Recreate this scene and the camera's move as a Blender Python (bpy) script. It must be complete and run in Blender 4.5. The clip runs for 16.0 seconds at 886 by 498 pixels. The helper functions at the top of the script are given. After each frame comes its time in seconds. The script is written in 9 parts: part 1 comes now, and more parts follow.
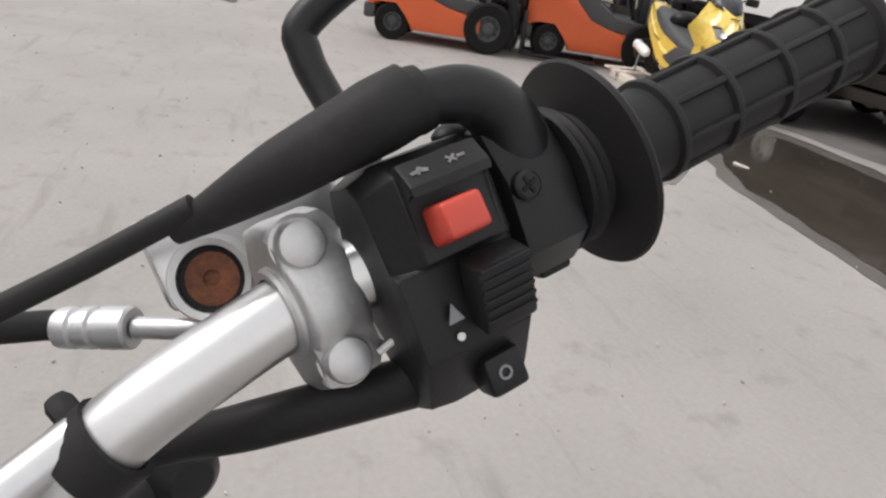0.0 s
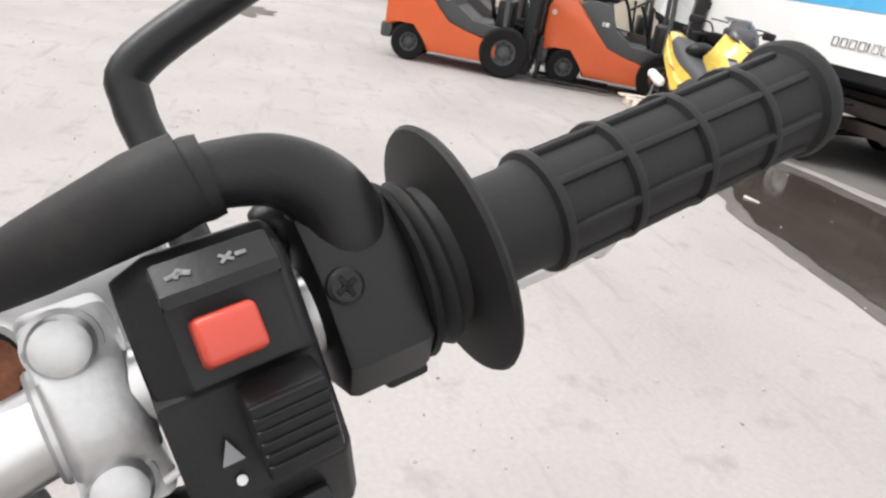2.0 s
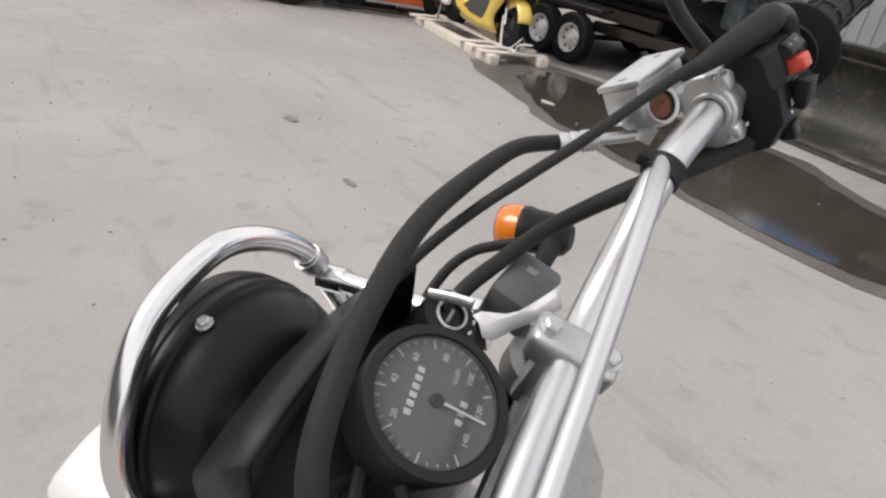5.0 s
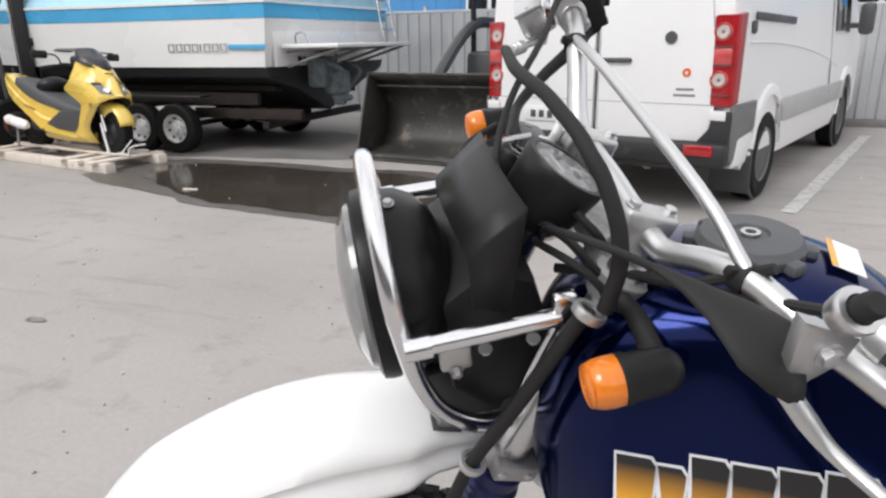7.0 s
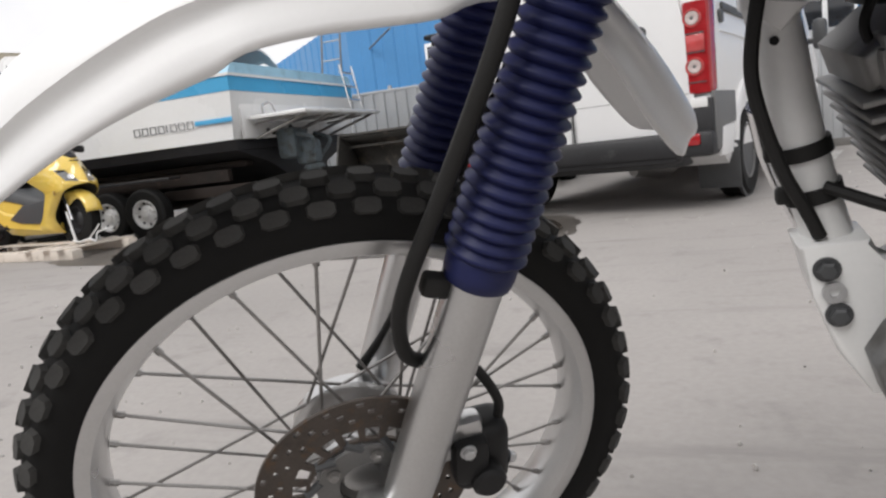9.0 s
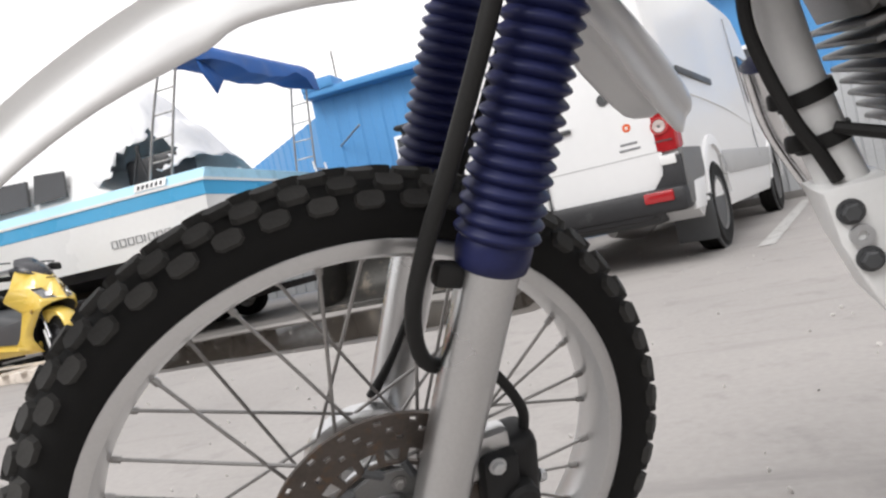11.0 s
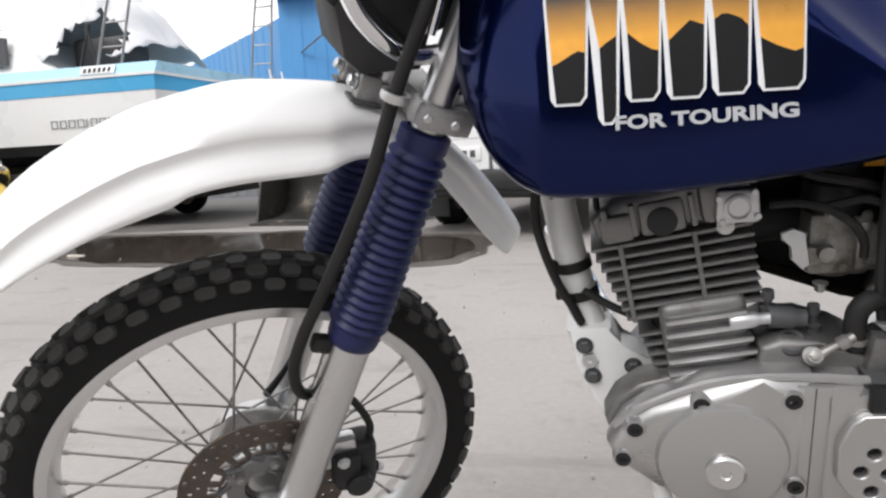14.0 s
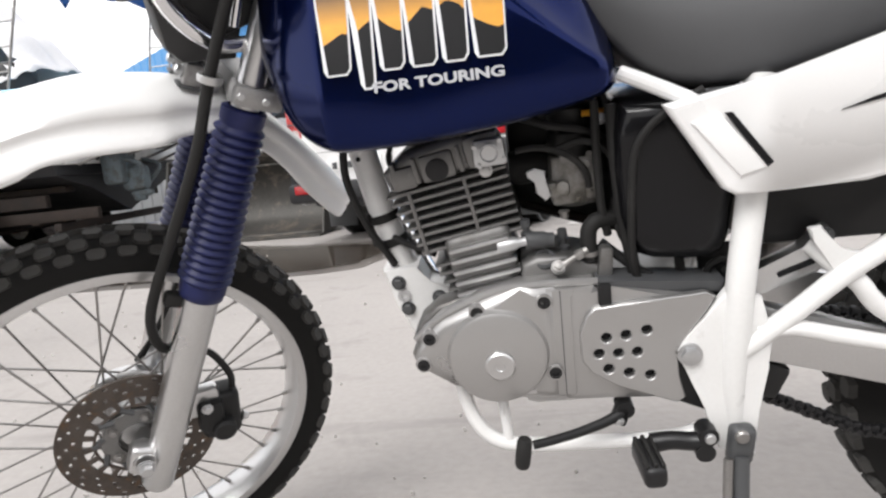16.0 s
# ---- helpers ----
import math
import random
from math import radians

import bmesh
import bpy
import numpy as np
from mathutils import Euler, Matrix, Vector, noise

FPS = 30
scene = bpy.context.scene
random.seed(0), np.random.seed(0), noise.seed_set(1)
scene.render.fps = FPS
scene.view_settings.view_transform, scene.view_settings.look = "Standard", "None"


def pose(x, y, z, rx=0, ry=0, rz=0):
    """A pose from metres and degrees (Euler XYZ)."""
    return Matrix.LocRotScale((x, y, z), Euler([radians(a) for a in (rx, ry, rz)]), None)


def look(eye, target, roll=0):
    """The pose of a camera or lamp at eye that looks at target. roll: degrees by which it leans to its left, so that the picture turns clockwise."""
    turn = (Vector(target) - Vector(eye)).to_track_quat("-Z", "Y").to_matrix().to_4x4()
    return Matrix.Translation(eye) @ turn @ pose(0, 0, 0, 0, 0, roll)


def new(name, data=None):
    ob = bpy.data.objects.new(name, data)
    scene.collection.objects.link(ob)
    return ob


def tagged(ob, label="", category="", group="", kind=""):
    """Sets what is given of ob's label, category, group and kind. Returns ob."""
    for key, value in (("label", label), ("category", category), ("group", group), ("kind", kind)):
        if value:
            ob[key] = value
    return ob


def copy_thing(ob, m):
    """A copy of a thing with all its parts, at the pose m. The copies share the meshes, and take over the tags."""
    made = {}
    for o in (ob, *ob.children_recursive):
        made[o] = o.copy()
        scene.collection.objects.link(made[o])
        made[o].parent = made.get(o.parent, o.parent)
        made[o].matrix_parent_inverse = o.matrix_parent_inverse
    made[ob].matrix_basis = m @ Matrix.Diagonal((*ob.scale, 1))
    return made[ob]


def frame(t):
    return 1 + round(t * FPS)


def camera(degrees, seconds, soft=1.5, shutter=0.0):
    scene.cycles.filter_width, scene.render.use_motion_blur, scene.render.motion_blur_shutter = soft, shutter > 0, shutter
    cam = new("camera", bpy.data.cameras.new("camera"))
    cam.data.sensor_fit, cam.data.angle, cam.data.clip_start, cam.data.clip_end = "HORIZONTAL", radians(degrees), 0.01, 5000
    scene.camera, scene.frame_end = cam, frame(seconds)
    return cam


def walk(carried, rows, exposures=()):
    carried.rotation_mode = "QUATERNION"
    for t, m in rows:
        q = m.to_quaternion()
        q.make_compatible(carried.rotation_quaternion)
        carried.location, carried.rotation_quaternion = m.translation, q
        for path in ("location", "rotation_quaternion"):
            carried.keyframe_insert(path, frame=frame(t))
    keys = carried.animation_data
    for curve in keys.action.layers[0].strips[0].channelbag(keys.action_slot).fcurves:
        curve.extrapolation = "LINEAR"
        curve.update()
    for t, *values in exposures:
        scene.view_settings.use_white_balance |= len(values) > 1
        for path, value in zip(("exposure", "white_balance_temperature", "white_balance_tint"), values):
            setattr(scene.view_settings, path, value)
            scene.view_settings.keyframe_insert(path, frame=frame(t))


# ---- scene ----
cam = camera(66.4, 16.0, soft=2.4)
EXPOSURE, CLOUD = 0.0, 1.2
PATH = [
    (0, (0.607, 0.084, 1.38), (-1.104, 0.684, 0.537), 8.0),
    (0.5, (0.585, 0.138, 1.389), (-1.175, 0.688, 0.614), 8.2),
    (1, (0.577, 0.164, 1.392), (-1.204, 0.71, 0.664), 8.7),
    (1.5, (0.576, 0.162, 1.389), (-1.196, 0.721, 0.648), 9.1),
    (2, (0.578, 0.139, 1.39), (-1.166, 0.709, 0.594), 9.9),
    (2.5, (0.601, 0.099, 1.392), (-1.133, 0.696, 0.593), 10.4),
    (3, (0.641, 0.041, 1.396), (-1.079, 0.705, 0.621), 10.1),
    (3.5, (0.662, -0.049, 1.396), (-0.997, 0.718, 0.584), 10.0),
    (4, (0.677, -0.15, 1.382), (-0.9, 0.714, 0.507), 9.6),
    (4.5, (0.693, -0.239, 1.374), (-0.817, 0.699, 0.456), 10.8),
    (4.7, (0.702, -0.261, 1.371), (-0.779, 0.728, 0.461), 10.7),
    (6.8, (0.618, -0.745, 1.3), (-0.07, 1.02, 0.658), 0.4),
    (7, (0.597, -0.757, 1.252), (-0.094, 1.024, 0.66), -0.9),
    (7.2, (0.571, -0.749, 1.196), (-0.061, 1.054, 0.606), -1.4),
    (7.5, (0.53, -0.731, 1.095), (-0.095, 1.093, 0.563), -2.8),
    (7.8, (0.495, -0.705, 0.982), (-0.132, 1.109, 0.426), -2.6),
    (8, (0.488, -0.693, 0.924), (-0.16, 1.103, 0.329), -2.8),
    (8.5, (0.471, -0.651, 0.786), (-0.190, 1.186, 0.352), -4.9),
    (9, (0.461, -0.625, 0.655), (-0.189, 1.243, 0.356), -6.9),
    (9.2, (0.453, -0.622, 0.623), (-0.193, 1.259, 0.415), -8.3),
    (11.3, (0.42, -0.619, 0.572), (-0.133, 1.303, 0.591), -12.0),
    (11.5, (0.429, -0.624, 0.583), (-0.082, 1.307, 0.686), -11.2),
    (12, (0.454, -0.653, 0.63), (0.004, 1.284, 0.847), -11.2),
    (12.5, (0.485, -0.698, 0.672), (0.076, 1.253, 0.839), -8.0),
    (13, (0.506, -0.719, 0.687), (0.141, 1.247, 0.654), -5.3),
    (13.5, (0.53, -0.762, 0.722), (0.131, 1.183, 0.482), -3.8),
    (14, (0.587, -0.825, 0.768), (0.15, 1.102, 0.462), -3.1),
    (14.5, (0.621, -0.907, 0.786), (0.421, 1.058, 0.47), -2.0),
    (15, (0.639, -0.976, 0.78), (0.465, 0.984, 0.419), -4.0),
    (15.5, (0.689, -0.98, 0.746), (0.526, 0.988, 0.433), -5.0),
    (16, (0.745, -0.972, 0.701), (0.529, 0.996, 0.418), -6.1),
]
LIGHTNESS = [(0, -0.08, 6420), (0.5, 0.2, 6420), (1.5, 0.52, 6400), (2.5, 0.55, 6400), (3.5, 0.12, 6450), (4.5, -0.1, 6450), (7, 0.0, 6300), (7.5, -0.15, 6350), (8.5, -0.5, 6450), (9, -0.2, 6400), (11.5, 0.1, 6350), (12.5, -0.04, 6300), (13.5, 0.04, 6300), (14.5, 0.18, 6350), (16, 0.36, 6400)]
walk(cam, [(t, look(eye, target, roll)) for t, eye, target, roll in PATH], [(t, EXPOSURE + e, k, 10) for t, e, k in LIGHTNESS])

# ---- daylight: bright broken cloud ----
world = bpy.data.worlds.new("sky")
scene.world = world
world.use_nodes = True
wn, wl = world.node_tree.nodes, world.node_tree.links
wn.clear()
sky = wn.new("ShaderNodeTexSky")
sky.sky_type = "NISHITA"
sky.sun_disc = False
sky.sun_elevation, sky.sun_rotation = radians(46), radians(203)
coord = wn.new("ShaderNodeTexCoord")
puff = wn.new("ShaderNodeTexNoise")
puff.inputs["Scale"].default_value = 1.7
puff.inputs["Detail"].default_value = 7
puff.inputs["Roughness"].default_value = 0.55
cover = wn.new("ShaderNodeValToRGB")
cover.color_ramp.elements[0].position, cover.color_ramp.elements[1].position = 0.30, 0.52
cover.color_ramp.elements[0].color = (0.66, 0.66, 0.66, 1)
gain = wn.new("ShaderNodeMixRGB")
gain.blend_type = "MULTIPLY"
gain.inputs[0].default_value = 1.0
gain.inputs[2].default_value = (0.14, 0.14, 0.14, 1)
cloud = wn.new("ShaderNodeMixRGB")
cloud.inputs[2].default_value = (CLOUD * 1.03, CLOUD, CLOUD * 0.985, 1)
back = wn.new("ShaderNodeBackground")
wout = wn.new("ShaderNodeOutputWorld")
wl.new(coord.outputs["Generated"], puff.inputs["Vector"])
wl.new(puff.outputs["Fac"], cover.inputs["Fac"])
wl.new(sky.outputs["Color"], gain.inputs[1])
wl.new(cover.outputs["Color"], cloud.inputs[0])
wl.new(gain.outputs["Color"], cloud.inputs[1])
wl.new(cloud.outputs["Color"], back.inputs["Color"])
wl.new(back.outputs["Background"], wout.inputs["Surface"])
sun = new("sun", bpy.data.lights.new("sun", "SUN"))
sun.data.energy, sun.data.angle, sun.data.color = 1.9, radians(28), (1.0, 0.97, 0.94)
sun.matrix_world = look((-1.8, -4.2, 4.8), (0, 0, 0))


# ---- materials ----
def material(name, color, rough=0.5, metal=0.0, vary=0.12, scale=6.0, fine=90.0, bump=0.15, depth=0.002, dirt=None, dirt_at=0.62, coat=0.0, spec=0.5, rough_vary=0.1, alpha_random=0.0):
    """A surface with variation at two scales, dirt patches and fine relief."""
    m = bpy.data.materials.new(name)
    m.use_nodes = True
    nt, ln = m.node_tree.nodes, m.node_tree.links
    b = nt["Principled BSDF"]
    tc = nt.new("ShaderNodeTexCoord")
    big, small = nt.new("ShaderNodeTexNoise"), nt.new("ShaderNodeTexNoise")
    big.inputs["Scale"].default_value, big.inputs["Detail"].default_value = scale, 5
    small.inputs["Scale"].default_value, small.inputs["Detail"].default_value = fine, 3
    for tex in (big, small):
        ln.new(tc.outputs["Object"], tex.inputs["Vector"])
    mix = nt.new("ShaderNodeMath")
    mix.operation = "MULTIPLY_ADD"
    mix.inputs[1].default_value = 0.45
    ln.new(small.outputs["Fac"], mix.inputs[0])
    ln.new(big.outputs["Fac"], mix.inputs[2])
    ramp = nt.new("ShaderNodeValToRGB")
    ramp.color_ramp.elements[0].position, ramp.color_ramp.elements[1].position = 0.45, 0.95
    lo, hi = [max(0, c * (1 - vary)) for c in color], [min(1, c * (1 + vary)) for c in color]
    ramp.color_ramp.elements[0].color, ramp.color_ramp.elements[1].color = (*lo, 1), (*hi, 1)
    ln.new(mix.outputs[0], ramp.inputs["Fac"])
    out = ramp.outputs["Color"]
    if dirt:
        grime = nt.new("ShaderNodeTexNoise")
        grime.inputs["Scale"].default_value, grime.inputs["Detail"].default_value = scale * 1.7, 8
        grime.inputs["Roughness"].default_value = 0.7
        ln.new(tc.outputs["Object"], grime.inputs["Vector"])
        gr = nt.new("ShaderNodeValToRGB")
        gr.color_ramp.elements[0].position, gr.color_ramp.elements[1].position = dirt_at - 0.06, dirt_at + 0.12
        ln.new(grime.outputs["Fac"], gr.inputs["Fac"])
        dm = nt.new("ShaderNodeMixRGB")
        dm.inputs[2].default_value = (*dirt, 1)
        ln.new(gr.outputs["Color"], dm.inputs[0])
        ln.new(out, dm.inputs[1])
        out = dm.outputs["Color"]
    if alpha_random:
        info = nt.new("ShaderNodeObjectInfo")
        hsv = nt.new("ShaderNodeHueSaturation")
        sc = nt.new("ShaderNodeMapRange")
        sc.inputs["To Min"].default_value, sc.inputs["To Max"].default_value = 1 - alpha_random, 1 + alpha_random
        ln.new(info.outputs["Random"], sc.inputs["Value"])
        ln.new(sc.outputs["Result"], hsv.inputs["Value"])
        ln.new(out, hsv.inputs["Color"])
        out = hsv.outputs["Color"]
    ln.new(out, b.inputs["Base Color"])
    b.inputs["Metallic"].default_value = metal
    b.inputs["Specular IOR Level"].default_value = spec
    b.inputs["Coat Weight"].default_value = coat
    b.inputs["Coat Roughness"].default_value = 0.06
    rr = nt.new("ShaderNodeMapRange")
    rr.inputs["From Min"].default_value, rr.inputs["From Max"].default_value = 0.3, 0.7
    rr.inputs["To Min"].default_value, rr.inputs["To Max"].default_value = max(0.02, rough - rough_vary), min(1, rough + rough_vary)
    ln.new(big.outputs["Fac"], rr.inputs["Value"])
    ln.new(rr.outputs["Result"], b.inputs["Roughness"])
    if bump:
        bp = nt.new("ShaderNodeBump")
        bp.inputs["Strength"].default_value, bp.inputs["Distance"].default_value = bump, depth
        ln.new(small.outputs["Fac"], bp.inputs["Height"])
        ln.new(bp.outputs["Normal"], b.inputs["Normal"])
    return m


def glass(name, color=(1, 1, 1), rough=0.02):
    m = bpy.data.materials.new(name)
    m.use_nodes = True
    b = m.node_tree.nodes["Principled BSDF"]
    b.inputs["Base Color"].default_value = (*color, 1)
    b.inputs["Roughness"].default_value = rough
    b.inputs["Transmission Weight"].default_value = 1.0
    b.inputs["IOR"].default_value = 1.45
    return m


M_black = material("black_plastic", (0.012, 0.012, 0.0125), 0.45, spec=0.32, vary=0.25, fine=700, bump=0.2, depth=0.0004)
M_rubber = material("black_rubber", (0.016, 0.0156, 0.0152), 0.62, spec=0.3, vary=0.25, fine=500, bump=0.2, depth=0.0004, dirt=(0.05, 0.048, 0.045), dirt_at=0.66)
M_tyre = material("tyre_rubber", (0.009, 0.0088, 0.0086), 0.75, spec=0.22, vary=0.3, scale=9, fine=400, bump=0.3, depth=0.0006, dirt=(0.03, 0.028, 0.025), dirt_at=0.70)
M_vmark = material("worn_switch_print", (0.16, 0.16, 0.16), 0.6, vary=0.5, scale=300, fine=900, bump=0.0)
M_knob = material("tread_rubber", (0.046, 0.045, 0.043), 0.78, spec=0.3, vary=0.35, fine=600, bump=0.3, depth=0.0005, alpha_random=0.2)
M_alu = material("brushed_aluminium", (0.62, 0.62, 0.62), 0.33, 1.0, vary=0.07, fine=300, bump=0.06, depth=0.0003, rough_vary=0.08)
M_bar = material("satin_handlebar_aluminium", (0.66, 0.66, 0.66), 0.38, 1.0, vary=0.05, fine=260, bump=0.04, depth=0.0003, rough_vary=0.05)
M_cast = material("cast_aluminium", (0.55, 0.55, 0.545), 0.42, 0.85, vary=0.12, fine=420, bump=0.25, depth=0.0005, dirt=(0.3, 0.29, 0.27), dirt_at=0.68)
M_case = material("silver_painted_case", (0.44, 0.435, 0.43), 0.34, 0.8, vary=0.06, fine=800, bump=0.08, depth=0.0003)
M_chrome = material("chrome", (0.80, 0.80, 0.81), 0.17, 1.0, vary=0.03, fine=200, bump=0.0, rough_vary=0.04)
M_steel = material("dull_steel", (0.33, 0.32, 0.31), 0.45, 0.9, vary=0.2, fine=350, bump=0.2, depth=0.0004, dirt=(0.12, 0.09, 0.07), dirt_at=0.66)
M_zinc = material("zinc_plated_bolt", (0.58, 0.585, 0.59), 0.42, 0.9, vary=0.1, fine=500, bump=0.12, depth=0.0003)
M_disc = material("brake_disc_steel", (0.10, 0.085, 0.075), 0.42, 0.75, vary=0.25, scale=30, fine=300, bump=0.15, depth=0.0003, dirt=(0.16, 0.10, 0.06), dirt_at=0.6)
M_white = material("white_plastic", (0.86, 0.86, 0.855), 0.3, vary=0.02, fine=300, bump=0.03, depth=0.0004, coat=0.15, dirt=(0.66, 0.65, 0.63), dirt_at=0.74)
M_frame = material("white_painted_frame", (0.80, 0.80, 0.79), 0.34, vary=0.04, fine=200, bump=0.05, depth=0.0004, dirt=(0.5, 0.48, 0.45), dirt_at=0.7, coat=0.2)
M_tank = material("deep_blue_tank_paint", (0.0030, 0.0092, 0.064), 0.17, 0.85, vary=0.12, fine=900, bump=0.0, coat=0.25, spec=0.1, rough_vary=0.04)
M_seat = material("grey_vinyl", (0.0540, 0.0547, 0.0576), 0.5, vary=0.1, fine=900, bump=0.35, depth=0.0005)
M_shell = material("black_lamp_shell", (0.005, 0.005, 0.0055), 0.34, spec=0.26, vary=0.2, fine=500, bump=0.08, depth=0.0004, rough_vary=0.08)
M_cap = material("faded_black_cap", (0.075, 0.078, 0.084), 0.55, vary=0.25, scale=40, fine=400, bump=0.25, depth=0.0005)
M_gloss = material("glossy_black_plastic", (0.006, 0.006, 0.007), 0.2, spec=0.28, vary=0.2, fine=300, bump=0.05, depth=0.0004, rough_vary=0.08)
M_gaiter = material("navy_rubber_gaiter", (0.014, 0.018, 0.075), 0.45, spec=0.3, vary=0.2, fine=300, bump=0.15, depth=0.0005, dirt=(0.06, 0.065, 0.1), dirt_at=0.68)
M_red = material("red_plastic", (0.55, 0.065, 0.04), 0.38, vary=0.06, fine=500, bump=0.1, depth=0.0003)
M_amber = material("amber_lens", (0.75, 0.20, 0.012), 0.16, vary=0.12, scale=60, fine=300, bump=0.2, depth=0.0006, coat=0.6)
M_lens = glass("clear_lens", (0.97, 0.97, 0.96), 0.22)
M_reflector = material("silvered_reflector", (0.85, 0.84, 0.82), 0.45, 0.6, vary=0.03, bump=0.0)
M_print = material("white_print", (0.72, 0.72, 0.71), 0.5, vary=0.05, bump=0.0)
M_outline = material("silver_white_decal", (0.74, 0.75, 0.77), 0.35, vary=0.03, bump=0.0, coat=0.4)
M_yellow = material("golden_decal", (0.78, 0.36, 0.025), 0.35, vary=0.1, scale=18, bump=0.0, coat=0.4)


def faded_gold():
    """Printed gold that runs to black towards the top edge of the decal."""
    m = material("gold_to_black_decal", (0.78, 0.36, 0.025), 0.35, vary=0.1, scale=18, bump=0.0, coat=0.3)
    nt, ln = m.node_tree.nodes, m.node_tree.links
    b = nt["Principled BSDF"]
    was = b.inputs["Base Color"].links[0].from_socket
    tc, sep, ramp, mix = nt.new("ShaderNodeTexCoord"), nt.new("ShaderNodeSeparateXYZ"), nt.new("ShaderNodeMapRange"), nt.new("ShaderNodeMixRGB")
    ramp.inputs["From Min"].default_value, ramp.inputs["From Max"].default_value = 0.052, 0.090
    mix.inputs[2].default_value = (0.012, 0.011, 0.012, 1)
    ln.new(tc.outputs["Object"], sep.inputs[0])
    ln.new(sep.outputs["Y"], ramp.inputs["Value"])
    ln.new(ramp.outputs["Result"], mix.inputs[0])
    ln.new(was, mix.inputs[1])
    ln.new(mix.outputs["Color"], b.inputs["Base Color"])
    return m


M_gold = faded_gold()
M_dblack = material("black_decal", (0.006, 0.006, 0.007), 0.42, vary=0.2, bump=0.0, spec=0.22)
M_yoke = material("dull_cast_yoke", (0.36, 0.355, 0.35), 0.5, 0.6, vary=0.18, fine=420, bump=0.3, depth=0.0005, dirt=(0.14, 0.13, 0.12), dirt_at=0.62)
M_tube = material("satin_fork_tube", (0.62, 0.62, 0.62), 0.3, 1.0, vary=0.06, fine=260, bump=0.03, depth=0.0003, rough_vary=0.06)
M_box = material("dark_grey_plastic", (0.030, 0.030, 0.031), 0.5, vary=0.15, fine=500, bump=0.2, depth=0.0004)
M_lettering = material("silver_lettering", (0.42, 0.43, 0.45), 0.4, vary=0.05, bump=0.0)
M_paper = material("white_paper_tag", (0.86, 0.85, 0.84), 0.7, vary=0.05, fine=300, bump=0.2, depth=0.0005)
M_rust = material("rusty_bore", (0.16, 0.06, 0.03), 0.8, 0.2, vary=0.5, scale=160, fine=600, bump=0.5, depth=0.001)
# print greyed to hold the haze of the dial glass in its colour
M_dialmark = material("faded_dial_print", (0.55, 0.55, 0.55), 0.5, vary=0.1, bump=0.0)
# face lightened: sky glare in the glass is put into this grey
M_dial = material("dial_face", (0.10, 0.102, 0.106), 0.45, vary=0.1, bump=0.0)
M_engine = material("sooty_engine_casting", (0.205, 0.202, 0.198), 0.45, 0.7, vary=0.15, fine=420, bump=0.3, depth=0.0005, dirt=(0.12, 0.11, 0.10), dirt_at=0.60)
M_carb = material("carburettor_casting", (0.33, 0.322, 0.31), 0.45, 0.7, vary=0.2, fine=400, bump=0.3, depth=0.0006, dirt=(0.1, 0.09, 0.07), dirt_at=0.58)


# ---- shapes ----
def smooth_curve(points, steps=6):
    """Catmull-Rom curve through the points."""
    p = [Vector(q) for q in points]
    if len(p) < 3:
        return p
    p = [p[0] * 2 - p[1], *p, p[-1] * 2 - p[-2]]
    out = []
    for i in range(1, len(p) - 2):
        a, b, c, d = p[i - 1:i + 3]
        for k in range(steps):
            t = k / steps
            out.append(0.5 * (2 * b + (c - a) * t + (2 * a - 5 * b + 4 * c - d) * t * t + (3 * b - a - 3 * c + d) * t ** 3))
    return [*out, p[-2]]


def sweep(bm, points, radius, segs=12, steps=6, caps=True, flat=1.0):
    """A round bar along a smooth curve; radius is one number or one per given point."""
    path = smooth_curve(points, steps) if steps > 1 else [Vector(q) for q in points]
    n = len(path)
    if isinstance(radius, (int, float)):
        radii = [radius] * n
    else:
        radii = [float(np.interp(i / (n - 1) * (len(radius) - 1), range(len(radius)), radius)) for i in range(n)]
    tangent = [(path[min(i + 1, n - 1)] - path[max(i - 1, 0)]).normalized() for i in range(n)]
    side = tangent[0].orthogonal().normalized()
    rings = []
    for i in range(n):
        side = (side - tangent[i] * side.dot(tangent[i])).normalized()
        up = tangent[i].cross(side)
        rings.append([bm.verts.new(path[i] + radii[i] * (math.cos(a) * side + flat * math.sin(a) * up)) for a in (2 * math.pi * k / segs for k in range(segs))])
    for r0, r1 in zip(rings, rings[1:]):
        for k in range(segs):
            bm.faces.new((r0[k], r0[(k + 1) % segs], r1[(k + 1) % segs], r1[k]))
    if caps:
        bm.faces.new(rings[0][::-1])
        bm.faces.new(rings[-1])
    return bm


def turn(bm, profile, m=None, segs=32, closed=False):
    """Revolves (radius, height) pairs about z, then places them with m."""
    m = m or Matrix()
    rings = []
    for r, z in profile:
        if r < 1e-6:
            rings.append([bm.verts.new(m @ Vector((0, 0, z)))])
        else:
            rings.append([bm.verts.new(m @ Vector((r * math.cos(a), r * math.sin(a), z))) for a in (2 * math.pi * k / segs for k in range(segs))])
    pairs = list(zip(rings, rings[1:])) + ([(rings[-1], rings[0])] if closed else [])
    for a, b in pairs:
        for k in range(segs):
            j = (k + 1) % segs
            if len(a) == 1 and len(b) == 1:
                continue
            if len(a) == 1:
                bm.faces.new((a[0], b[j], b[k]))
            elif len(b) == 1:
                bm.faces.new((a[k], a[j], b[0]))
            else:
                bm.faces.new((a[k], a[j], b[j], b[k]))
    return bm


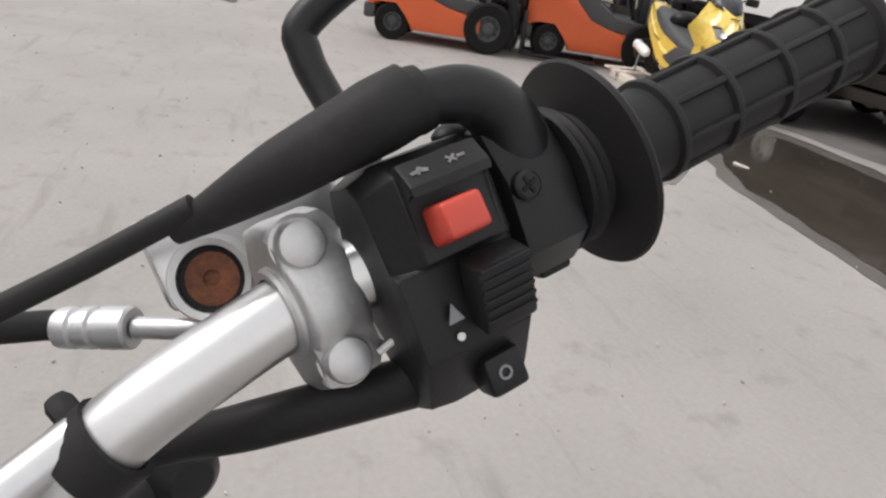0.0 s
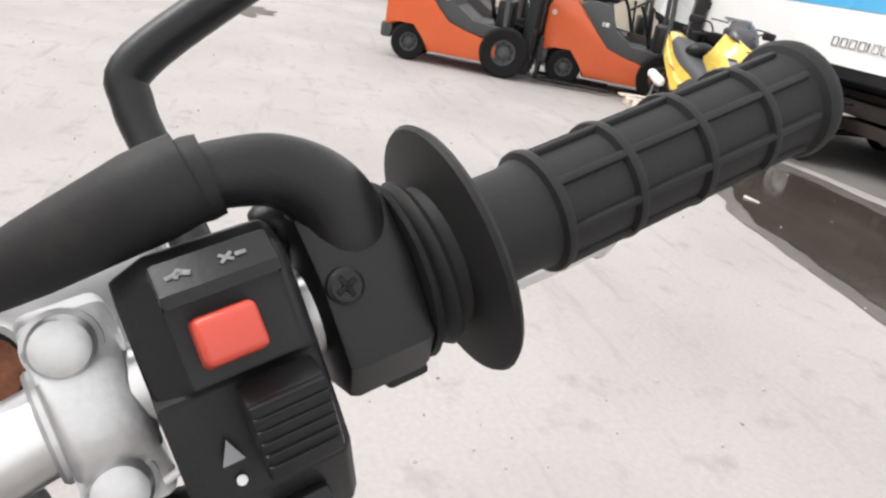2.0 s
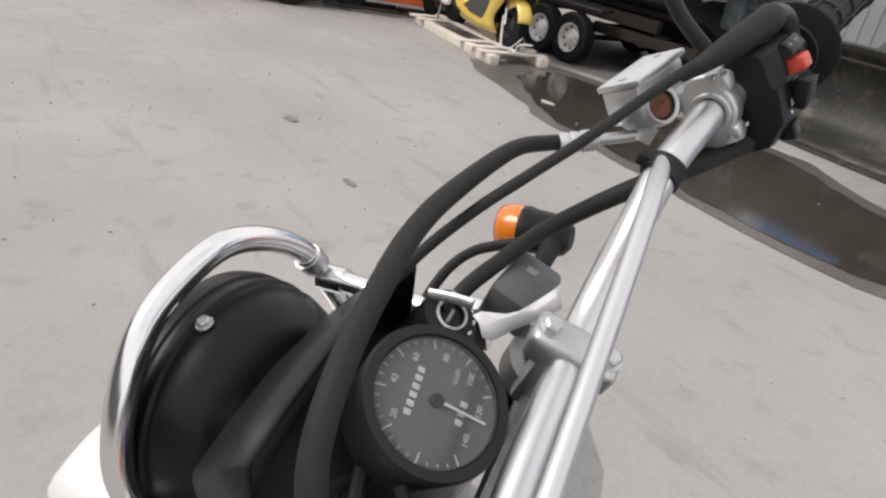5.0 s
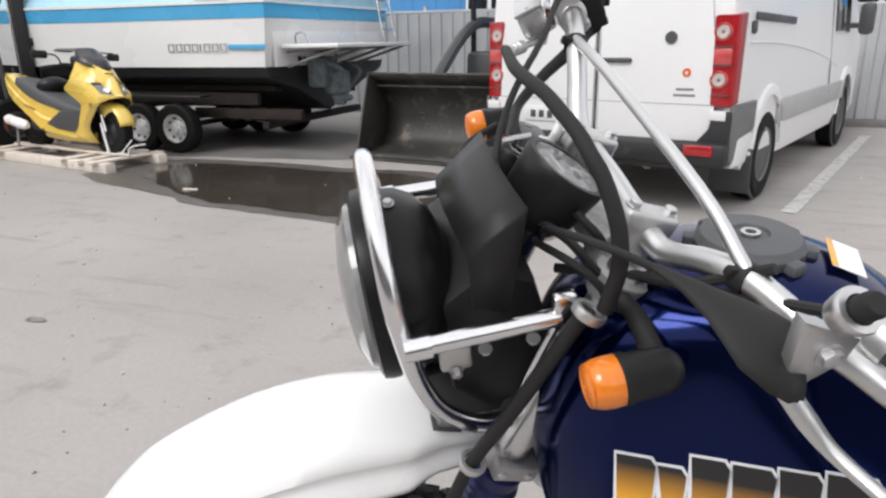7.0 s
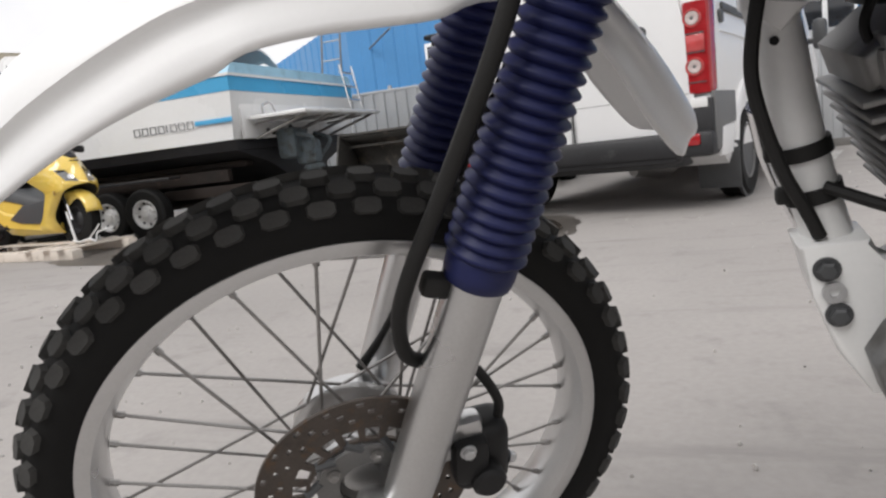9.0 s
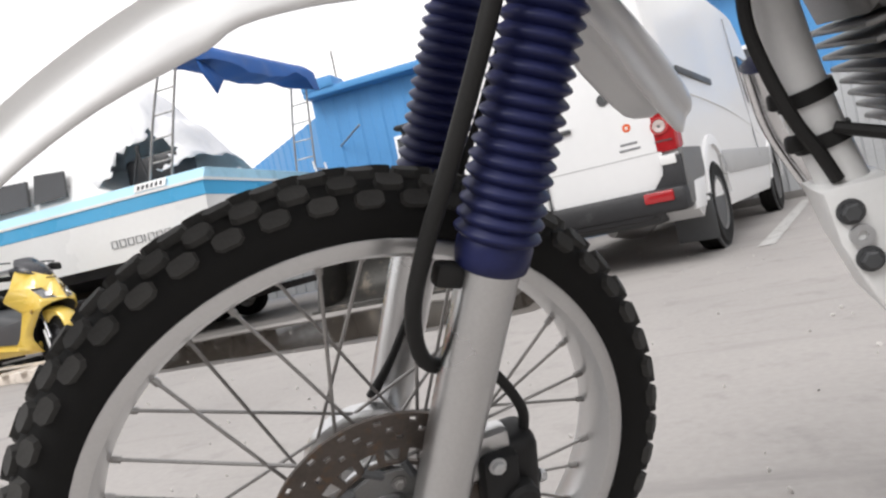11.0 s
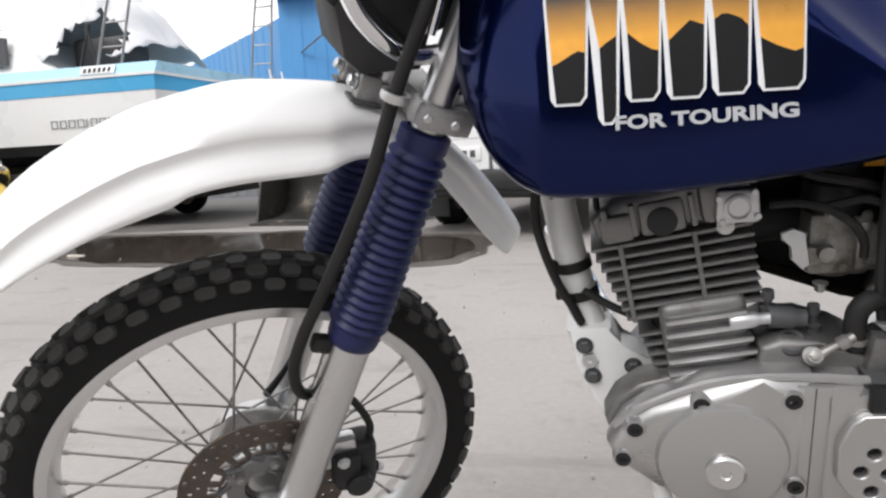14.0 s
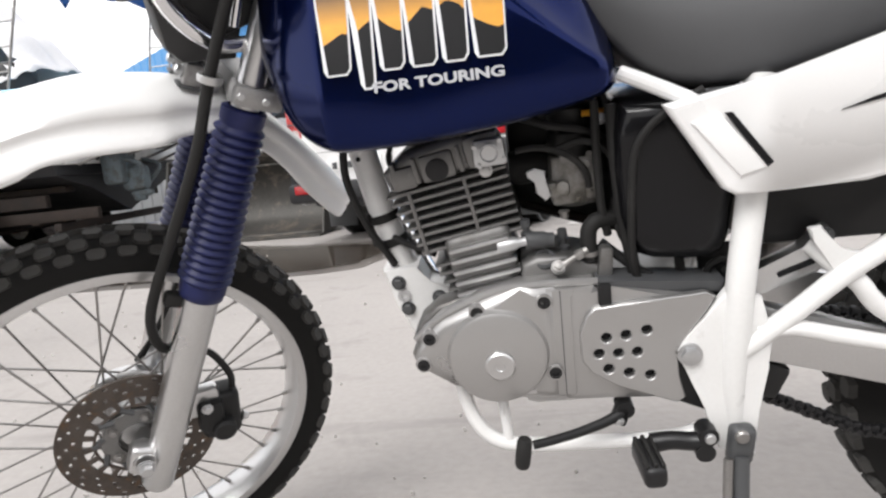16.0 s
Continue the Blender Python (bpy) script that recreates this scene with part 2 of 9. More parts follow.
def block(bm, size, m=None, bevel=0.0, segs=2, taper=None):
    """A box of that size about its centre, with rounded edges; taper: scale of its top in x and y."""
    g = bmesh.ops.create_cube(bm, size=1.0)["verts"]
    for v in g:
        v.co = Vector((v.co.x * size[0], v.co.y * size[1], v.co.z * size[2]))
        if taper and v.co.z > 0:
            v.co.x *= taper[0]
            v.co.y *= taper[1]
    if bevel:
        edges = {e for v in g for e in v.link_edges}
        got = bmesh.ops.bevel(bm, geom=list(edges), offset=bevel, segments=segs, affect="EDGES", profile=0.5)
        g = list({v for f in got["faces"] for v in f.verts} | {v for v in g if v.is_valid})
    if m:
        bmesh.ops.transform(bm, matrix=m, verts=g)
    return bm


def prism(bm, outline, depth, m=None, bevel=0.0, segs=2):
    """A plate: the (x, z) outline carried from y = -depth/2 to y = depth/2."""
    m = m or Matrix()
    a = [bm.verts.new(Vector((x, -depth / 2, z))) for x, z in outline]
    b = [bm.verts.new(Vector((x, depth / 2, z))) for x, z in outline]
    n = len(a)
    fs = [bm.faces.new(a), bm.faces.new(b[::-1])]
    for i in range(n):
        fs.append(bm.faces.new((a[(i + 1) % n], a[i], b[i], b[(i + 1) % n])))
    verts = a + b
    if bevel:
        edges = [e for e in fs[0].edges] + [e for e in fs[1].edges]
        got = bmesh.ops.bevel(bm, geom=edges, offset=bevel, segments=segs, affect="EDGES", profile=0.5)
        verts = list({v for f in got["faces"] for v in f.verts} | {v for v in verts if v.is_valid})
    bmesh.ops.transform(bm, matrix=m, verts=verts)
    return bm


def loft(bm, sections, closed=True, caps=True):
    """Skins over rows of points, all of one length."""
    rows = [[bm.verts.new(Vector(p)) for p in s] for s in sections]
    n = len(rows[0])
    for a, b in zip(rows, rows[1:]):
        for k in range(n if closed else n - 1):
            j = (k + 1) % n
            bm.faces.new((a[k], a[j], b[j], b[k]))
    if caps and closed:
        bm.faces.new(rows[0][::-1])
        bm.faces.new(rows[-1])
    return bm


def rod(bm, a, b, r, segs=12, r2=None):
    return sweep(bm, [a, b], [r, r if r2 is None else r2], segs, 1)


def toward(a, b):
    """A pose at a whose z points at b."""
    d = Vector(b) - Vector(a)
    return Matrix.Translation(a) @ d.to_track_quat("Z", "Y").to_matrix().to_4x4()


def hexbolt(bm, at, way, r=0.006, h=0.006):
    m = toward(at, Vector(at) + Vector(way))
    turn(bm, [(0, 0), (r * 1.45, 0), (r * 1.45, h * 0.22), (0, h * 0.22)], m, 16)
    turn(bm, [(0, h * 0.2), (r * 1.1, h * 0.2), (r * 1.1, h * 0.85), (r * 0.85, h), (0, h)], m, 6)
    return bm


BM = bmesh.new


def mesh_of(bm, name, mats, sharp=35):
    bmesh.ops.remove_doubles(bm, verts=bm.verts, dist=1e-6)
    bmesh.ops.recalc_face_normals(bm, faces=bm.faces)
    me = bpy.data.meshes.new(name)
    bm.to_mesh(me)
    bm.free()
    for m in (mats if isinstance(mats, (list, tuple)) else [mats]):
        me.materials.append(m)
    me.polygons.foreach_set("use_smooth", [True] * len(me.polygons))
    me.set_sharp_from_angle(angle=radians(sharp))
    return me


def part(name, bm, mats, parent=None, label="", local=None, sharp=35):
    """One mesh object, at the pose local in its parent's space."""
    ob = new(name, mesh_of(bm, name, mats, sharp))
    if parent:
        ob.parent = parent
    ob.matrix_basis = local or Matrix()
    return tagged(ob, label) if label else ob


def again(ob, name, parent, local):
    """Another piece on the same mesh."""
    o = new(name, ob.data)
    o.parent = parent
    o.matrix_basis = local
    return o


def thing(name, label, category, at=None, group="", kind=""):
    ob = new(name)
    ob.empty_display_size = 0.2
    ob.matrix_basis = at or Matrix()
    return tagged(ob, label, category, group, kind)


def setting(name, bm, mats, label, category, at=None, sharp=35):
    ob = part(name, bm, mats, None, "", at, sharp)
    return tagged(ob, label, category, "", "structure")


# ---- the yard: materials ----
def yard_ground():
    """Dusty asphalt: broad tone changes, small blotches, scuffs and fine grains."""
    m = material("dusty_asphalt", (0.345, 0.325, 0.31), 0.88, vary=0.13, scale=0.7, fine=42, bump=0.45, depth=0.005, spec=0.3)
    nt, ln = m.node_tree.nodes, m.node_tree.links
    b = nt["Principled BSDF"]
    tc = nt.new("ShaderNodeTexCoord")
    was = b.inputs["Base Color"].links[0].from_socket
    for scale, stretch, lo, hi, dark, seed in ((5.0, (1, 1, 1), 0.56, 0.74, (0.245, 0.23, 0.22), 0), (2.2, (0.35, 2.4, 1), 0.57, 0.72, (0.255, 0.24, 0.23), 4), (160.0, (1, 1, 1), 0.66, 0.74, (0.17, 0.16, 0.152), 9), (90.0, (1, 1, 1), 0.70, 0.78, (0.47, 0.45, 0.43), 15)):
        mp, tex, ramp, mix = nt.new("ShaderNodeMapping"), nt.new("ShaderNodeTexNoise"), nt.new("ShaderNodeValToRGB"), nt.new("ShaderNodeMixRGB")
        mp.inputs["Scale"].default_value, mp.inputs["Location"].default_value = stretch, (seed, seed * 0.7, 0)
        mp.inputs["Rotation"].default_value = (0, 0, 0.5 if seed == 4 else 0)
        tex.inputs["Scale"].default_value, tex.inputs["Detail"].default_value, tex.inputs["Roughness"].default_value = scale, 7, 0.62
        ramp.color_ramp.elements[0].position, ramp.color_ramp.elements[1].position = lo, hi
        ramp.color_ramp.elements[1].color = (0.75, 0.75, 0.75, 1)
        mix.inputs[2].default_value = (*dark, 1)
        ln.new(tc.outputs["Object"], mp.inputs[0])
        ln.new(mp.outputs[0], tex.inputs["Vector"])
        ln.new(tex.outputs["Fac"], ramp.inputs["Fac"])
        ln.new(ramp.outputs["Color"], mix.inputs[0])
        ln.new(was, mix.inputs[1])
        was = mix.outputs["Color"]
    ln.new(was, b.inputs["Base Color"])
    return m


M_yard = yard_ground()
M_wet = material("wet_asphalt", (0.105, 0.094, 0.084), 0.42, vary=0.35, scale=2.0, fine=60, bump=0.4, depth=0.004)
M_water = material("puddle_water", (0.055, 0.046, 0.038), 0.10, vary=0.3, scale=0.9, fine=5, bump=0.03, depth=0.004, rough_vary=0.02, spec=0.6)
M_line = material("worn_road_paint", (0.52, 0.51, 0.49), 0.8, vary=0.15, scale=7, fine=60, bump=0.3, depth=0.003, dirt=(0.29, 0.28, 0.27), dirt_at=0.54)
M_stain = material("oil_stain", (0.20, 0.19, 0.18), 0.7, vary=0.3, scale=3, fine=50, bump=0.4, depth=0.004)
M_blue = material("blue_cladding", (0.075, 0.27, 0.56), 0.5, vary=0.07, scale=0.6, fine=20, bump=0.05)
M_fence = material("galvanised_sheet", (0.42, 0.43, 0.44), 0.5, 0.35, vary=0.10, scale=1.2, fine=40, bump=0.08, dirt=(0.33, 0.32, 0.31), dirt_at=0.66)
M_beige = material("beige_render_wall", (0.47, 0.42, 0.33), 0.85, vary=0.1, scale=0.8, fine=30, bump=0.3)
M_gel = material("white_gelcoat", (0.78, 0.78, 0.77), 0.28, vary=0.03, scale=1.0, fine=20, bump=0.02, coat=0.3, dirt=(0.62, 0.61, 0.58), dirt_at=0.72)
M_gelblue = material("sky_blue_gelcoat", (0.075, 0.38, 0.66), 0.3, vary=0.06, scale=1.2, fine=20, bump=0.02, coat=0.3)
M_gelpale = material("faded_pale_blue_gelcoat", (0.38, 0.62, 0.76), 0.4, vary=0.08, scale=1.5, fine=20, bump=0.05, dirt=(0.25, 0.42, 0.52), dirt_at=0.6)
M_hull = material("black_bottom_paint", (0.018, 0.018, 0.02), 0.55, vary=0.3, scale=2.5, fine=30, bump=0.3, dirt=(0.10, 0.10, 0.10), dirt_at=0.66)
M_tarp = material("white_tarpaulin", (0.74, 0.74, 0.75), 0.55, vary=0.06, scale=2.5, fine=30, bump=0.35, depth=0.02)
M_canvas = material("royal_blue_canvas", (0.015, 0.085, 0.30), 0.75, vary=0.15, scale=4, fine=200, bump=0.3)
M_smoke = material("smoked_window", (0.02, 0.022, 0.026), 0.08, vary=0.2, bump=0.0, coat=0.5)
M_drive = material("weathered_drive_casting", (0.17, 0.205, 0.225), 0.6, 0.3, vary=0.35, scale=5, fine=60, bump=0.4, dirt=(0.10, 0.09, 0.08), dirt_at=0.55)
M_rusty = material("rusty_trailer_beam", (0.026, 0.019, 0.016), 0.85, 0.2, vary=0.5, scale=5, fine=50, bump=0.5, dirt=(0.16, 0.10, 0.075), dirt_at=0.66)
M_wheel = material("grey_wheel_steel", (0.68, 0.68, 0.68), 0.45, 0.35, vary=0.15, scale=9, fine=80, bump=0.1, dirt=(0.15, 0.14, 0.13), dirt_at=0.6)
M_vwhite = material("white_van_paint", (0.80, 0.80, 0.80), 0.42, vary=0.02, scale=0.8, fine=20, bump=0.01, coat=0.12, dirt=(0.68, 0.67, 0.64), dirt_at=0.74)
M_vgrey = material("grey_van_plastic", (0.15, 0.15, 0.15), 0.55, vary=0.12, scale=3, fine=150, bump=0.15)
M_vred = material("red_lamp_lens", (0.34, 0.012, 0.016), 0.14, vary=0.15, scale=20, fine=120, bump=0.15, coat=0.7)
M_vclear = material("clear_lamp_lens", (0.55, 0.46, 0.44), 0.15, vary=0.1, scale=40, bump=0.1, coat=0.6)
M_lens = material("scooter_lamp_glass", (0.20, 0.20, 0.20), 0.10, vary=0.2, scale=30, bump=0.05, coat=0.6)
M_ochre = material("ochre_trim", (0.36, 0.22, 0.05), 0.4, vary=0.15, scale=20, bump=0.05)
M_tint = material("smoked_screen", (0.045, 0.045, 0.05), 0.3, vary=0.15, bump=0.0)
M_vtrim = material("pale_van_moulding", (0.42, 0.42, 0.42), 0.5, vary=0.1, scale=3, fine=150, bump=0.1)
M_vpink = material("pale_red_lens", (0.50, 0.07, 0.07), 0.14, vary=0.15, scale=20, fine=120, bump=0.15, coat=0.6)
M_scoot = material("yellow_scooter_paint", (0.80, 0.57, 0.11), 0.2, vary=0.05, scale=5, fine=40, bump=0.0, coat=0.8)
M_wood = material("pale_pallet_wood", (0.74, 0.67, 0.59), 0.8, vary=0.10, scale=3, fine=60, bump=0.4, dirt=(0.33, 0.27, 0.2), dirt_at=0.62, alpha_random=0.12)
M_orange = material("orange_truck_paint", (0.66, 0.115, 0.03), 0.35, vary=0.06, scale=2, fine=30, bump=0.02, coat=0.3, dirt=(0.5, 0.12, 0.05), dirt_at=0.7)
M_teal = material("teal_truck_paint", (0.025, 0.27, 0.29), 0.4, vary=0.1, scale=2, fine=30, bump=0.02, coat=0.2)
M_dark = material("dark_grey_truck_panel", (0.065, 0.067, 0.07), 0.5, vary=0.12, scale=3, fine=60, bump=0.05)
M_mast = material("greasy_black_mast", (0.012, 0.012, 0.013), 0.45, 0.2, vary=0.3, scale=4, fine=60, bump=0.1)
M_bucket = material("worn_bucket_steel", (0.07, 0.067, 0.062), 0.55, 0.5, vary=0.35, scale=2.4, fine=40, bump=0.35, dirt=(0.24, 0.20, 0.16), dirt_at=0.6)
M_mark = material("grey_hull_mark", (0.22, 0.22, 0.23), 0.5, vary=0.05, bump=0.0)

# ---- ground ----
bm = BM()
bmesh.ops.create_grid(bm, x_segments=120, y_segments=120, size=1.0)
for v in bm.verts:
    s = 30 * v.co.length ** 2 + 6
    v.co = Vector((v.co.x * s * 20, v.co.y * s * 20, 0)) * 2.0
    far = min(1.0, max(0.0, (v.co.length - 0.5) / 3))
    v.co.z = 0.004 * (noise.noise(v.co * 0.7) - 0.3) * far if v.co.length < 60 else 0
    v.co.z = min(v.co.z, 0.0)
setting("ground", bm, M_yard, "dusty grey worn asphalt of a storage yard", "ground")


def blob(center, rx, ry, seed, wob=0.16, n=72, turn_by=0.0):
    """A closed uneven outline."""
    out = []
    for k in range(n):
        a = 2 * math.pi * k / n
        w = 1 + wob * noise.noise((2.2 * math.cos(a) + seed, 2.2 * math.sin(a), seed)) * 2 + 0.05 * noise.noise((9 * math.cos(a), 9 * math.sin(a), seed + 5))
        x, y = rx * w * math.cos(a), ry * w * math.sin(a)
        out.append((center[0] + x * math.cos(turn_by) - y * math.sin(turn_by), center[1] + x * math.sin(turn_by) + y * math.cos(turn_by)))
    return out


def sheet(bm, outline, z):
    vs = [bm.verts.new((x, y, z)) for x, y in outline]
    f = bm.faces.new(vs)
    bmesh.ops.triangulate(bm, faces=[f])
    return bm


# the puddle: a long pool, its wet rim, and small damp marks
PUDDLE = [(-4.55, 4.35), (-3.9, 3.95), (-3.3, 3.66), (-2.7, 3.6), (-2.0, 3.5), (-1.2, 3.42), (-0.45, 3.5), (-0.3, 4.0), (-0.5, 4.55), (-1.2, 4.75), (-2.0, 5.15), (-2.9, 5.1), (-3.8, 5.15), (-4.5, 5.1), (-4.75, 4.75)]


def shore(points, grow, seed):
    c = Vector((sum(p[0] for p in points) / len(points), sum(p[1] for p in points) / len(points), 0))
    ring = smooth_curve([(x, y, 0) for x, y in [*points, points[0]]], 8)[:-1]
    out = []
    for p in ring:
        d = (p - c).normalized()
        q = p + d * (grow + 0.07 * noise.noise(p * 3.1 + Vector((seed, 0, 0))) + 0.03 * noise.noise(p * 11))
        out.append((q.x, q.y))
    return out


DAMP = [(-5.25, 4.25), (-4.75, 3.98), (-3.9, 3.78), (-3.3, 3.52), (-2.7, 3.45), (-2.0, 3.36), (-1.2, 3.28), (-0.35, 3.36), (-0.15, 4.0), (-0.35, 4.7), (-1.2, 4.95), (-2.0, 5.35), (-2.9, 5.3), (-3.8, 5.4), (-4.8, 5.3), (-5.3, 5.0), (-5.2, 4.6)]
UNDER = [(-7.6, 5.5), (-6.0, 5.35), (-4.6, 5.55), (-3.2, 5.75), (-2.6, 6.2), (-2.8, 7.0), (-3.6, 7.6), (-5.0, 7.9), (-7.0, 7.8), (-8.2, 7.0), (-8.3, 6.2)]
# damp asphalt, darkened further: shade under the boat is in its colour
M_damp_shade = material("damp_asphalt", (0.19, 0.178, 0.168), 0.7, vary=0.25, scale=1.5, fine=60, bump=0.4, depth=0.004)
setting("damp_ground", sheet(BM(), shore(UNDER, 0.0, 5), 0.002), M_damp_shade, "damp asphalt under the boat trailer with its shade in the colour", "wet ground")
setting("wet_patch", sheet(BM(), shore(DAMP, 0.0, 3), 0.003), M_wet, "dark damp asphalt round the puddle", "wet ground")
setting("water", sheet(BM(), shore(PUDDLE, 0.0, 7), 0.007), M_water, "still brown puddle on the asphalt", "puddle")
bm = BM()
sheet(bm, blob((-11.6, 0.0), 0.75, 0.5, 2.0, 0.3), 0.006)
setting("wet_pothole", bm, material("muddy_wet_asphalt", (0.075, 0.065, 0.056), 0.6, spec=0.3, vary=0.5, scale=2.5, fine=25, bump=0.4, depth=0.01), "dark muddy wet pothole in the asphalt", "pothole")
bm = BM()
sheet(bm, blob((-3.4, 1.44), 0.07, 0.035, 4, 0.3, 24), 0.004)
sheet(bm, blob((-2.3, 1.33), 0.05, 0.025, 8, 0.35, 40), 0.004)
setting("oil_stain", bm, M_stain, "small dark oil stains on the asphalt", "stain")
bm = BM()
d = Vector((0.27, 0.963, 0))
s = Vector((0.963, -0.27, 0)) * 0.055
a, b = Vector((1.22, 4.62, 0.005)), Vector((2.50, 9.2, 0.005))
n = 24
row = [(bm.verts.new(a.lerp(b, i / n) - s * (1 + 0.2 * noise.noise((i * 0.9, 0, 0)))), bm.verts.new(a.lerp(b, i / n) + s * (1 + 0.2 * noise.noise((i * 0.9, 5, 0))))) for i in range(n + 1)]
for p, q in zip(row, row[1:]):
    bm.faces.new((p[0], p[1], q[1], q[0]))
setting("road_marking", bm, M_line, "worn white parking line on the asphalt", "line")

# grit and litter scattered on the asphalt
rng = random.Random(5)
bm = BM()
for i in range(520):
    r = 0.3 + 7 * rng.random() ** 1.3
    a = rng.uniform(0.35, 3.5)
    x, y = 0.3 + r * math.cos(a) * 1.1, -0.6 + r * math.sin(a)
    e = rng.uniform(0.0025, 0.008) * (1 + r * 0.12)
    m = Matrix.Translation((x, y, e * 0.4)) @ Euler((rng.random() * 3, rng.random() * 3, rng.random() * 3)).to_matrix().to_4x4() @ Matrix.Diagonal((e, e * rng.uniform(0.5, 1), e * 0.5, 1))
    bmesh.ops.create_icosphere(bm, subdivisions=1, radius=1, matrix=m)
tagged(part("grit", bm, material("pale_grit", (0.44, 0.42, 0.40), 0.8, vary=0.3, scale=3, bump=0.2)), "pale stone grit scattered over the asphalt", "grit", "", "stuff")
bm = BM()
block(bm, (0.13, 0.02, 0.014), pose(-3.63, 3.95, 0.012, 0, 4, 25), 0.003)
tagged(part("wood_chip", bm, M_wood), "pale wooden splinter lying in the puddle", "wood scrap")

# ---- fence and buildings ----


def corrugated(bm, a, b, z0, z1, pitch=0.2, depth=0.03):
    a, b = Vector(a), Vector(b)
    n = max(2, int((b - a).length / pitch))
    t = (b - a).normalized()
    out = Vector((t.y, -t.x, 0))
    pts = []
    for i in range(n):
        p = a + (b - a) * (i / n)
        w = (b - a) / n
        for f, o in ((0, 0), (0.42, 0), (0.5, 1), (0.92, 1)):
            pts.append(p + w * f + out * depth * o)
    pts.append(b)
    for k, off in ((0, 0.0), (1, -0.004)):
        lo = [bm.verts.new(p + out * off + Vector((0, 0, z0))) for p in pts]
        hi = [bm.verts.new(p + out * off + Vector((0, 0, z1))) for p in pts]
        for i in range(len(pts) - 1):
            bm.faces.new((lo[i], lo[i + 1], hi[i + 1], hi[i]))
    return bm


bm = corrugated(BM(), (-9.5, 10.35, 0), (0.6, 10.25, 0), 0.03, 1.66)
fence = setting("fence", bm, M_fence, "grey corrugated sheet-metal fence", "fence", sharp=20)
for x in (-9.0, -6.5, -4.0, -1.5):
    part("post", block(BM(), (0.06, 0.06, 1.78), pose(x, 10.45, 0.89), 0.006), M_steel, fence)
part("top_rail", block(BM(), (10.1, 0.05, 0.05), pose(-4.45, 10.31, 1.685), 0.005), M_fence, fence)
bm = corrugated(BM(), (0.62, 10.25, 0), (9.5, 10.0, 0), 0.05, 1.62, 0.25)
wall = setting("wall_yard", bm, M_fence, "grey profiled sheet wall beside the van", "wall", sharp=20)
part("footing", block(BM(), (9.0, 0.2, 0.12), pose(5.06, 10.24, 0.05), 0.01), M_stain, wall)

bm = BM()
corner, right, leftend = Vector((-5.55, 12.4, 0)), Vector((16, 12.4, 0)), Vector((-12.0, 18.8, 0))
corrugated(bm, corner, right, 0, 3.92, 0.5, 0.02)
corrugated(bm, leftend, corner, 0, 3.45, 0.5, 0.02)
hall = setting("wall_hall", bm, M_blue, "bright blue profiled sheet cladding of a hall", "building", sharp=20)
bm = BM()
block(bm, (21.7, 0.5, 0.14), pose(5.3, 12.28, 3.86), 0.02)
block(bm, (0.7, 0.6, 0.22), pose(-5.2, 12.3, 4.02), 0.02)
part("eaves", bm, M_blue, hall, "blue eaves gutter along the roofline")
bm = BM()
rod(bm, (-4.9, 12.4, 3.9), (-4.9, 12.4, 4.7), 0.02, 8)
part("aerial", bm, M_steel, hall)
bm = BM()
rod(bm, (-5.1, 12.36, 2.75), (-4.35, 11.7, 2.95), 0.018, 8)
part("bracket", bm, M_steel, hall)
for x in (-3.45, 3.0):
    win = part("window", block(BM(), (0.95, 0.06, 1.0), pose(x, 12.34, 2.15), 0.008), M_white, hall, "white-framed window")
    for dx in (-0.23, 0.23):
        part("pane", block(BM(), (0.38, 0.012, 0.86), pose(x + dx, 12.305, 2.15), 0.003), M_smoke, win)
bm = corrugated(BM(), (-19, 4, 0), (-12.6, 14, 0), 0, 4.0, 0.6, 0.03)
setting("wall_far", bm, M_beige, "beige wall of a low far building", "building", sharp=20)
# added wall, out of view: darkens what tank and bike sides reflect
bm = corrugated(BM(), (15, -8.5, 0), (-15, -8.5, 0), 0, 3.6, 0.4, 0.03)
setting("wall_back", bm, material("dark_weathered_sheet", (0.13, 0.125, 0.12), 0.7, vary=0.15, scale=1.0, fine=30, bump=0.1), "unseen dark wall added behind the camera to darken reflections", "wall", sharp=20)


# ---- wheels shared by the parked machines ----
def tyre_bm(r, w, rim):
    h = w / 2
    return turn(BM(), [(rim, -h * 0.8), (rim + 0.01, -h * 0.92), (r * 0.9, -h), (r * 0.98, -h * 0.82), (r, -h * 0.5), (r, -h * 0.18), (r * 0.985, -h * 0.16), (r * 0.985, h * 0.16), (r, h * 0.18), (r, h * 0.5), (r * 0.98, h * 0.82), (r * 0.9, h), (rim + 0.01, h * 0.92), (rim, h * 0.8)], pose(0, 0, 0, 90), 36)


def rim_bm(rim, w):
    h = w / 2
    bm = turn(BM(), [(rim, -h * 0.8), (rim, -h * 0.94), (rim * 0.93, -h * 0.94), (rim * 0.86, -h * 0.4), (rim * 0.62, -h * 0.3), (rim * 0.5, -h * 0.55), (rim * 0.28, -h * 0.62), (rim * 0.24, -h * 0.8), (0, -h * 0.8)], pose(0, 0, 0, -90), 28)
    turn(bm, [(0, -h * 0.5), (rim, -h * 0.5), (rim, h * 0.8)], pose(0, 0, 0, 90), 28)
    for k in range(8):
        a = 2 * math.pi * k / 8
        bmesh.ops.create_cube(bm, size=rim * 0.14, matrix=pose(rim * 0.72 * math.cos(a), h * 0.36, rim * 0.72 * math.sin(a)))
    return bm


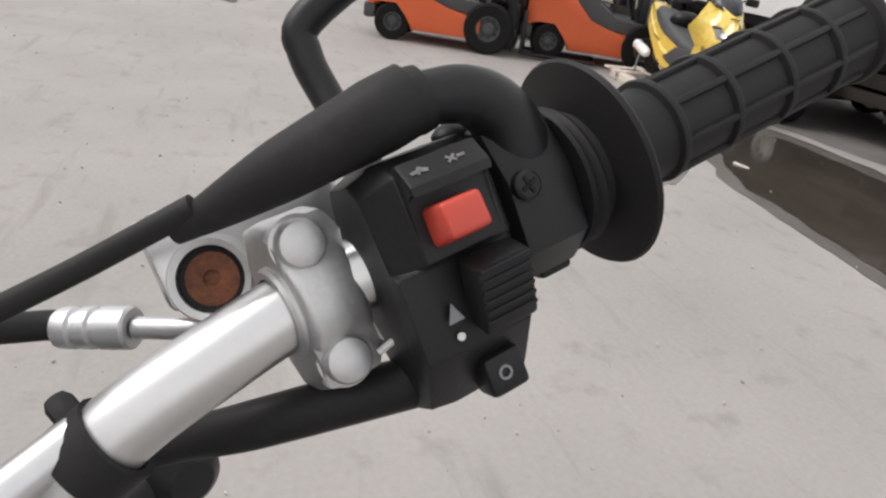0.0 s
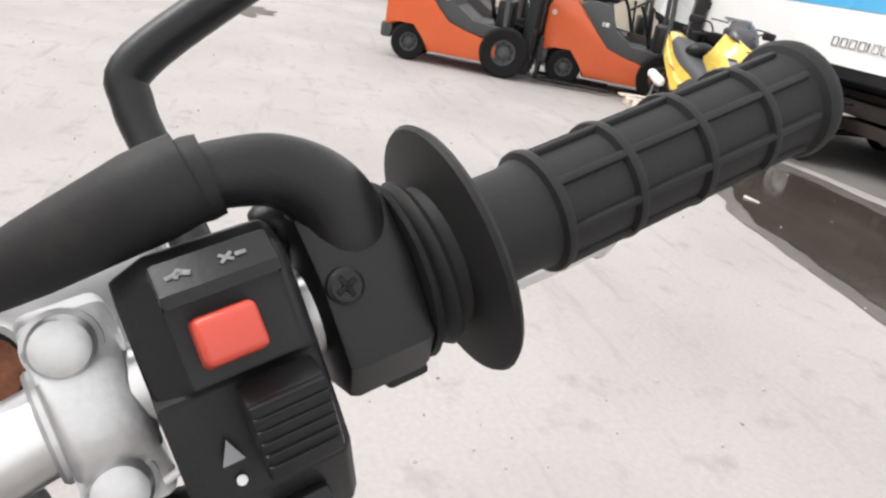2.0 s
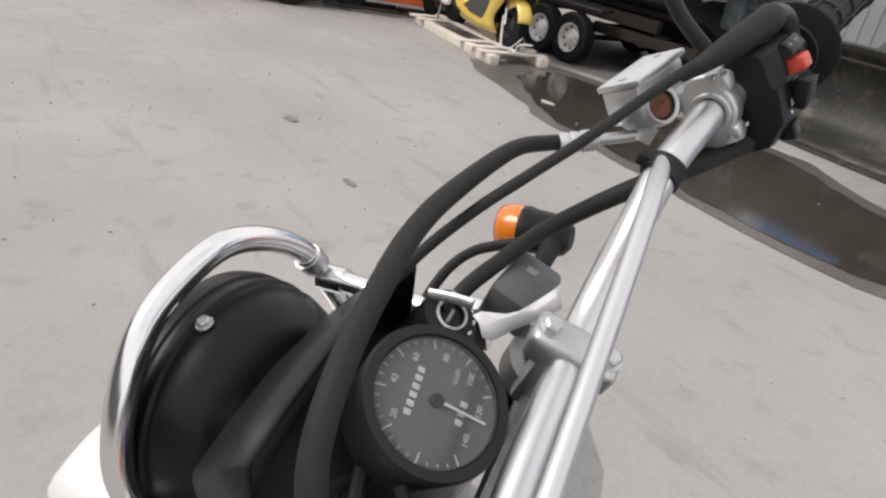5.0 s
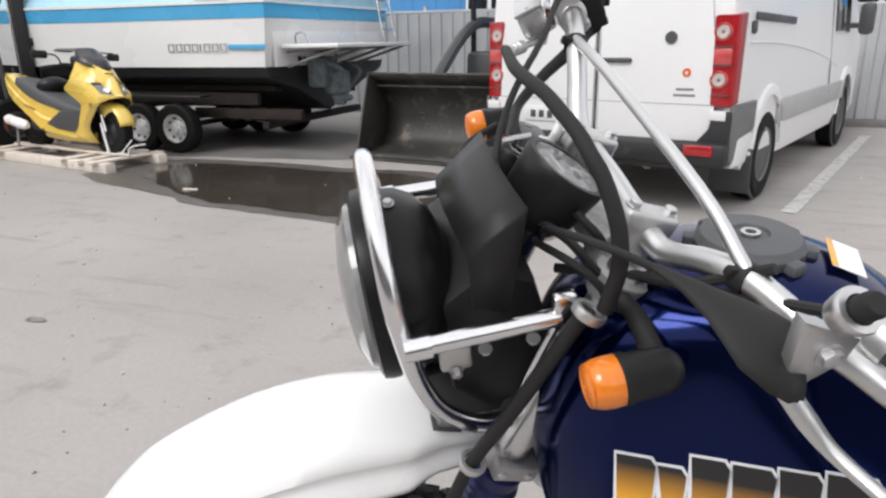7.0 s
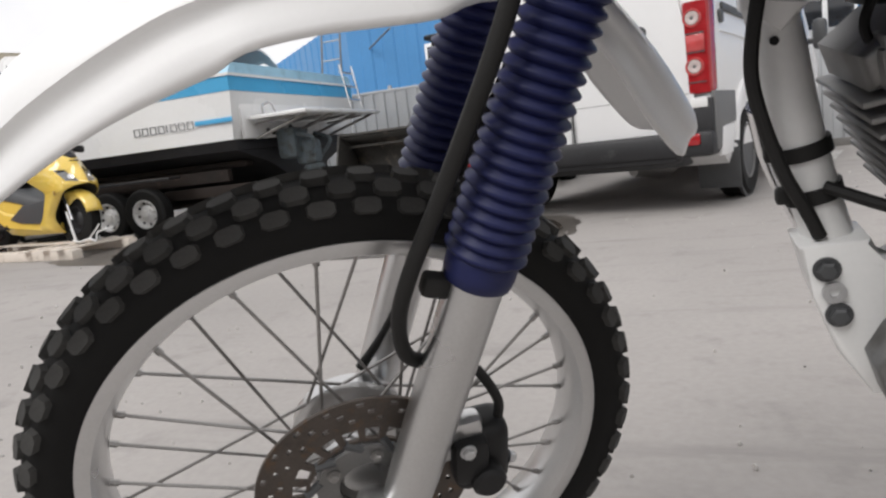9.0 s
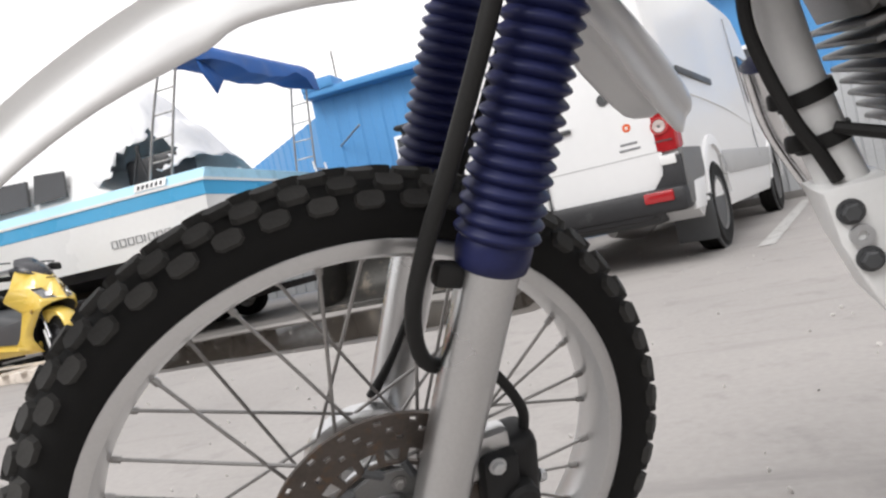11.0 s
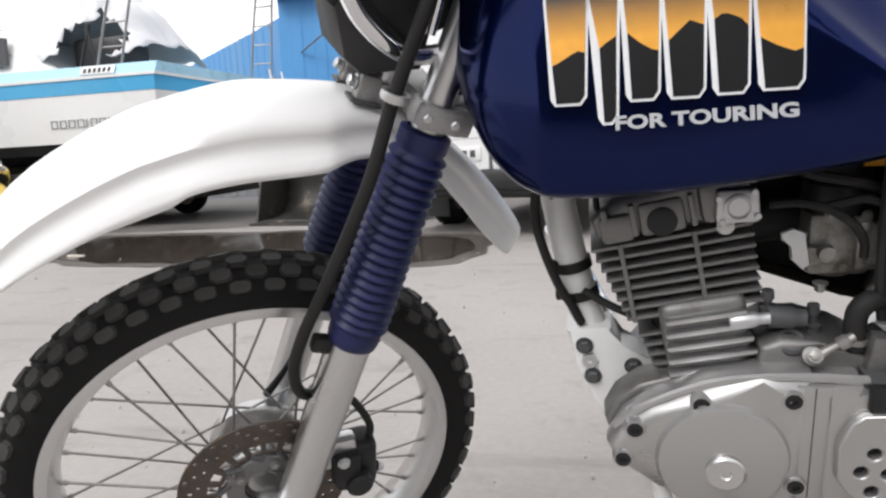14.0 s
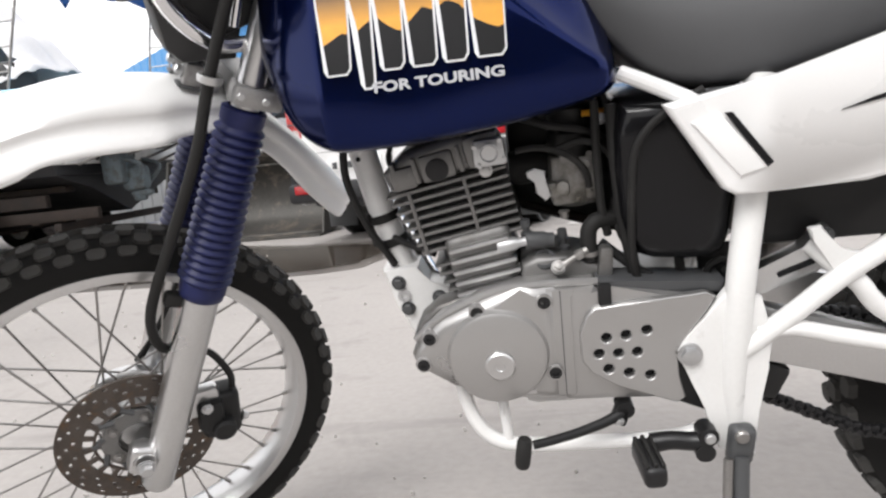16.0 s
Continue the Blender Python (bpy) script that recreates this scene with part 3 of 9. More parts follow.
VENT = mesh_of(turn(BM(), [(0, 0.004), (0.016, 0.004), (0.018, 0.0), (0.018, -0.02), (0, -0.02)], pose(0, 0, 0, 90), 12), "vent", M_hull)


def add_wheel(parent, at, r, w, rim, rim_mat=None, name="wheel"):
    """A wheel whose outer face looks along -y of its pose."""
    t = part(name, tyre_bm(r, w, rim), M_tyre, parent, "", at)
    k = part("rim", rim_bm(rim, w), rim_mat or M_wheel, t)
    for n in range(8):
        a = 2 * math.pi * n / 8 + 0.2
        v = new("vent", VENT)
        v.parent, v.matrix_basis = t, pose(rim * 0.74 * math.cos(a), -w * 0.178, rim * 0.74 * math.sin(a))
    return t


# ---- motor boat on its trailer ----
def motor_boat():
    o = Vector((-6.8, 6.8, 0))
    b = thing("motor_boat", "white and sky-blue motor boat under a torn tarpaulin on a trailer", "boat", Matrix.Translation(o))
    W = Matrix.Translation(-o)
    xs = [-3.88, -5.0, -6.2, -7.4, -8.4, -9.3, -10.1, -10.6]
    half = [1.48, 1.50, 1.50, 1.47, 1.34, 1.05, 0.55, 0.08]
    cy = 7.13
    lift = [0, 0.0, 0.0, 0.01, 0.04, 0.09, 0.16, 0.2]

    def strip(name, z0, z1, out0, out1, mat, parent=b, label="", aft=0.0):
        bm = BM()
        rows = []
        for x, h, u in zip(xs, half, lift):
            rows.append([Vector((x + aft - (0.0 if z > 1.2 else 0.06), cy + sgn * (h + o_), z + u)) for sgn, z, o_ in ((-1, z0, out0), (-1, z1, out1), (1, z1, out1), (1, z0, out0))])
        loft(bm, rows, closed=True)
        return part(name, bm, mat, parent, label, W if parent is b else Matrix(), 50)

    hull = strip("hull", 0.99, 1.50, -0.02, 0.0, M_gel, b, "white topsides")
    strip("band", 1.502, 1.66, 0.006, 0.012, M_gelblue, hull, "sky-blue band round the hull", 0.006)
    strip("gunwale", 1.662, 1.80, 0.012, -0.07, M_gelpale, b, "faded pale-blue gunwale moulding", 0.012)
    strip("rub_rail", 1.655, 1.685, 0.025, 0.025, M_gel, hull, "white rubbing strake", 0.03)
    strip("chine", 0.875, 0.988, -0.09, -0.03, M_hull, b, "black boot stripe")
    bm = BM()
    rows = []
    for x, h, u in zip(xs, half, lift):
        xx = x - 0.07
        rows.append([Vector((xx, cy - h + 0.09, 0.87 + u)), Vector((xx, cy - h * 0.55, 0.72 + u)), Vector((xx - 0.07 * (x > -4), cy, 0.40 + u * 2.2)), Vector((xx, cy + h * 0.55, 0.72 + u)), Vector((xx, cy + h - 0.09, 0.87 + u))])
    loft(bm, rows, closed=True)
    part("bottom", bm, M_hull, b, "black antifouled bottom", W)
    # name drawn as plain bars, with the stripe after it
    for k in range(8):
        w = 0.082 if k != 4 else 0.008
        bm = BM()
        x = -5.20 + k * 0.112 - (0.06 if k > 4 else 0)
        for z in (1.160, 1.2375):
            block(bm, (w, 0.006, 0.009), pose(x + w / 2, 5.634, z), 0.001)
        for dx in (0.0045, w - 0.0045):
            block(bm, (0.009, 0.0062, 0.0865), pose(x + dx, 5.634, 1.19875), 0.001)
        part("name_bar", bm, M_mark, hull)
    part("stripe", block(BM(), (0.48, 0.006, 0.05), pose(-4.13, 5.634, 1.205), 0.002), M_gelblue, hull, "blue stripe after the name")
    part("stripe", block(BM(), (0.5, 0.006, 0.03), pose(-6.7, 5.638, 1.2), 0.002), M_mark, hull)
    bm = BM()
    block(bm, (0.42, 0.012, 0.10), pose(-4.55, 5.655, 1.745, -25), 0.01)
    plate = part("vent_plate", bm, M_gel, b, "white louvred vent", W)
    for k in range(6):
        part("slot", block(BM(), (0.035, 0.006, 0.055), pose(-4.70 + k * 0.06, 5.645, 1.742, -25), 0.003), M_hull, plate)
        plate.children[-1].matrix_basis = Matrix()
    # transom platform with its brackets
    plat = part("swim_platform", block(BM(), (0.72, 2.0, 0.045), pose(-3.5, 6.87, 1.205), 0.015), M_gel, b, "white swim platform", W)
    for y in (6.0, 6.6, 7.2, 7.7):
        bm = BM()
        rod(bm, (-3.2, y, 1.18), (-3.86, y, 0.98), 0.018, 8)
        rod(bm, (-3.35, y, 1.18), (-3.86, y, 1.14), 0.014, 8)
        part("bracket", bm, M_steel, plat)
    bm = BM()
    sweep(bm, [(-3.72, 5.98, 1.22), (-3.72, 5.98, 1.32), (-3.64, 6.02, 1.34), (-3.6, 6.05, 1.22)], 0.014, 8)
    part("grab_handle", bm, M_chrome, plat)
    part("transom", block(BM(), (0.05, 2.6, 0.40), pose(-3.905, 7.1, 1.185, 0, -5), 0.01), M_gel, b, "white transom", W)
    for y, z in ((6.25, 1.06), (6.35, 1.05), (6.75, 1.1), (7.1, 1.06)):
        part("fitting", turn(BM(), [(0, 0), (0.035, 0), (0.03, 0.02), (0, 0.02)], pose(-3.87, y, z, 0, 90), 14), M_hull, b, "", W)
    bm = BM()
    block(bm, (0.26, 0.36, 0.36), pose(-3.74, 6.55, 0.90), 0.06)
    block(bm, (0.30, 0.20, 0.30), pose(-3.58, 6.6, 0.78), 0.07)
    block(bm, (0.16, 0.08, 0.22), pose(-3.56, 6.6, 0.62), 0.03)
    turn(bm, [(0, -0.14), (0.04, -0.10), (0.05, 0.05), (0.03, 0.14), (0, 0.15)], pose(-3.54, 6.6, 0.60, 0, 90), 16)
    sweep(bm, [(-3.6, 6.42, 1.0), (-3.42, 6.46, 0.92), (-3.5, 6.5, 0.74)], 0.024, 8)
    sweep(bm, [(-3.6, 6.82, 1.0), (-3.38, 6.80, 0.9), (-3.5, 6.72, 0.70)], 0.022, 8)
    part("stern_drive", bm, M_drive, b, "weathered blue-grey stern drive", W)
    bm = BM()
    for y in (7.45, 7.80):
        rod(bm, (-3.36, y, 1.30), (-3.45, y, 1.83), 0.014, 8)
    for k in range(3):
        z = 1.38 + k * 0.18
        rod(bm, (-3.32 - 0.2 * (z - 1.10), 7.45, z), (-3.32 - 0.2 * (z - 1.10), 7.80, z), 0.014, 8)
    part("boarding_ladder", bm, M_chrome, b, "chrome boarding ladder", W)
    # cabin with windows, tarpaulin and arch
    bm = BM()
    rows = []
    for x, h, z in ((-5.3, 1.30, 1.82), (-5.9, 1.28, 2.25), (-7.4, 1.21, 2.42), (-8.6, 0.85, 2.15), (-9.6, 0.2, 1.95)):
        rows.append([Vector((x, cy - h, 1.79)), Vector((x, cy - h * 0.86, z)), Vector((x, cy + h * 0.86, z)), Vector((x, cy + h, 1.79))])
    loft(bm, rows)
    cabin = part("cabin", bm, M_gel, b, "white cabin", W)
    for x0, x1 in ((-6.35, -5.85), (-7.2, -6.42), (-8.1, -7.28)):
        bm = BM()
        vs = [bm.verts.new(p) for p in ((x0, 5.83, 1.90), (x1, 5.82, 1.90), (x1 - 0.05, 5.895, 2.22), (x0 + 0.02, 5.90, 2.26))]
        f = bm.faces.new(vs)
        e = bmesh.ops.extrude_face_region(bm, geom=[f])["geom"]
        bmesh.ops.translate(bm, verts=[g for g in e if isinstance(g, bmesh.types.BMVert)], vec=(0, 0.04, 0))
        part("window", bm, M_smoke, cabin)
    bm = BM()
    n, q = 60, 40
    rows = []
    for i in range(n + 1):
        u = i / n
        x = -4.45 - 3.4 * u
        row = []
        for j in range(q + 1):
            w = j / q
            y = cy + (w - 0.5) * 2 * (1.30 - 0.25 * u) * (1.0 if w < 0.5 else 0.45)
            ridge = 1.05 * math.exp(-((u - 0.27) / 0.21) ** 2) + 0.55 * math.exp(-((u - 0.75) / 0.35) ** 2)
            spoke = math.atan2(y - 6.1, x + 4.9)
            away = min(1.0, math.hypot(y - 6.1, x + 4.9) / 0.5)
            z = 1.9 + ridge * (1 - abs(2 * w - 1) ** 2.2) + 0.13 * away * abs(math.sin(spoke * 5.5 + 1.2 * noise.noise((x * 2, y * 2, 5)))) * min(1.0, ridge * 2) + 0.11 * noise.noise((x * 1.9, y * 2.3, 3)) + 0.05 * abs(noise.noise((x * 7, y * 5, 1)))
            row.append(Vector((x + 0.06 * noise.noise((y * 5, u * 4, 2)), y, max(z, 1.82))))
        rows.append(row)
    loft(bm, rows, closed=False)
    torn = []
    for f in bm.faces:
        c = f.calc_center_median()
        if c.y < 6.45 and math.hypot((c.x + 4.92) / 0.34, (c.z - 2.02) / 0.42) < 1 + 0.5 * noise.noise((c.x * 9, c.z * 9, 0)):
            torn.append(f)
    bmesh.ops.delete(bm, geom=torn, context="FACES")
    tarp = part("tarpaulin", bm, M_tarp, b, "crumpled white tarpaulin torn open at its end", W, 60)
    mod = tarp.modifiers.new("thickness", "SOLIDIFY")
    mod.thickness = 0.006
    # block and rods fill the torn opening; their black is its shade
    bm = BM()
    block(bm, (0.7, 0.5, 0.45), pose(-4.95, 6.45, 1.98), 0.08)
    rod(bm, (-4.8, 6.0, 1.8), (-4.95, 6.05, 2.3), 0.015, 6)
    rod(bm, (-5.05, 6.0, 1.8), (-4.9, 6.05, 2.3), 0.015, 6)
    part("cockpit_seat", bm, M_hull, b, "black block and rods put in for the shaded cockpit opening", W)
    for y, x, lean in ((5.82, -4.38, 0.42), (8.1, -3.74, 0.14)):
        bm = BM()
        for dx in (0.0, 0.3):
            sweep(bm, [(x - dx, y, 1.78), (x - dx * 0.9 + lean * 0.5, y, 2.5), (x + lean - dx * 0.7, y, 3.15)], 0.014, 8, 4)
        for k in range(5):
            z = 2.0 + k * 0.25
            g = lean * (z - 1.78) / 1.37
            rod(bm, (x + g, y, z), (x + g - 0.27, y, z), 0.009, 8)
        part("arch_ladder", bm, M_steel, b, "tubular arch leg with rungs", W)
    bm = BM()
    rows = []
    for i in range(29):
        u = i / 28
        y, x = 5.85 + 2.25 * u, -4.0 + 0.38 * u
        sag = 0.05 * math.sin(u * 9) + 0.06 * noise.noise((u * 7, 0, 1))
        w = 1 + 0.25 * noise.noise((u * 11, 3, 1))
        rows.append([Vector((x + 0.20 * w, y, 2.98 + sag - 0.14 * (u > 0.9))), Vector((x + 0.16 * w, y, 3.12)), Vector((x + 0.04, y, 3.2 + 0.03 * w)), Vector((x - 0.12, y, 3.18)), Vector((x - 0.24 * w, y, 3.08 + 0.03 * math.sin(u * 13))), Vector((x - 0.22, y, 2.98 + sag * 0.6))])
    loft(bm, rows)
    part("bimini_roll", bm, M_canvas, b, "rolled royal-blue canvas top", W, 60)
    bm = BM()
    rows = [[Vector((-3.82 - 0.02 * j, 5.9 + 0.09 * j, 3.0)), Vector((-3.78, 5.92 + 0.1 * j, 2.62 + 0.1 * abs(j - 2) + 0.06 * noise.noise((j, 0, 9))))] for j in range(5)]
    loft(bm, rows, closed=False)
    flap = part("canvas_flap", bm, M_canvas, b, "", W, 60)
    flap.modifiers.new("thickness", "SOLIDIFY").thickness = 0.012
    return b


motor_boat()


def boat_trailer():
    o = Vector((-6.2, 6.7, 0))
    b = thing("boat_trailer", "rusty twin-axle boat trailer with grey wheels", "trailer", Matrix.Translation(o))
    W = Matrix.Translation(-o)
    for y in (5.95, 8.25):
        part("side_beam", block(BM(), (5.4, 0.08, 0.14), pose(-6.95, y, 0.62), 0.01), M_rusty, b, "", W)
        part("bunk", block(BM(), (4.6, 0.16, 0.07), pose(-6.4, y + (0.18 if y < 6.5 else -0.18), 0.735), 0.01), M_rusty, b, "", W)
    part("rear_beam", block(BM(), (0.10, 1.1, 0.10), pose(-4.45, 6.5, 0.42), 0.01), M_rusty, b, "", W)
    part("low_beam", block(BM(), (1.5, 0.07, 0.12), pose(-4.45, 5.98, 0.45), 0.01), M_rusty, b, "rust-red lower beam", W)
    for x in (-5.78, -5.24):
        part("axle", rod(BM(), (x, 5.75, 0.31), (x, 7.55, 0.31), 0.035, 10), M_rusty, b, "", W)
        add_wheel(b, W @ pose(x, 5.69, 0.29), 0.29, 0.17, 0.165)
    for x in (-6.0, -5.52, -4.99):
        add_wheel(b, W @ pose(x, 7.72, 0.29, 0, 0, 180), 0.29, 0.17, 0.165)
    part("mudguard", block(BM(), (1.35, 0.2, 0.03), pose(-5.5, 5.72, 0.66), 0.01), M_hull, b, "", W)
    part("drawbar", block(BM(), (3.4, 0.1, 0.1), pose(-10.4, 6.7, 0.55), 0.01), M_rusty, b, "", W)
    part("jockey_wheel", tyre_bm(0.2, 0.08, 0.1), M_tyre, b, "", W @ pose(-11.6, 6.7, 0.2))
    for x in (-4.2, -6.0, -7.8):
        part("cross_beam", block(BM(), (0.09, 2.3, 0.09), pose(x, 7.1, 0.32), 0.01), M_rusty, b, "", W)
    return b


boat_trailer()


# ---- van ----
def panel_van():
    m = pose(-0.18, 4.49, 0, 0, 0, math.degrees(math.atan2(0.954, 0.3)))
    v = thing("panel_van", "white high-roof panel van with closed rear doors", "van", m)
    H = 0.975
    bm = BM()
    rows = []
    prof = [(0.0, 0.985, 2.30), (0.03, 1.0, 2.36), (0.29, 1.0, 2.415), (0.5, 1.0, 2.42), (4.0, 1.0, 2.42), (4.35, 0.98, 2.30), (4.9, 0.97, 1.72), (5.25, 0.96, 1.28), (5.75, 0.88, 1.05), (5.86, 0.80, 0.75)]
    for x, k, top in prof:
        h = H * k
        mid = min(1.05, top - 0.1)
        slope = 0.12 * max(0, (top - 1.1)) / 1.3
        low = 0.42 if x < 0.3 else 0.29
        rows.append([Vector((x, y, z)) for y, z in ((-h + 0.04, low), (-h, low + 0.12), (-h, mid), (-h + slope * 0.5, (mid + top) / 2), (-h + slope, top - 0.14), (-h + slope + 0.05, top - 0.04), (-h + slope + 0.16, top), (h - slope - 0.16, top), (h - slope - 0.05, top - 0.04), (h - slope, top - 0.14), (h - slope * 0.5, (mid + top) / 2), (h, mid), (h, low + 0.12), (h - 0.04, low))])
    loft(bm, rows)
    body = part("body", bm, M_vwhite, v, "white van body", None, 28)
    for s in (-1, 1):
        bm = BM()
        pts = [(-0.70, 0.50), (-0.02, 0.50), (-0.02, 2.22), (-0.74, 2.22), (-0.80, 1.4), (-0.86, 1.1), (-0.865, 0.76), (-0.845, 0.62), (-0.79, 0.54)]
        if s > 0:
            pts = [(-y, z) for y, z in pts]
        prism(bm, pts, 0.03, pose(-0.018, 0, 0, 0, 0, 90), 0.012)
        door = part("rear_door", bm, M_vwhite, v)
        part("crease", block(BM(), (0.004, 0.82, 0.007), pose(-0.0335, s * 0.44, 0.80), 0.001), M_vtrim, door)
        bm = BM()
        rows = []
        for z, lean in ((0.79, 0.0), (1.08, 0.03), (1.375, 0.07)):
            rows.append([Vector((x, s * y, z + dz)) for x, y, dz in ((-0.035, 0.832 - lean * 0.2, 0), (-0.038, 0.92, 0), (-0.012, 0.975, 0), (0.035, 0.992, 0.01), (0.075 + lean * 0.4, 0.99, 0.02), (0.075 + lean * 0.4, 0.95, 0.02), (0.0, 0.84, 0))])
        loft(bm, rows)
        bmesh.ops.bevel(bm, geom=list(bm.edges), offset=0.008, segments=2, affect="EDGES")
        lamp = part("tail_lamp", bm, M_vred, v, "tall red wrap-around tail lamp", None, 40)
        for z in (1.27, 0.965):
            part("reflector", turn(BM(), [(0.012, 0.001), (0.02, 0.005), (0.040, 0.005), (0.044, 0), (0.044, -0.01)], pose(-0.041, s * 0.882, z, 0, -90), 22), M_vclear, lamp)
            part("bulb", turn(BM(), [(0, 0.004), (0.012, 0.002), (0.012, -0.01)], pose(-0.041, s * 0.882, z, 0, -90), 12), M_vgrey, lamp)
            part("lens_rim", turn(BM(), [(0.046, 0.002), (0.050, 0.008), (0.056, 0.008), (0.060, 0.0), (0.060, -0.01)], pose(-0.040, s * 0.882, z, 0, -90), 24), M_vpink, lamp)
        part("lens_band", block(BM(), (0.014, 0.115, 0.105), pose(-0.034, s * 0.893, 1.115), 0.006), M_vpink, lamp)
        for z in (1.055, 1.175, 0.865):
            part("lens_joint", block(BM(), (0.014, 0.118, 0.008), pose(-0.035, s * 0.892, z), 0.002), M_dark, lamp)
        part("bumper_lamp", block(BM(), (0.03, 0.20, 0.075), pose(-0.105, s * 0.81, 0.50), 0.01), M_vred, v, "red bumper reflector")
        part("white_mark", block(BM(), (0.012, 0.11, 0.065), pose(-0.050, s * 0.90, 0.735, 0, 0, s * 6), 0.004), M_print, v, "white reflective plate under the lamp")
    part("door_gap", block(BM(), (0.01, 0.012, 1.7), pose(-0.03, 0, 1.36), 0.002), M_dark, v)
    h = part("door_handle", block(BM(), (0.03, 0.24, 0.032), pose(-0.047, -0.15, 1.09), 0.012), M_dark, v, "black rear door handle")
    part("handle_cup", turn(BM(), [(0, 0), (0.055, 0), (0.058, 0.008), (0, 0.003)], pose(-0.033, -0.15, 1.115, 0, -90), 20), M_vwhite, h)
    part("lock", turn(BM(), [(0, 0), (0.042, 0), (0.04, 0.012), (0, 0.014)], pose(-0.033, -0.54, 1.24, 0, -90), 20), M_dark, v, "round black door plug")
    part("badge", turn(BM(), [(0.012, 0), (0.030, 0), (0.029, 0.004), (0.012, 0.004)], pose(-0.033, -0.665, 1.01, 0, -90), 18, True), M_orange, v, "small round orange sticker")
    for z, w in ((0.90, 0.12), (0.86, 0.15)):
        part("badge_bar", block(BM(), (0.006, w, 0.016), pose(-0.034, -0.66, z), 0.002), M_mark, v)
    bm = BM()
    block(bm, (0.20, 1.98, 0.17), pose(-0.005, 0, 0.47), 0.035)
    for s in (-1, 1):
        prism(bm, [(s * 0.70, 0.50), (s * 0.985, 0.50), (s * 0.985, 0.755), (s * 0.875, 0.775), (s * 0.86, 0.64), (s * 0.79, 0.555)], 0.05, pose(-0.025, 0, 0, 0, 0, 90), 0.01)
    block(bm, (0.16, 1.5, 0.1), pose(0.0, 0, 0.40), 0.03)
    part("rear_bumper", bm, M_hull, v, "dark grey plastic rear bumper")
    part("number_plate", block(BM(), (0.012, 0.52, 0.11), pose(-0.04, 0.34, 0.68), 0.004), M_print, v, "white plate with plain bars")
    plate = v.children[-1]
    for k in range(6):
        part("plate_bar", block(BM(), (0.006, 0.045, 0.055), pose(-0.048, 0.15 + k * 0.075, 0.68), 0.002), M_dark, plate)
    for s in (-1, 1):
        part("side_trim", block(BM(), (2.9, 0.03, 0.2), pose(2.65, s * 0.985, 0.66), 0.012), M_vtrim, v, "grey side moulding")
        part("rail_slot", block(BM(), (1.15, 0.02, 0.055), pose(1.0, s * 0.958, 1.365, 0, 1), 0.008), M_dark, v, "sliding-door rail")
        part("side_gap", block(BM(), (0.012, 0.012, 1.5), pose(3.2, s * 0.945, 1.42, s * 4), 0.003), M_mark, v)
        add_wheel(v, pose(0.95, s * 0.89, 0.345, 0, 0, 0 if s < 0 else 180), 0.345, 0.2, 0.21, M_vgrey)
        add_wheel(v, pose(4.25, s * 0.89, 0.345, 0, 0, 0 if s < 0 else 180), 0.345, 0.2, 0.21, M_vgrey)
        part("quarter_trim", prism(BM(), [(-0.02, 0.42), (-0.02, 0.80), (0.53, 0.80), (0.53, 0.62), (0.50, 0.585), (0.12, 0.57), (0.09, 0.42)], 0.03, pose(0, s * 0.982, 0), 0.01), M_vgrey, v, "grey plastic quarter trim")
        part("corner_panel", prism(BM(), [(0.085, 0.37), (0.125, 0.565), (0.50, 0.58), (0.40, 0.37)], 0.03, pose(0, s * 0.978, 0), 0.006), M_vwhite, v, "pale lower corner panel")
        part("mud_flap", block(BM(), (0.012, 0.30, 0.34), pose(0.52, s * 0.86, 0.28, 0, -4), 0.004), M_dark, v, "dark rubber mud flap")
        part("body_line", sweep(BM(), [(0.30, s * 0.972, 1.20), (1.0, s * 0.972, 1.19), (2.0, s * 0.974, 1.13), (3.0, s * 0.976, 1.02), (3.6, s * 0.976, 0.92)], 0.006, 8), M_vwhite, v)
        part("door_stop", block(BM(), (0.07, 0.03, 0.09), pose(0.36, s * 0.965, 1.30), 0.015), M_dark, v)
        for x in (0.95, 4.25):
            bm = BM()
            ring = [(x + 0.45 * math.cos(a), 0.40 + 0.49 * math.sin(a)) for a in (math.pi * k / 14 for k in range(15))]
            inner = [(x + 0.39 * math.cos(a), 0.40 + 0.42 * math.sin(a)) for a in (math.pi * k / 14 for k in range(14, -1, -1))]
            prism(bm, ring + inner, 0.05, pose(0, s * 0.975, 0), 0.01)
            part("wheel_arch", bm, M_vwhite, v)
            part("arch_lining", turn(BM(), [(0, 0), (0.39, 0), (0.39, 0.02), (0, 0.02)], pose(x, s * 0.972, 0.40, s * 90) @ Matrix.Diagonal((1, 1.07, 1, 1)), 28), M_dark, v)
        mir = part("door_mirror", block(BM(), (0.12, 0.15, 0.34), pose(4.35, s * 1.085, 1.40), 0.05), M_dark, v, "black door mirror")
        part("mirror_arm", block(BM(), (0.06, 0.14, 0.06), pose(4.35, s * 0.98, 1.33), 0.02), M_dark, mir)
        part("side_window", block(BM(), (0.75, 0.012, 0.52), pose(3.75, s * 0.935, 1.52, s * 4), 0.02), M_smoke, v, "cab side window")
    part("windscreen", block(BM(), (0.75, 1.65, 0.012), pose(4.66, 0, 1.99, 0, 47), 0.005), M_smoke, v)
    part("underbody", block(BM(), (4.9, 1.4, 0.16), pose(2.7, 0, 0.38), 0.03), M_dark, v)
    bm = BM()
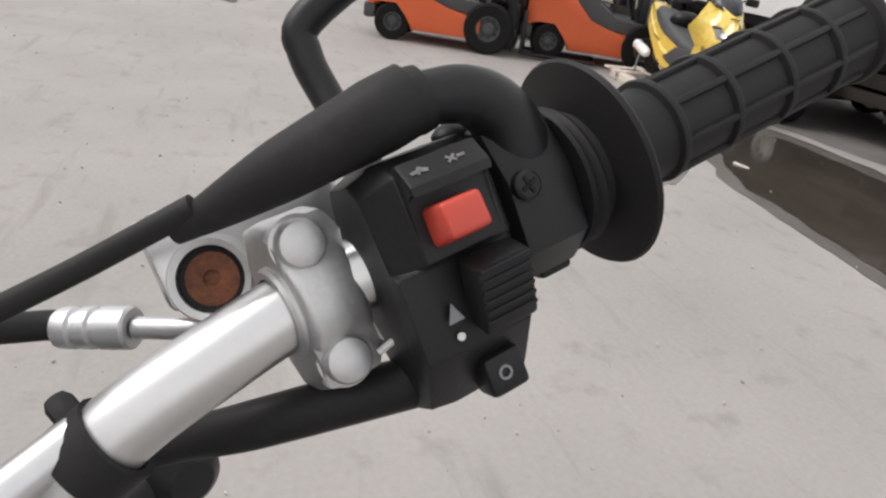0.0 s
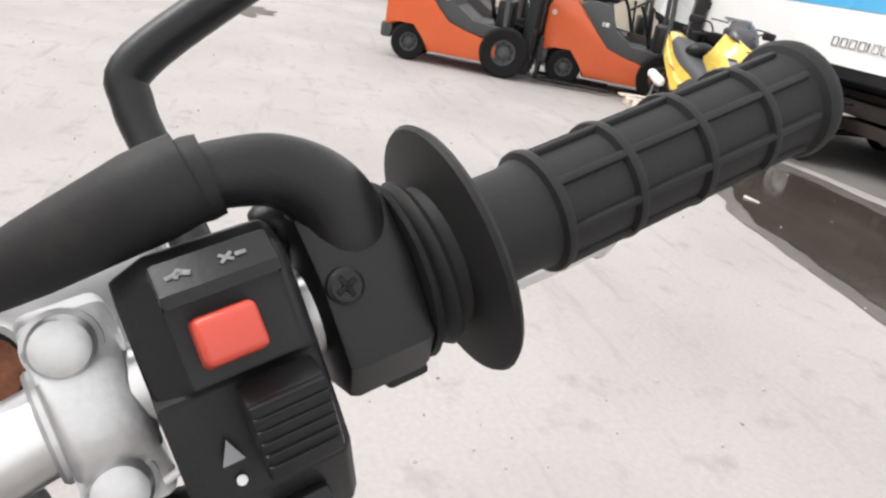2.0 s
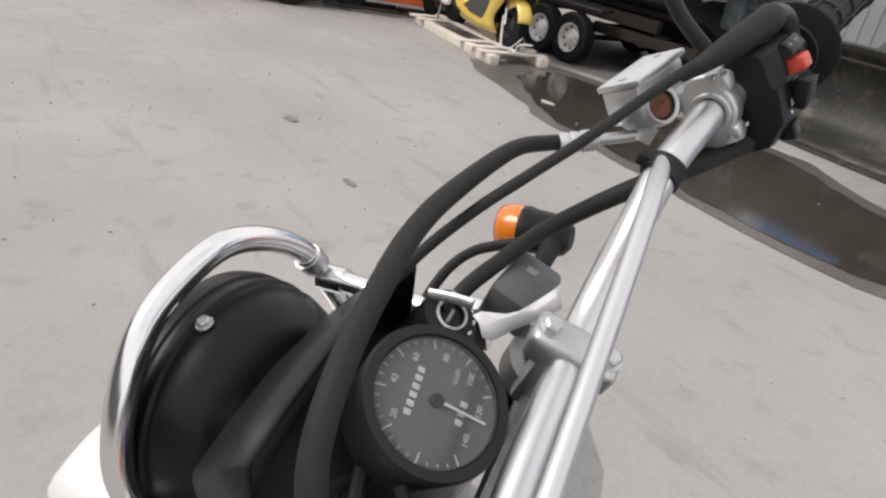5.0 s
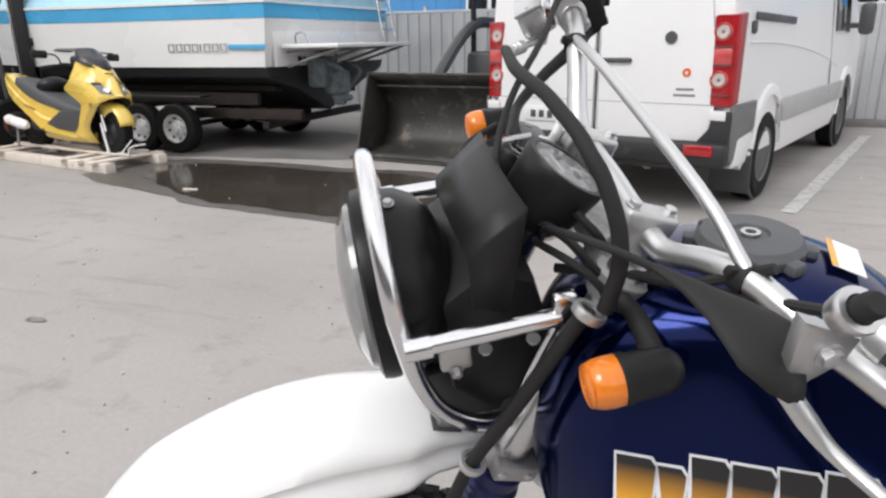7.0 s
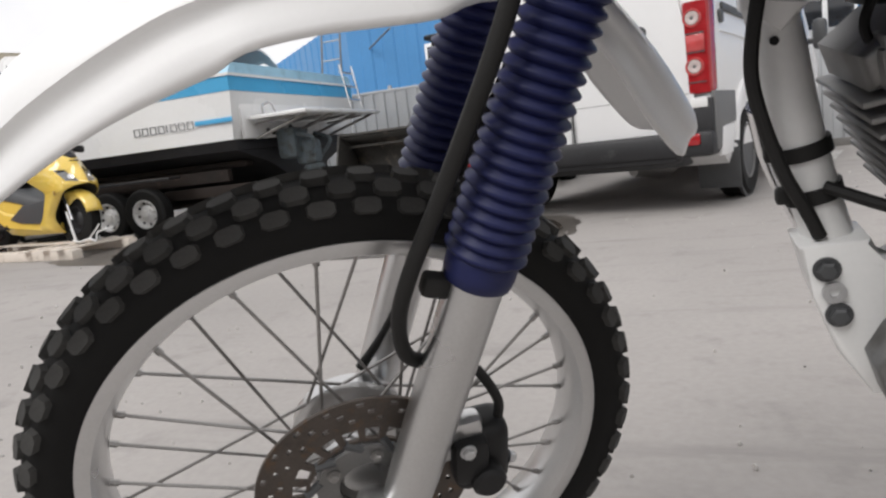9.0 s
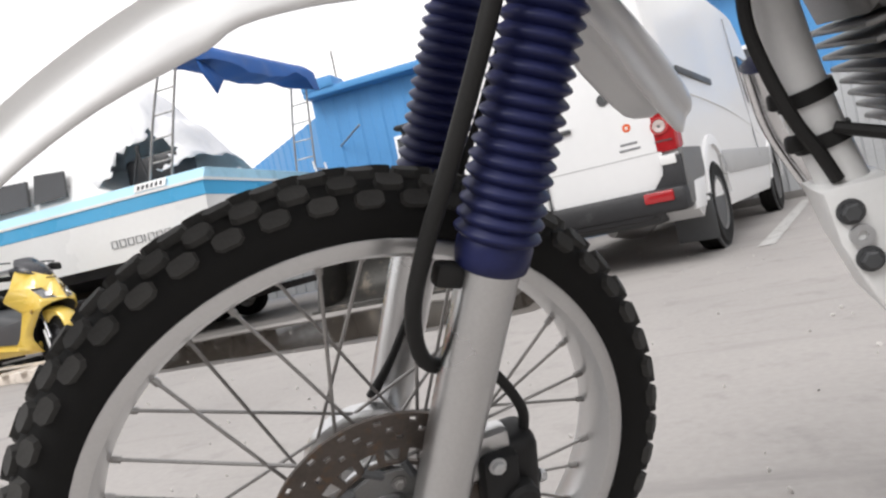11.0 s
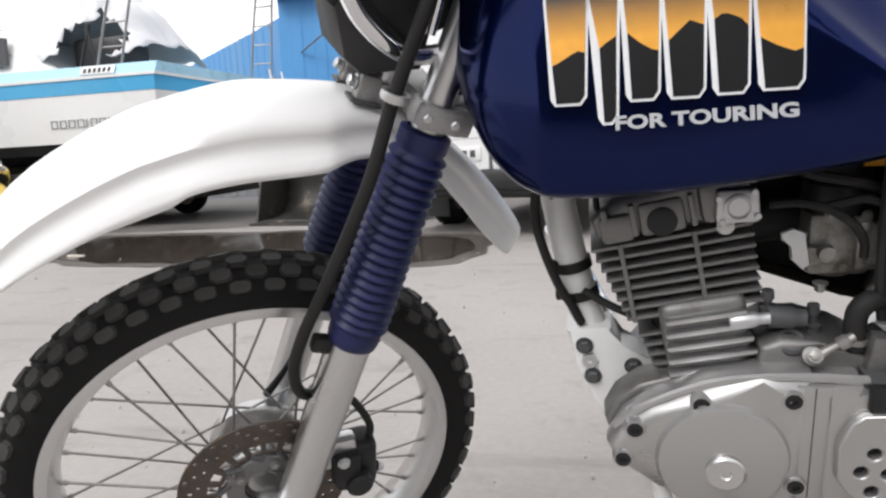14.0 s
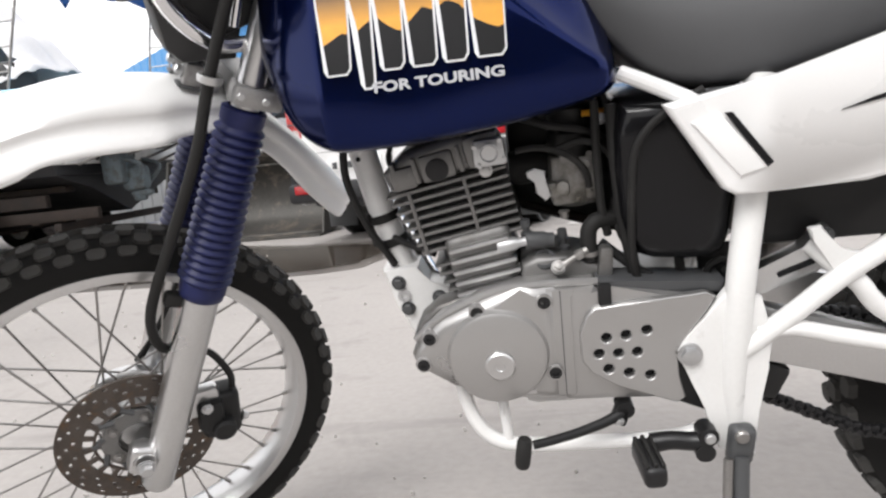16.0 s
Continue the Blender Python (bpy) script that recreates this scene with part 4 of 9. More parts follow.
    sweep(bm, [(0.3, -0.3, 0.3), (0.9, -0.32, 0.27), (1.6, -0.3, 0.3)], [0.04, 0.09, 0.04], 12)
    part("exhaust", bm, M_steel, v)
    return v


panel_van()


# ---- small white van behind the sheet wall ----
def small_van():
    v = thing("small_van", "white box-shaped small van parked behind the wall", "van", pose(5.75, 11.1, 0))
    bm = BM()
    rows = []
    for x, h, top in ((-1.62, 0.70, 0.95), (-1.5, 0.72, 1.25), (-1.15, 0.73, 1.92), (-0.9, 0.73, 2.06), (0.0, 0.73, 2.12), (0.9, 0.73, 2.09), (1.3, 0.72, 1.98), (1.5, 0.70, 1.1)):
        rows.append([Vector((x, y, z)) for y, z in ((-h + 0.03, 0.3), (-h, 0.4), (-h, min(1.0, top - 0.1)), (-h + 0.08, top - 0.12), (-h + 0.2, top), (h - 0.2, top), (h - 0.08, top - 0.12), (h, min(1.0, top - 0.1)), (h, 0.4), (h - 0.03, 0.3))])
    loft(bm, rows)
    part("body", bm, M_vwhite, v, "white van body", None, 30)
    for q in (-1, 1):
        for x, w in ((-0.75, 0.7), (0.2, 0.95), (0.98, 0.5)):
            part("side_window", block(BM(), (w, 0.02, 0.55), pose(x, q * 0.70, 1.5, q * 4), 0.02), M_smoke, v)
        for x in (-1.0, 1.0):
            add_wheel(v, pose(x, q * 0.65, 0.28, 0, 0, 0 if q < 0 else 180), 0.28, 0.16, 0.17)
    return v


small_van()


# ---- wheel loader with its bucket down ----
def loader():
    m = pose(-2.02, 6.45, 0, 0, 0, -8)
    b = thing("loader", "compact loader resting its worn steel bucket on the ground", "loader", m)
    H = 0.92
    prof = [(-0.62, 0.02), (-0.35, 0.02), (-0.12, 0.06), (0.02, 0.2), (0.04, 0.42), (-0.02, 0.65), (-0.14, 0.82), (-0.3, 0.88)]
    rows = [[Vector((x, y, z)) for y, z in prof] for x in np.linspace(-H, H, 9)]
    bm = BM()
    loft(bm, rows, closed=False)
    bk = part("bucket", bm, M_bucket, b, "scratched steel bucket", None, 50)
    bk.modifiers.new("thickness", "SOLIDIFY").thickness = 0.02
    for s in (-1, 1):
        bm = BM()
        prism(bm, [(-0.64, 0.0), *prof, (-0.34, 0.9)], 0.022, pose(s * (H + 0.012), 0, 0, 0, 0, 90), 0.004)
        part("bucket_side", bm, M_bucket, bk)
    part("lip", block(BM(), (2 * H + 0.06, 0.05, 0.03), pose(0, -0.3, 0.895), 0.006), M_bucket, bk)
    part("cutting_edge", block(BM(), (2 * H + 0.06, 0.16, 0.025), pose(0, -0.66, 0.014), 0.004), M_bucket, bk)
    part("rib", block(BM(), (2 * H, 0.02, 0.025), pose(0, -0.2, 0.76), 0.004), M_bucket, bk)
    for x in (-0.45, 0.45):
        bm = BM()
        sweep(bm, [(x, 0.05, 0.4), (x, 0.5, 0.9), (x, 1.3, 1.4), (x, 2.1, 1.45)], 0.07, 8)
        part("lift_arm", bm, M_dark, b)
    bm = BM()
    block(bm, (1.15, 1.5, 0.7), pose(0.1, 1.9, 0.75), 0.08)
    part("body", bm, M_dark, b)
    for x, y in ((-0.45, 1.35), (0.65, 1.35), (-0.45, 2.45), (0.65, 2.45)):
        part("cab_post", rod(BM(), (x, y, 1.05), (x, y, 2.0), 0.035, 8), M_mast, b)
    part("cab_roof", block(BM(), (1.3, 1.3, 0.07), pose(0.1, 1.9, 2.02), 0.03), M_mast, b)
    for s in (-1, 1):
        for y in (1.25, 2.5):
            add_wheel(b, pose(0.1 + s * 0.68, y, 0.36, 0, 0, -90 * s), 0.36, 0.25, 0.2)
    return b


loader()


# ---- scooter and its pallet ----
def scooter():
    s = thing("scooter", "bright yellow maxi scooter with black seat strapped on a pallet", "scooter", pose(-6.02, 4.93, 0.10, 0, 0, -10) @ pose(0, 0, 0, -4) @ Matrix.Diagonal((0.95, 0.95, 0.95, 1)))
    add_wheel(s, pose(-0.80, 0, 0.265), 0.265, 0.15, 0.15, M_hull)
    add_wheel(s, pose(0.70, 0, 0.27), 0.29, 0.13, 0.15, M_hull)

    def shell(name, faces, points, mat, parent, label="", thick=0.012, soft=0.012):
        """Facets given by corner names, mirrored over the centre line."""
        bm = BM()
        made = {}
        for q in (-1, 1):
            for face in faces:
                vs = []
                for k in face:
                    x, y, z = points[k]
                    at = (k, q if y else 0)
                    if at not in made:
                        made[at] = bm.verts.new((x, q * y, z))
                    vs.append(made[at])
                bm.faces.new(vs if q < 0 else vs[::-1])
        bmesh.ops.recalc_face_normals(bm, faces=bm.faces)
        if soft:
            bmesh.ops.bevel(bm, geom=[e for e in bm.edges if len(e.link_faces) == 2], offset=soft, segments=2, affect="EDGES")
        ob = part(name, bm, mat, parent, label, None, 40)
        if thick:
            ob.modifiers.new("thickness", "SOLIDIFY").thickness = thick
        return ob

    # tail and belly
    bm = BM()
    rows = []
    for x, w, zb, zt in ((-1.37, 0.05, 0.81, 0.87), (-1.27, 0.10, 0.73, 0.89), (-1.13, 0.145, 0.575, 0.865), (-0.97, 0.175, 0.485, 0.80), (-0.77, 0.20, 0.395, 0.715), (-0.55, 0.215, 0.28, 0.63), (-0.34, 0.225, 0.16, 0.565), (-0.1, 0.225, 0.137, 0.52), (0.12, 0.225, 0.135, 0.46), (0.34, 0.21, 0.135, 0.36), (0.5, 0.14, 0.135, 0.24)):
        rows.append([Vector((x, y, z)) for y, z in ((-w * 0.72, zb), (-w, zb + (zt - zb) * 0.22), (-w * 0.97, zb + (zt - zb) * 0.55), (-w * 0.88, zb + (zt - zb) * 0.62), (-w * 0.84, zt - 0.02), (-w * 0.6, zt), (w * 0.6, zt), (w * 0.84, zt - 0.02), (w * 0.88, zb + (zt - zb) * 0.62), (w * 0.97, zb + (zt - zb) * 0.55), (w, zb + (zt - zb) * 0.22), (w * 0.72, zb))])
    loft(bm, rows)
    body = part("body", bm, M_scoot, s, "yellow tail and side fairing", None, 30)
    P = {"A": (0.71, 0, 0.935), "Bm": (0.60, 0.125, 0.965), "B": (0.432, 0.20, 1.025), "D1": (0.36, 0.245, 0.84), "D2": (0.66, 0.200, 0.802), "D3": (0.25, 0.268, 0.725), "D4": (0.787, 0.212, 0.69), "H2": (0.738, 0.13, 0.80), "H3": (0.852, 0.05, 0.678), "H4": (0.795, 0.165, 0.685), "F1": (0.77, 0, 0.915), "F2": (0.862, 0, 0.79), "F3": (0.925, 0, 0.668), "L1": (0.80, 0.205, 0.60), "L2": (0.880, 0.115, 0.64), "R2": (0.57, 0.268, 0.575), "S1": (0.54, 0.26, 0.515), "S2": (0.455, 0.258, 0.31), "S3": (0.372, 0.25, 0.245), "S4": (0.31, 0.19, 0.137), "T1": (0.742, 0.20, 0.535), "T2": (0.570, 0.185, 0.36), "T3": (0.545, 0.175, 0.266), "T4": (0.575, 0.10, 0.135)}
    fair = shell("front_fairing", [("F1", "A", "Bm", "H2"), ("F1", "H2", "H3", "F2"), ("F2", "H3", "F3"), ("Bm", "B", "D1", "D2"), ("Bm", "D2", "H2"), ("D1", "D3", "D4", "D2"), ("D2", "D4", "H4"), ("D3", "R2", "L1", "D4"), ("D4", "L1", "L2", "H4"), ("H4", "L2", "F3", "H3"), ("R2", "S1", "T1", "L1"), ("S1", "S2", "T2", "T1"), ("S2", "S3", "T3", "T2"), ("S3", "S4", "T4", "T3")], P, M_scoot, s, "yellow faceted front fairing")
    P.update({"c1": (0.52, 0, 0.60), "c2": (0.44, 0, 0.36), "c3": (0.44, 0, 0.16), "k1": (0.25, 0, 0.99), "k2": (0.16, 0, 0.74), "k3": (0.30, 0, 0.50)})
    shell("wheel_housing", [("F3", "L2", "L1", "T1", "c1"), ("c1", "T1", "T2", "c2"), ("c2", "T2", "T3", "c3"), ("c3", "T3", "T4")], P, M_black, fair, "black wheel housing", 0, 0)
    shell("leg_panel", [("A", "Bm", "B", "k1"), ("k1", "B", "D1", "D3", "k2"), ("k2", "D3", "R2", "S1", "k3")], P, M_black, fair, "black inner leg panel", 0, 0)
    part("nose_slot", block(BM(), (0.008, 0.10, 0.016), pose(0.775, -0.03, 0.905, 0, 45, -8), 0.003), M_black, fair)
    for q in (-1, 1):
        bm = BM()
        near = [Vector(P[k]) for k in ("D2", "H2", "H3", "H4")]
        near = [Vector((v.x, q * v.y, v.z)) for v in near]
        loft(bm, [[v + Vector((0.006, q * 0.004, 0.002)) for v in near], [v - Vector((0.03, q * 0.02, 0)) for v in near]])
        lampq = part("headlight", bm, M_lens, fair, "swept clear headlight")
        part("reflector", turn(BM(), [(0, 0.004), (0.018, 0.008), (0.030, 0.012), (0.033, 0.006), (0.033, -0.01)], Matrix.Translation((0.808, q * 0.112, 0.728)) @ pose(0, 0, 0, 0, 68, q * 42), 18), M_chrome, lampq)
        part("visor", loft(BM(), [[Vector((0.672, q * 0.200, 0.808)), Vector((0.745, q * 0.130, 0.806)), Vector((0.762, q * 0.130, 0.785)), Vector((0.700, q * 0.197, 0.775))], [Vector((0.664, q * 0.188, 0.806)), Vector((0.735, q * 0.120, 0.804)), Vector((0.752, q * 0.120, 0.783)), Vector((0.692, q * 0.187, 0.773))]]), M_black, lampq)
        part("marker_lamp", turn(BM(), [(0, 0.008), (0.022, 0.006), (0.030, 0), (0.030, -0.01)], Matrix.Translation((0.672, q * 0.238, 0.566)) @ pose(0, 0, 0, q * -90, 0, q * 22) @ Matrix.Diagonal((1.25, 0.8, 1, 1)), 18), M_ochre, fair, "dull ochre oval marker")
        part("side_panel", prism(BM(), [(-0.20, 0.325), (0.07, 0.47), (0.54, 0.515), (0.45, 0.315), (0.37, 0.255), (0.0, 0.275)][::-1], 0.03, pose(0, q * 0.228, 0), 0.01), M_dark, s, "dark grey lower side panel")
        part("air_slot", block(BM(), (0.22, 0.03, 0.022), pose(-0.60, q * 0.198, 0.50, 0, 14), 0.006), M_ochre, s)
        part("vent_hole", prism(BM(), [(-0.36, 0.235), (-0.30, 0.27), (-0.27, 0.21)], 0.02, pose(0, q * 0.222, 0), 0.003), M_black, s)
        mir = part("mirror", block(BM(), (0.05, 0.17, 0.085), pose(0.16, q * 0.44, 1.095, 0, 0, q * 12), 0.022), M_black, s, "black rear-view mirror")
        part("mirror_stem", sweep(BM(), [(0.17, q * 0.36, 1.10), (0.22, q * 0.30, 1.09), (0.22, q * 0.25, 1.03), (0.20, q * 0.24, 0.99)], 0.009, 8), M_black, mir)
        part("screen_bar", block(BM(), (0.02, 0.19, 0.016), pose(0.32, q * 0.26, 1.135, 0, 0, q * 14), 0.006), M_dark, s)
        bm = rod(BM(), (0.24, q * 0.07, 0.98), (0.16, q * 0.20, 0.985), 0.03, 10)
        rod(bm, (0.16, q * 0.20, 0.985), (0.02, q * 0.36, 0.945), 0.019, 10)
        sweep(bm, [(0.22, q * 0.17, 0.99), (0.18, q * 0.30, 0.985), (0.06, q * 0.39, 0.96)], 0.008, 8)
        part("handlebar_grip", bm, M_rubber, s)
        part("fork_leg", rod(BM(), (0.60, q * 0.085, 0.56), (0.70, q * 0.085, 0.27), 0.024, 10), M_chrome, s)
    part("instrument_cowl", block(BM(), (0.20, 0.26, 0.10), pose(0.28, 0, 1.02, 0, 24), 0.04), M_black, s)
    bm = BM()
    loft(bm, [[Vector(p) for p in ((0.44, -0.195, 1.022), (0.61, -0.12, 0.968), (0.712, 0, 0.940), (0.61, 0.12, 0.968), (0.44, 0.195, 1.022))], [Vector(p) for p in ((0.40, -0.18, 1.09), (0.52, -0.10, 1.065), (0.56, 0, 1.065), (0.52, 0.10, 1.065), (0.40, 0.18, 1.09))], [Vector(p) for p in ((0.335, -0.13, 1.165), (0.375, -0.06, 1.18), (0.385, 0, 1.183), (0.375, 0.06, 1.18), (0.335, 0.13, 1.165))]], closed=False)
    ws = part("windscreen", bm, M_tint, s, "dark smoked windscreen", None, 60)
    ws.modifiers.new("thickness", "SOLIDIFY").thickness = 0.006
    bm = BM()
    rows = []
    for x, w, zb, zt in ((-1.06, 0.09, 0.80, 0.85), (-0.95, 0.15, 0.76, 0.845), (-0.75, 0.185, 0.68, 0.82), (-0.55, 0.205, 0.61, 0.775), (-0.35, 0.21, 0.555, 0.70), (-0.1, 0.205, 0.51, 0.635), (0.1, 0.185, 0.455, 0.58), (0.30, 0.13, 0.44, 0.54)):
        rows.append([Vector((x, y, z)) for y, z in ((-w, zb), (-w * 0.98, zt - 0.05), (-w * 0.82, zt - 0.014), (-w * 0.4, zt), (w * 0.4, zt), (w * 0.82, zt - 0.014), (w * 0.98, zt - 0.05), (w, zb))])
    loft(bm, rows)
    seat = part("seat", bm, M_dark, s, "dark grey stepped seat", None, 60)
    bm = BM()
    bmesh.ops.create_uvsphere(bm, u_segments=20, v_segments=12, radius=1, matrix=pose(-0.40, 0, 0.745, 0, -16) @ Matrix.Diagonal((0.17, 0.18, 0.11, 1)))
    part("back_pad", bm, M_black, seat, "raised round black back pad", None, 80)
    bm = BM()
    rows = []
    for k in range(15):
        a = math.radians(14 + 116 * k / 14)
        skirt = 0.285 - 0.13 * max(0.0, 1 - abs(a - math.radians(88)) / 0.62)
        rows.append([Vector((0.70 + r * math.cos(a), y, 0.27 + r * math.sin(a))) for r, y in ((skirt, -0.098), (0.30, -0.092), (0.326, -0.06), (0.338, 0), (0.326, 0.06), (0.30, 0.092), (skirt, 0.098))])
    loft(bm, rows, closed=False)
    fd = part("front_mudguard", bm, M_scoot, s, "yellow pointed front mudguard", None, 40)
    fd.modifiers.new("thickness", "SOLIDIFY").thickness = 0.008
    bm = BM()
    turn(bm, [(0, 0.0), (0.03, 0.0), (0.058, 0.06), (0.062, 0.12), (0.062, 0.40), (0.05, 0.43), (0.026, 0.432), (0.024, 0.41), (0, 0.41)], Matrix.Translation((-0.62, -0.235, 0.275)) @ pose(0, 0, 0, 0, -81), 22)
    part("silencer", bm, M_white, s, "bright silencer with pale cover")
    part("engine", block(BM(), (0.55, 0.2, 0.22), pose(-0.55, 0, 0.32), 0.05), M_dark, s)
    part("stand", rod(BM(), (-0.84, -0.24, 0.26), (-0.84, -0.25, 0.01), 0.016, 8), M_steel, s)
    for q in (-1, 1):
        part("strap", rod(BM(), (0.64, q * 0.105, 0.36), (0.80, q * 0.14, 0.03), 0.014, 8), M_print, s, "white tie-down strap")
    part("strap", sweep(BM(), [(0.74, -0.13, 0.05), (0.86, -0.14, 0.03), (1.0, -0.12, 0.055), (1.08, -0.10, 0.03), (1.10, -0.08, 0.12), (1.25, 0.0, 0.16)], 0.010, 8), M_print, s, "loose white strap end")
    part("strap", rod(BM(), (0.98, -0.11, 0.05), (1.12, -0.07, 0.20), 0.008, 8), M_print, s)
    return s


scooter()
pal = thing("pallet", "rough pale wooden transport pallet under the scooter", "pallet", pose(-6.15, 4.9, 0, 0, 0, -10))
for y, dx in ((-0.31, 0.10), (0.34, 0.06)):
    part("rail", block(BM(), (2.25, 0.11, 0.095), pose(dx, y, 0.049), 0.004), M_wood, pal)
slat = None
for x in (-1.0, -0.72, 0.52, 0.80, 1.05):
    if slat is None:
        slat = part("slat", block(BM(), (0.11, 0.86, 0.022), None, 0.003), M_wood, pal, "", pose(x, 0, 0.105))
    else:
        again(slat, "slat", pal, pose(x, 0, 0.105, 0, 0, 2 * math.sin(x * 9)))
part("rail", block(BM(), (2.1, 0.1, 0.022), pose(0, 0, 0.128), 0.003), M_wood, pal)


# ---- forklift trucks ----
def forklift(paint, label):
    f = thing("forklift", label, "forklift", None, "forklift trucks")
    bm = BM()
    prism(bm, [(-0.95, 0.42), (-0.95, 0.95), (-0.90, 1.08), (-0.62, 1.10), (-0.5, 1.0), (-0.12, 0.55), (0.12, 0.47), (0.55, 0.42), (0.55, 0.16), (-0.35, 0.16), (-0.42, 0.36), (-0.55, 0.50), (-0.78, 0.50), (-0.86, 0.42)], 1.02, None, 0.03)
    body = part("body", bm, paint, f, "painted chassis and counterweight")
    part("rear_lamp", turn(BM(), [(0, 0), (0.04, 0), (0.035, 0.012), (0, 0.015)], pose(-0.87, -0.50, 0.9, 90), 14), M_vclear, body)
    part("bumper", block(BM(), (0.16, 0.96, 0.2), pose(-0.93, 0, 0.34), 0.04), M_dark, f)
    bm = BM()
    prism(bm, [(-0.55, 1.06), (-0.55, 0.98), (-0.1, 0.56), (0.15, 0.48), (0.62, 0.44), (0.62, 0.62), (0.2, 0.62), (-0.05, 0.78), (-0.15, 1.1), (-0.4, 1.12)], 0.98, None, 0.02)
    cowl = part("cowl", bm, M_dark, f, "dark grey engine cowl and step")
    for q in (-1, 1):
        for k, w in enumerate((0.02, 0.05)):
            part("model_mark", block(BM(), (w, 0.004, 0.05), pose(-0.22 + k * 0.05, q * 0.492, 0.86), 0.001), M_print, cowl)
    bm = BM()
    block(bm, (0.45, 0.5, 0.12), pose(-0.3, 0, 1.18), 0.05)
    block(bm, (0.1, 0.48, 0.42), pose(-0.53, 0, 1.42, 0, -10), 0.05)
    part("seat", bm, M_black, f, "black driver's seat")
    for q in (-1, 1):
        bm = BM()
        sweep(bm, [(-0.68, q * 0.44, 1.05), (-0.62, q * 0.44, 1.5), (-0.5, q * 0.43, 2.05)], 0.035, 8)
        sweep(bm, [(0.62, q * 0.44, 0.6), (0.56, q * 0.44, 1.4), (0.3, q * 0.43, 2.08)], 0.032, 8)
        part("guard_post", bm, M_dark, f)
    bm = BM()
    block(bm, (0.95, 0.06, 0.05), pose(-0.1, -0.42, 2.07), 0.01)
    block(bm, (0.95, 0.06, 0.05), pose(-0.1, 0.42, 2.07), 0.01)
    for k in range(7):
        block(bm, (0.03, 0.84, 0.03), pose(-0.5 + k * 0.13, 0, 2.08), 0.006)
    part("overhead_guard", bm, M_dark, f)
    bm = BM()
    sweep(bm, [(0.45, 0, 0.62), (0.3, 0, 1.0), (0.22, 0, 1.14)], 0.025, 8)
    turn(bm, [(0.15, 0), (0.165, 0.012), (0.18, 0), (0.165, -0.012)], pose(0.21, 0, 1.16, 0, -35), 20, True)
    part("steering_wheel", bm, M_black, f)
    for k in range(4):
        bm = BM()
        rod(bm, (0.42, -0.12 - 0.07 * k, 0.7), (0.36, -0.12 - 0.07 * k, 1.12), 0.012, 6)
        block(bm, (0.03, 0.03, 0.05), pose(0.36, -0.12 - 0.07 * k, 1.13), 0.01)
        part("lever", bm, M_black, f)
    part("dash", block(BM(), (0.2, 0.85, 0.38), pose(0.58, 0, 0.76), 0.04), M_black, f)
    for q in (-1, 1):
        part("mast_rail", block(BM(), (0.13, 0.09, 2.05), pose(0.93, q * 0.30, 1.1), 0.012), M_mast, f)
        part("inner_rail", block(BM(), (0.10, 0.07, 2.0), pose(0.98, q * 0.2, 1.1), 0.01), M_mast, f)
        part("lift_cylinder", rod(BM(), (0.86, q * 0.22, 0.2), (0.86, q * 0.22, 1.9), 0.03, 10), M_chrome, f)
        part("fork", block(BM(), (1.0, 0.1, 0.04), pose(1.6, q * 0.26, 0.06), 0.01), M_mast, f)
        part("fork_heel", block(BM(), (0.05, 0.1, 0.55), pose(1.11, q * 0.26, 0.32), 0.01), M_mast, f)
        add_wheel(f, pose(0.66, q * 0.44, 0.32, 0, 0, 0 if q < 0 else 180), 0.32, 0.2, 0.16, M_dark)
        add_wheel(f, pose(-0.62, q * 0.42, 0.235, 0, 0, (0 if q < 0 else 180) + 14), 0.235, 0.15, 0.12, M_dark)
    for z in (0.3, 0.62, 1.3, 2.05):
        part("cross_member", block(BM(), (0.05, 0.72, 0.09), pose(1.0, 0, z), 0.01), M_mast, f)
    for k in range(6):
        part("load_rest_bar", block(BM(), (0.03, 0.03, 0.62), pose(1.06, -0.3 + k * 0.12, 0.95), 0.006), M_mast, f)
    return f


HEAD = 64.5
f1 = forklift(M_orange, "orange and dark grey counterbalance forklift parked on asphalt")
f1.matrix_basis = pose(-8.68, 2.89, 0, 0, 0, HEAD)
copy_thing(f1, pose(-8.12, 4.92, 0, 0, 0, HEAD - 2))
t1 = forklift(M_teal, "teal counterbalance forklift parked behind the orange ones")
t1.matrix_basis = pose(-10.5, 3.75, 0, 0, 0, HEAD)
copy_thing(t1, pose(-10.1, 5.75, 0, 0, 0, HEAD))
far = thing("tractor", "dusty grey wheeled tractor parked far behind", "tractor", pose(-18.6, 3.2, 0, 0, 0, 60))
bm = BM()
block(bm, (2.2, 0.9, 0.6), pose(0.3, 0, 0.75), 0.08)
block(bm, (0.9, 1.0, 0.9), pose(-0.7, 0, 1.3), 0.06)
part("body", bm, M_dark, far)
for x, y in ((-0.8, -0.6), (-0.8, 0.6), (1.0, -0.55), (1.0, 0.55)):
    add_wheel(far, pose(x, y, 0.4, 0, 0, 0 if y < 0 else 180), 0.4, 0.26, 0.2)


# ---- the motorcycle ----
FORK = Matrix(((0.7520, -0.4992, 0.4304, 0.1041), (0.6052, 0.7817, -0.1507, 0.0316), (-0.2612, 0.3738, 0.8900, 0.3220), (0, 0, 0, 1)))
FRAME = Matrix(((1, 0, 0, 0.1041), (0, 0.9860, -0.1670, 0.0900), (0, 0.1670, 0.9860, 0), (0, 0, 0, 1)))
base = Vector((0.85, 0.02, 0))
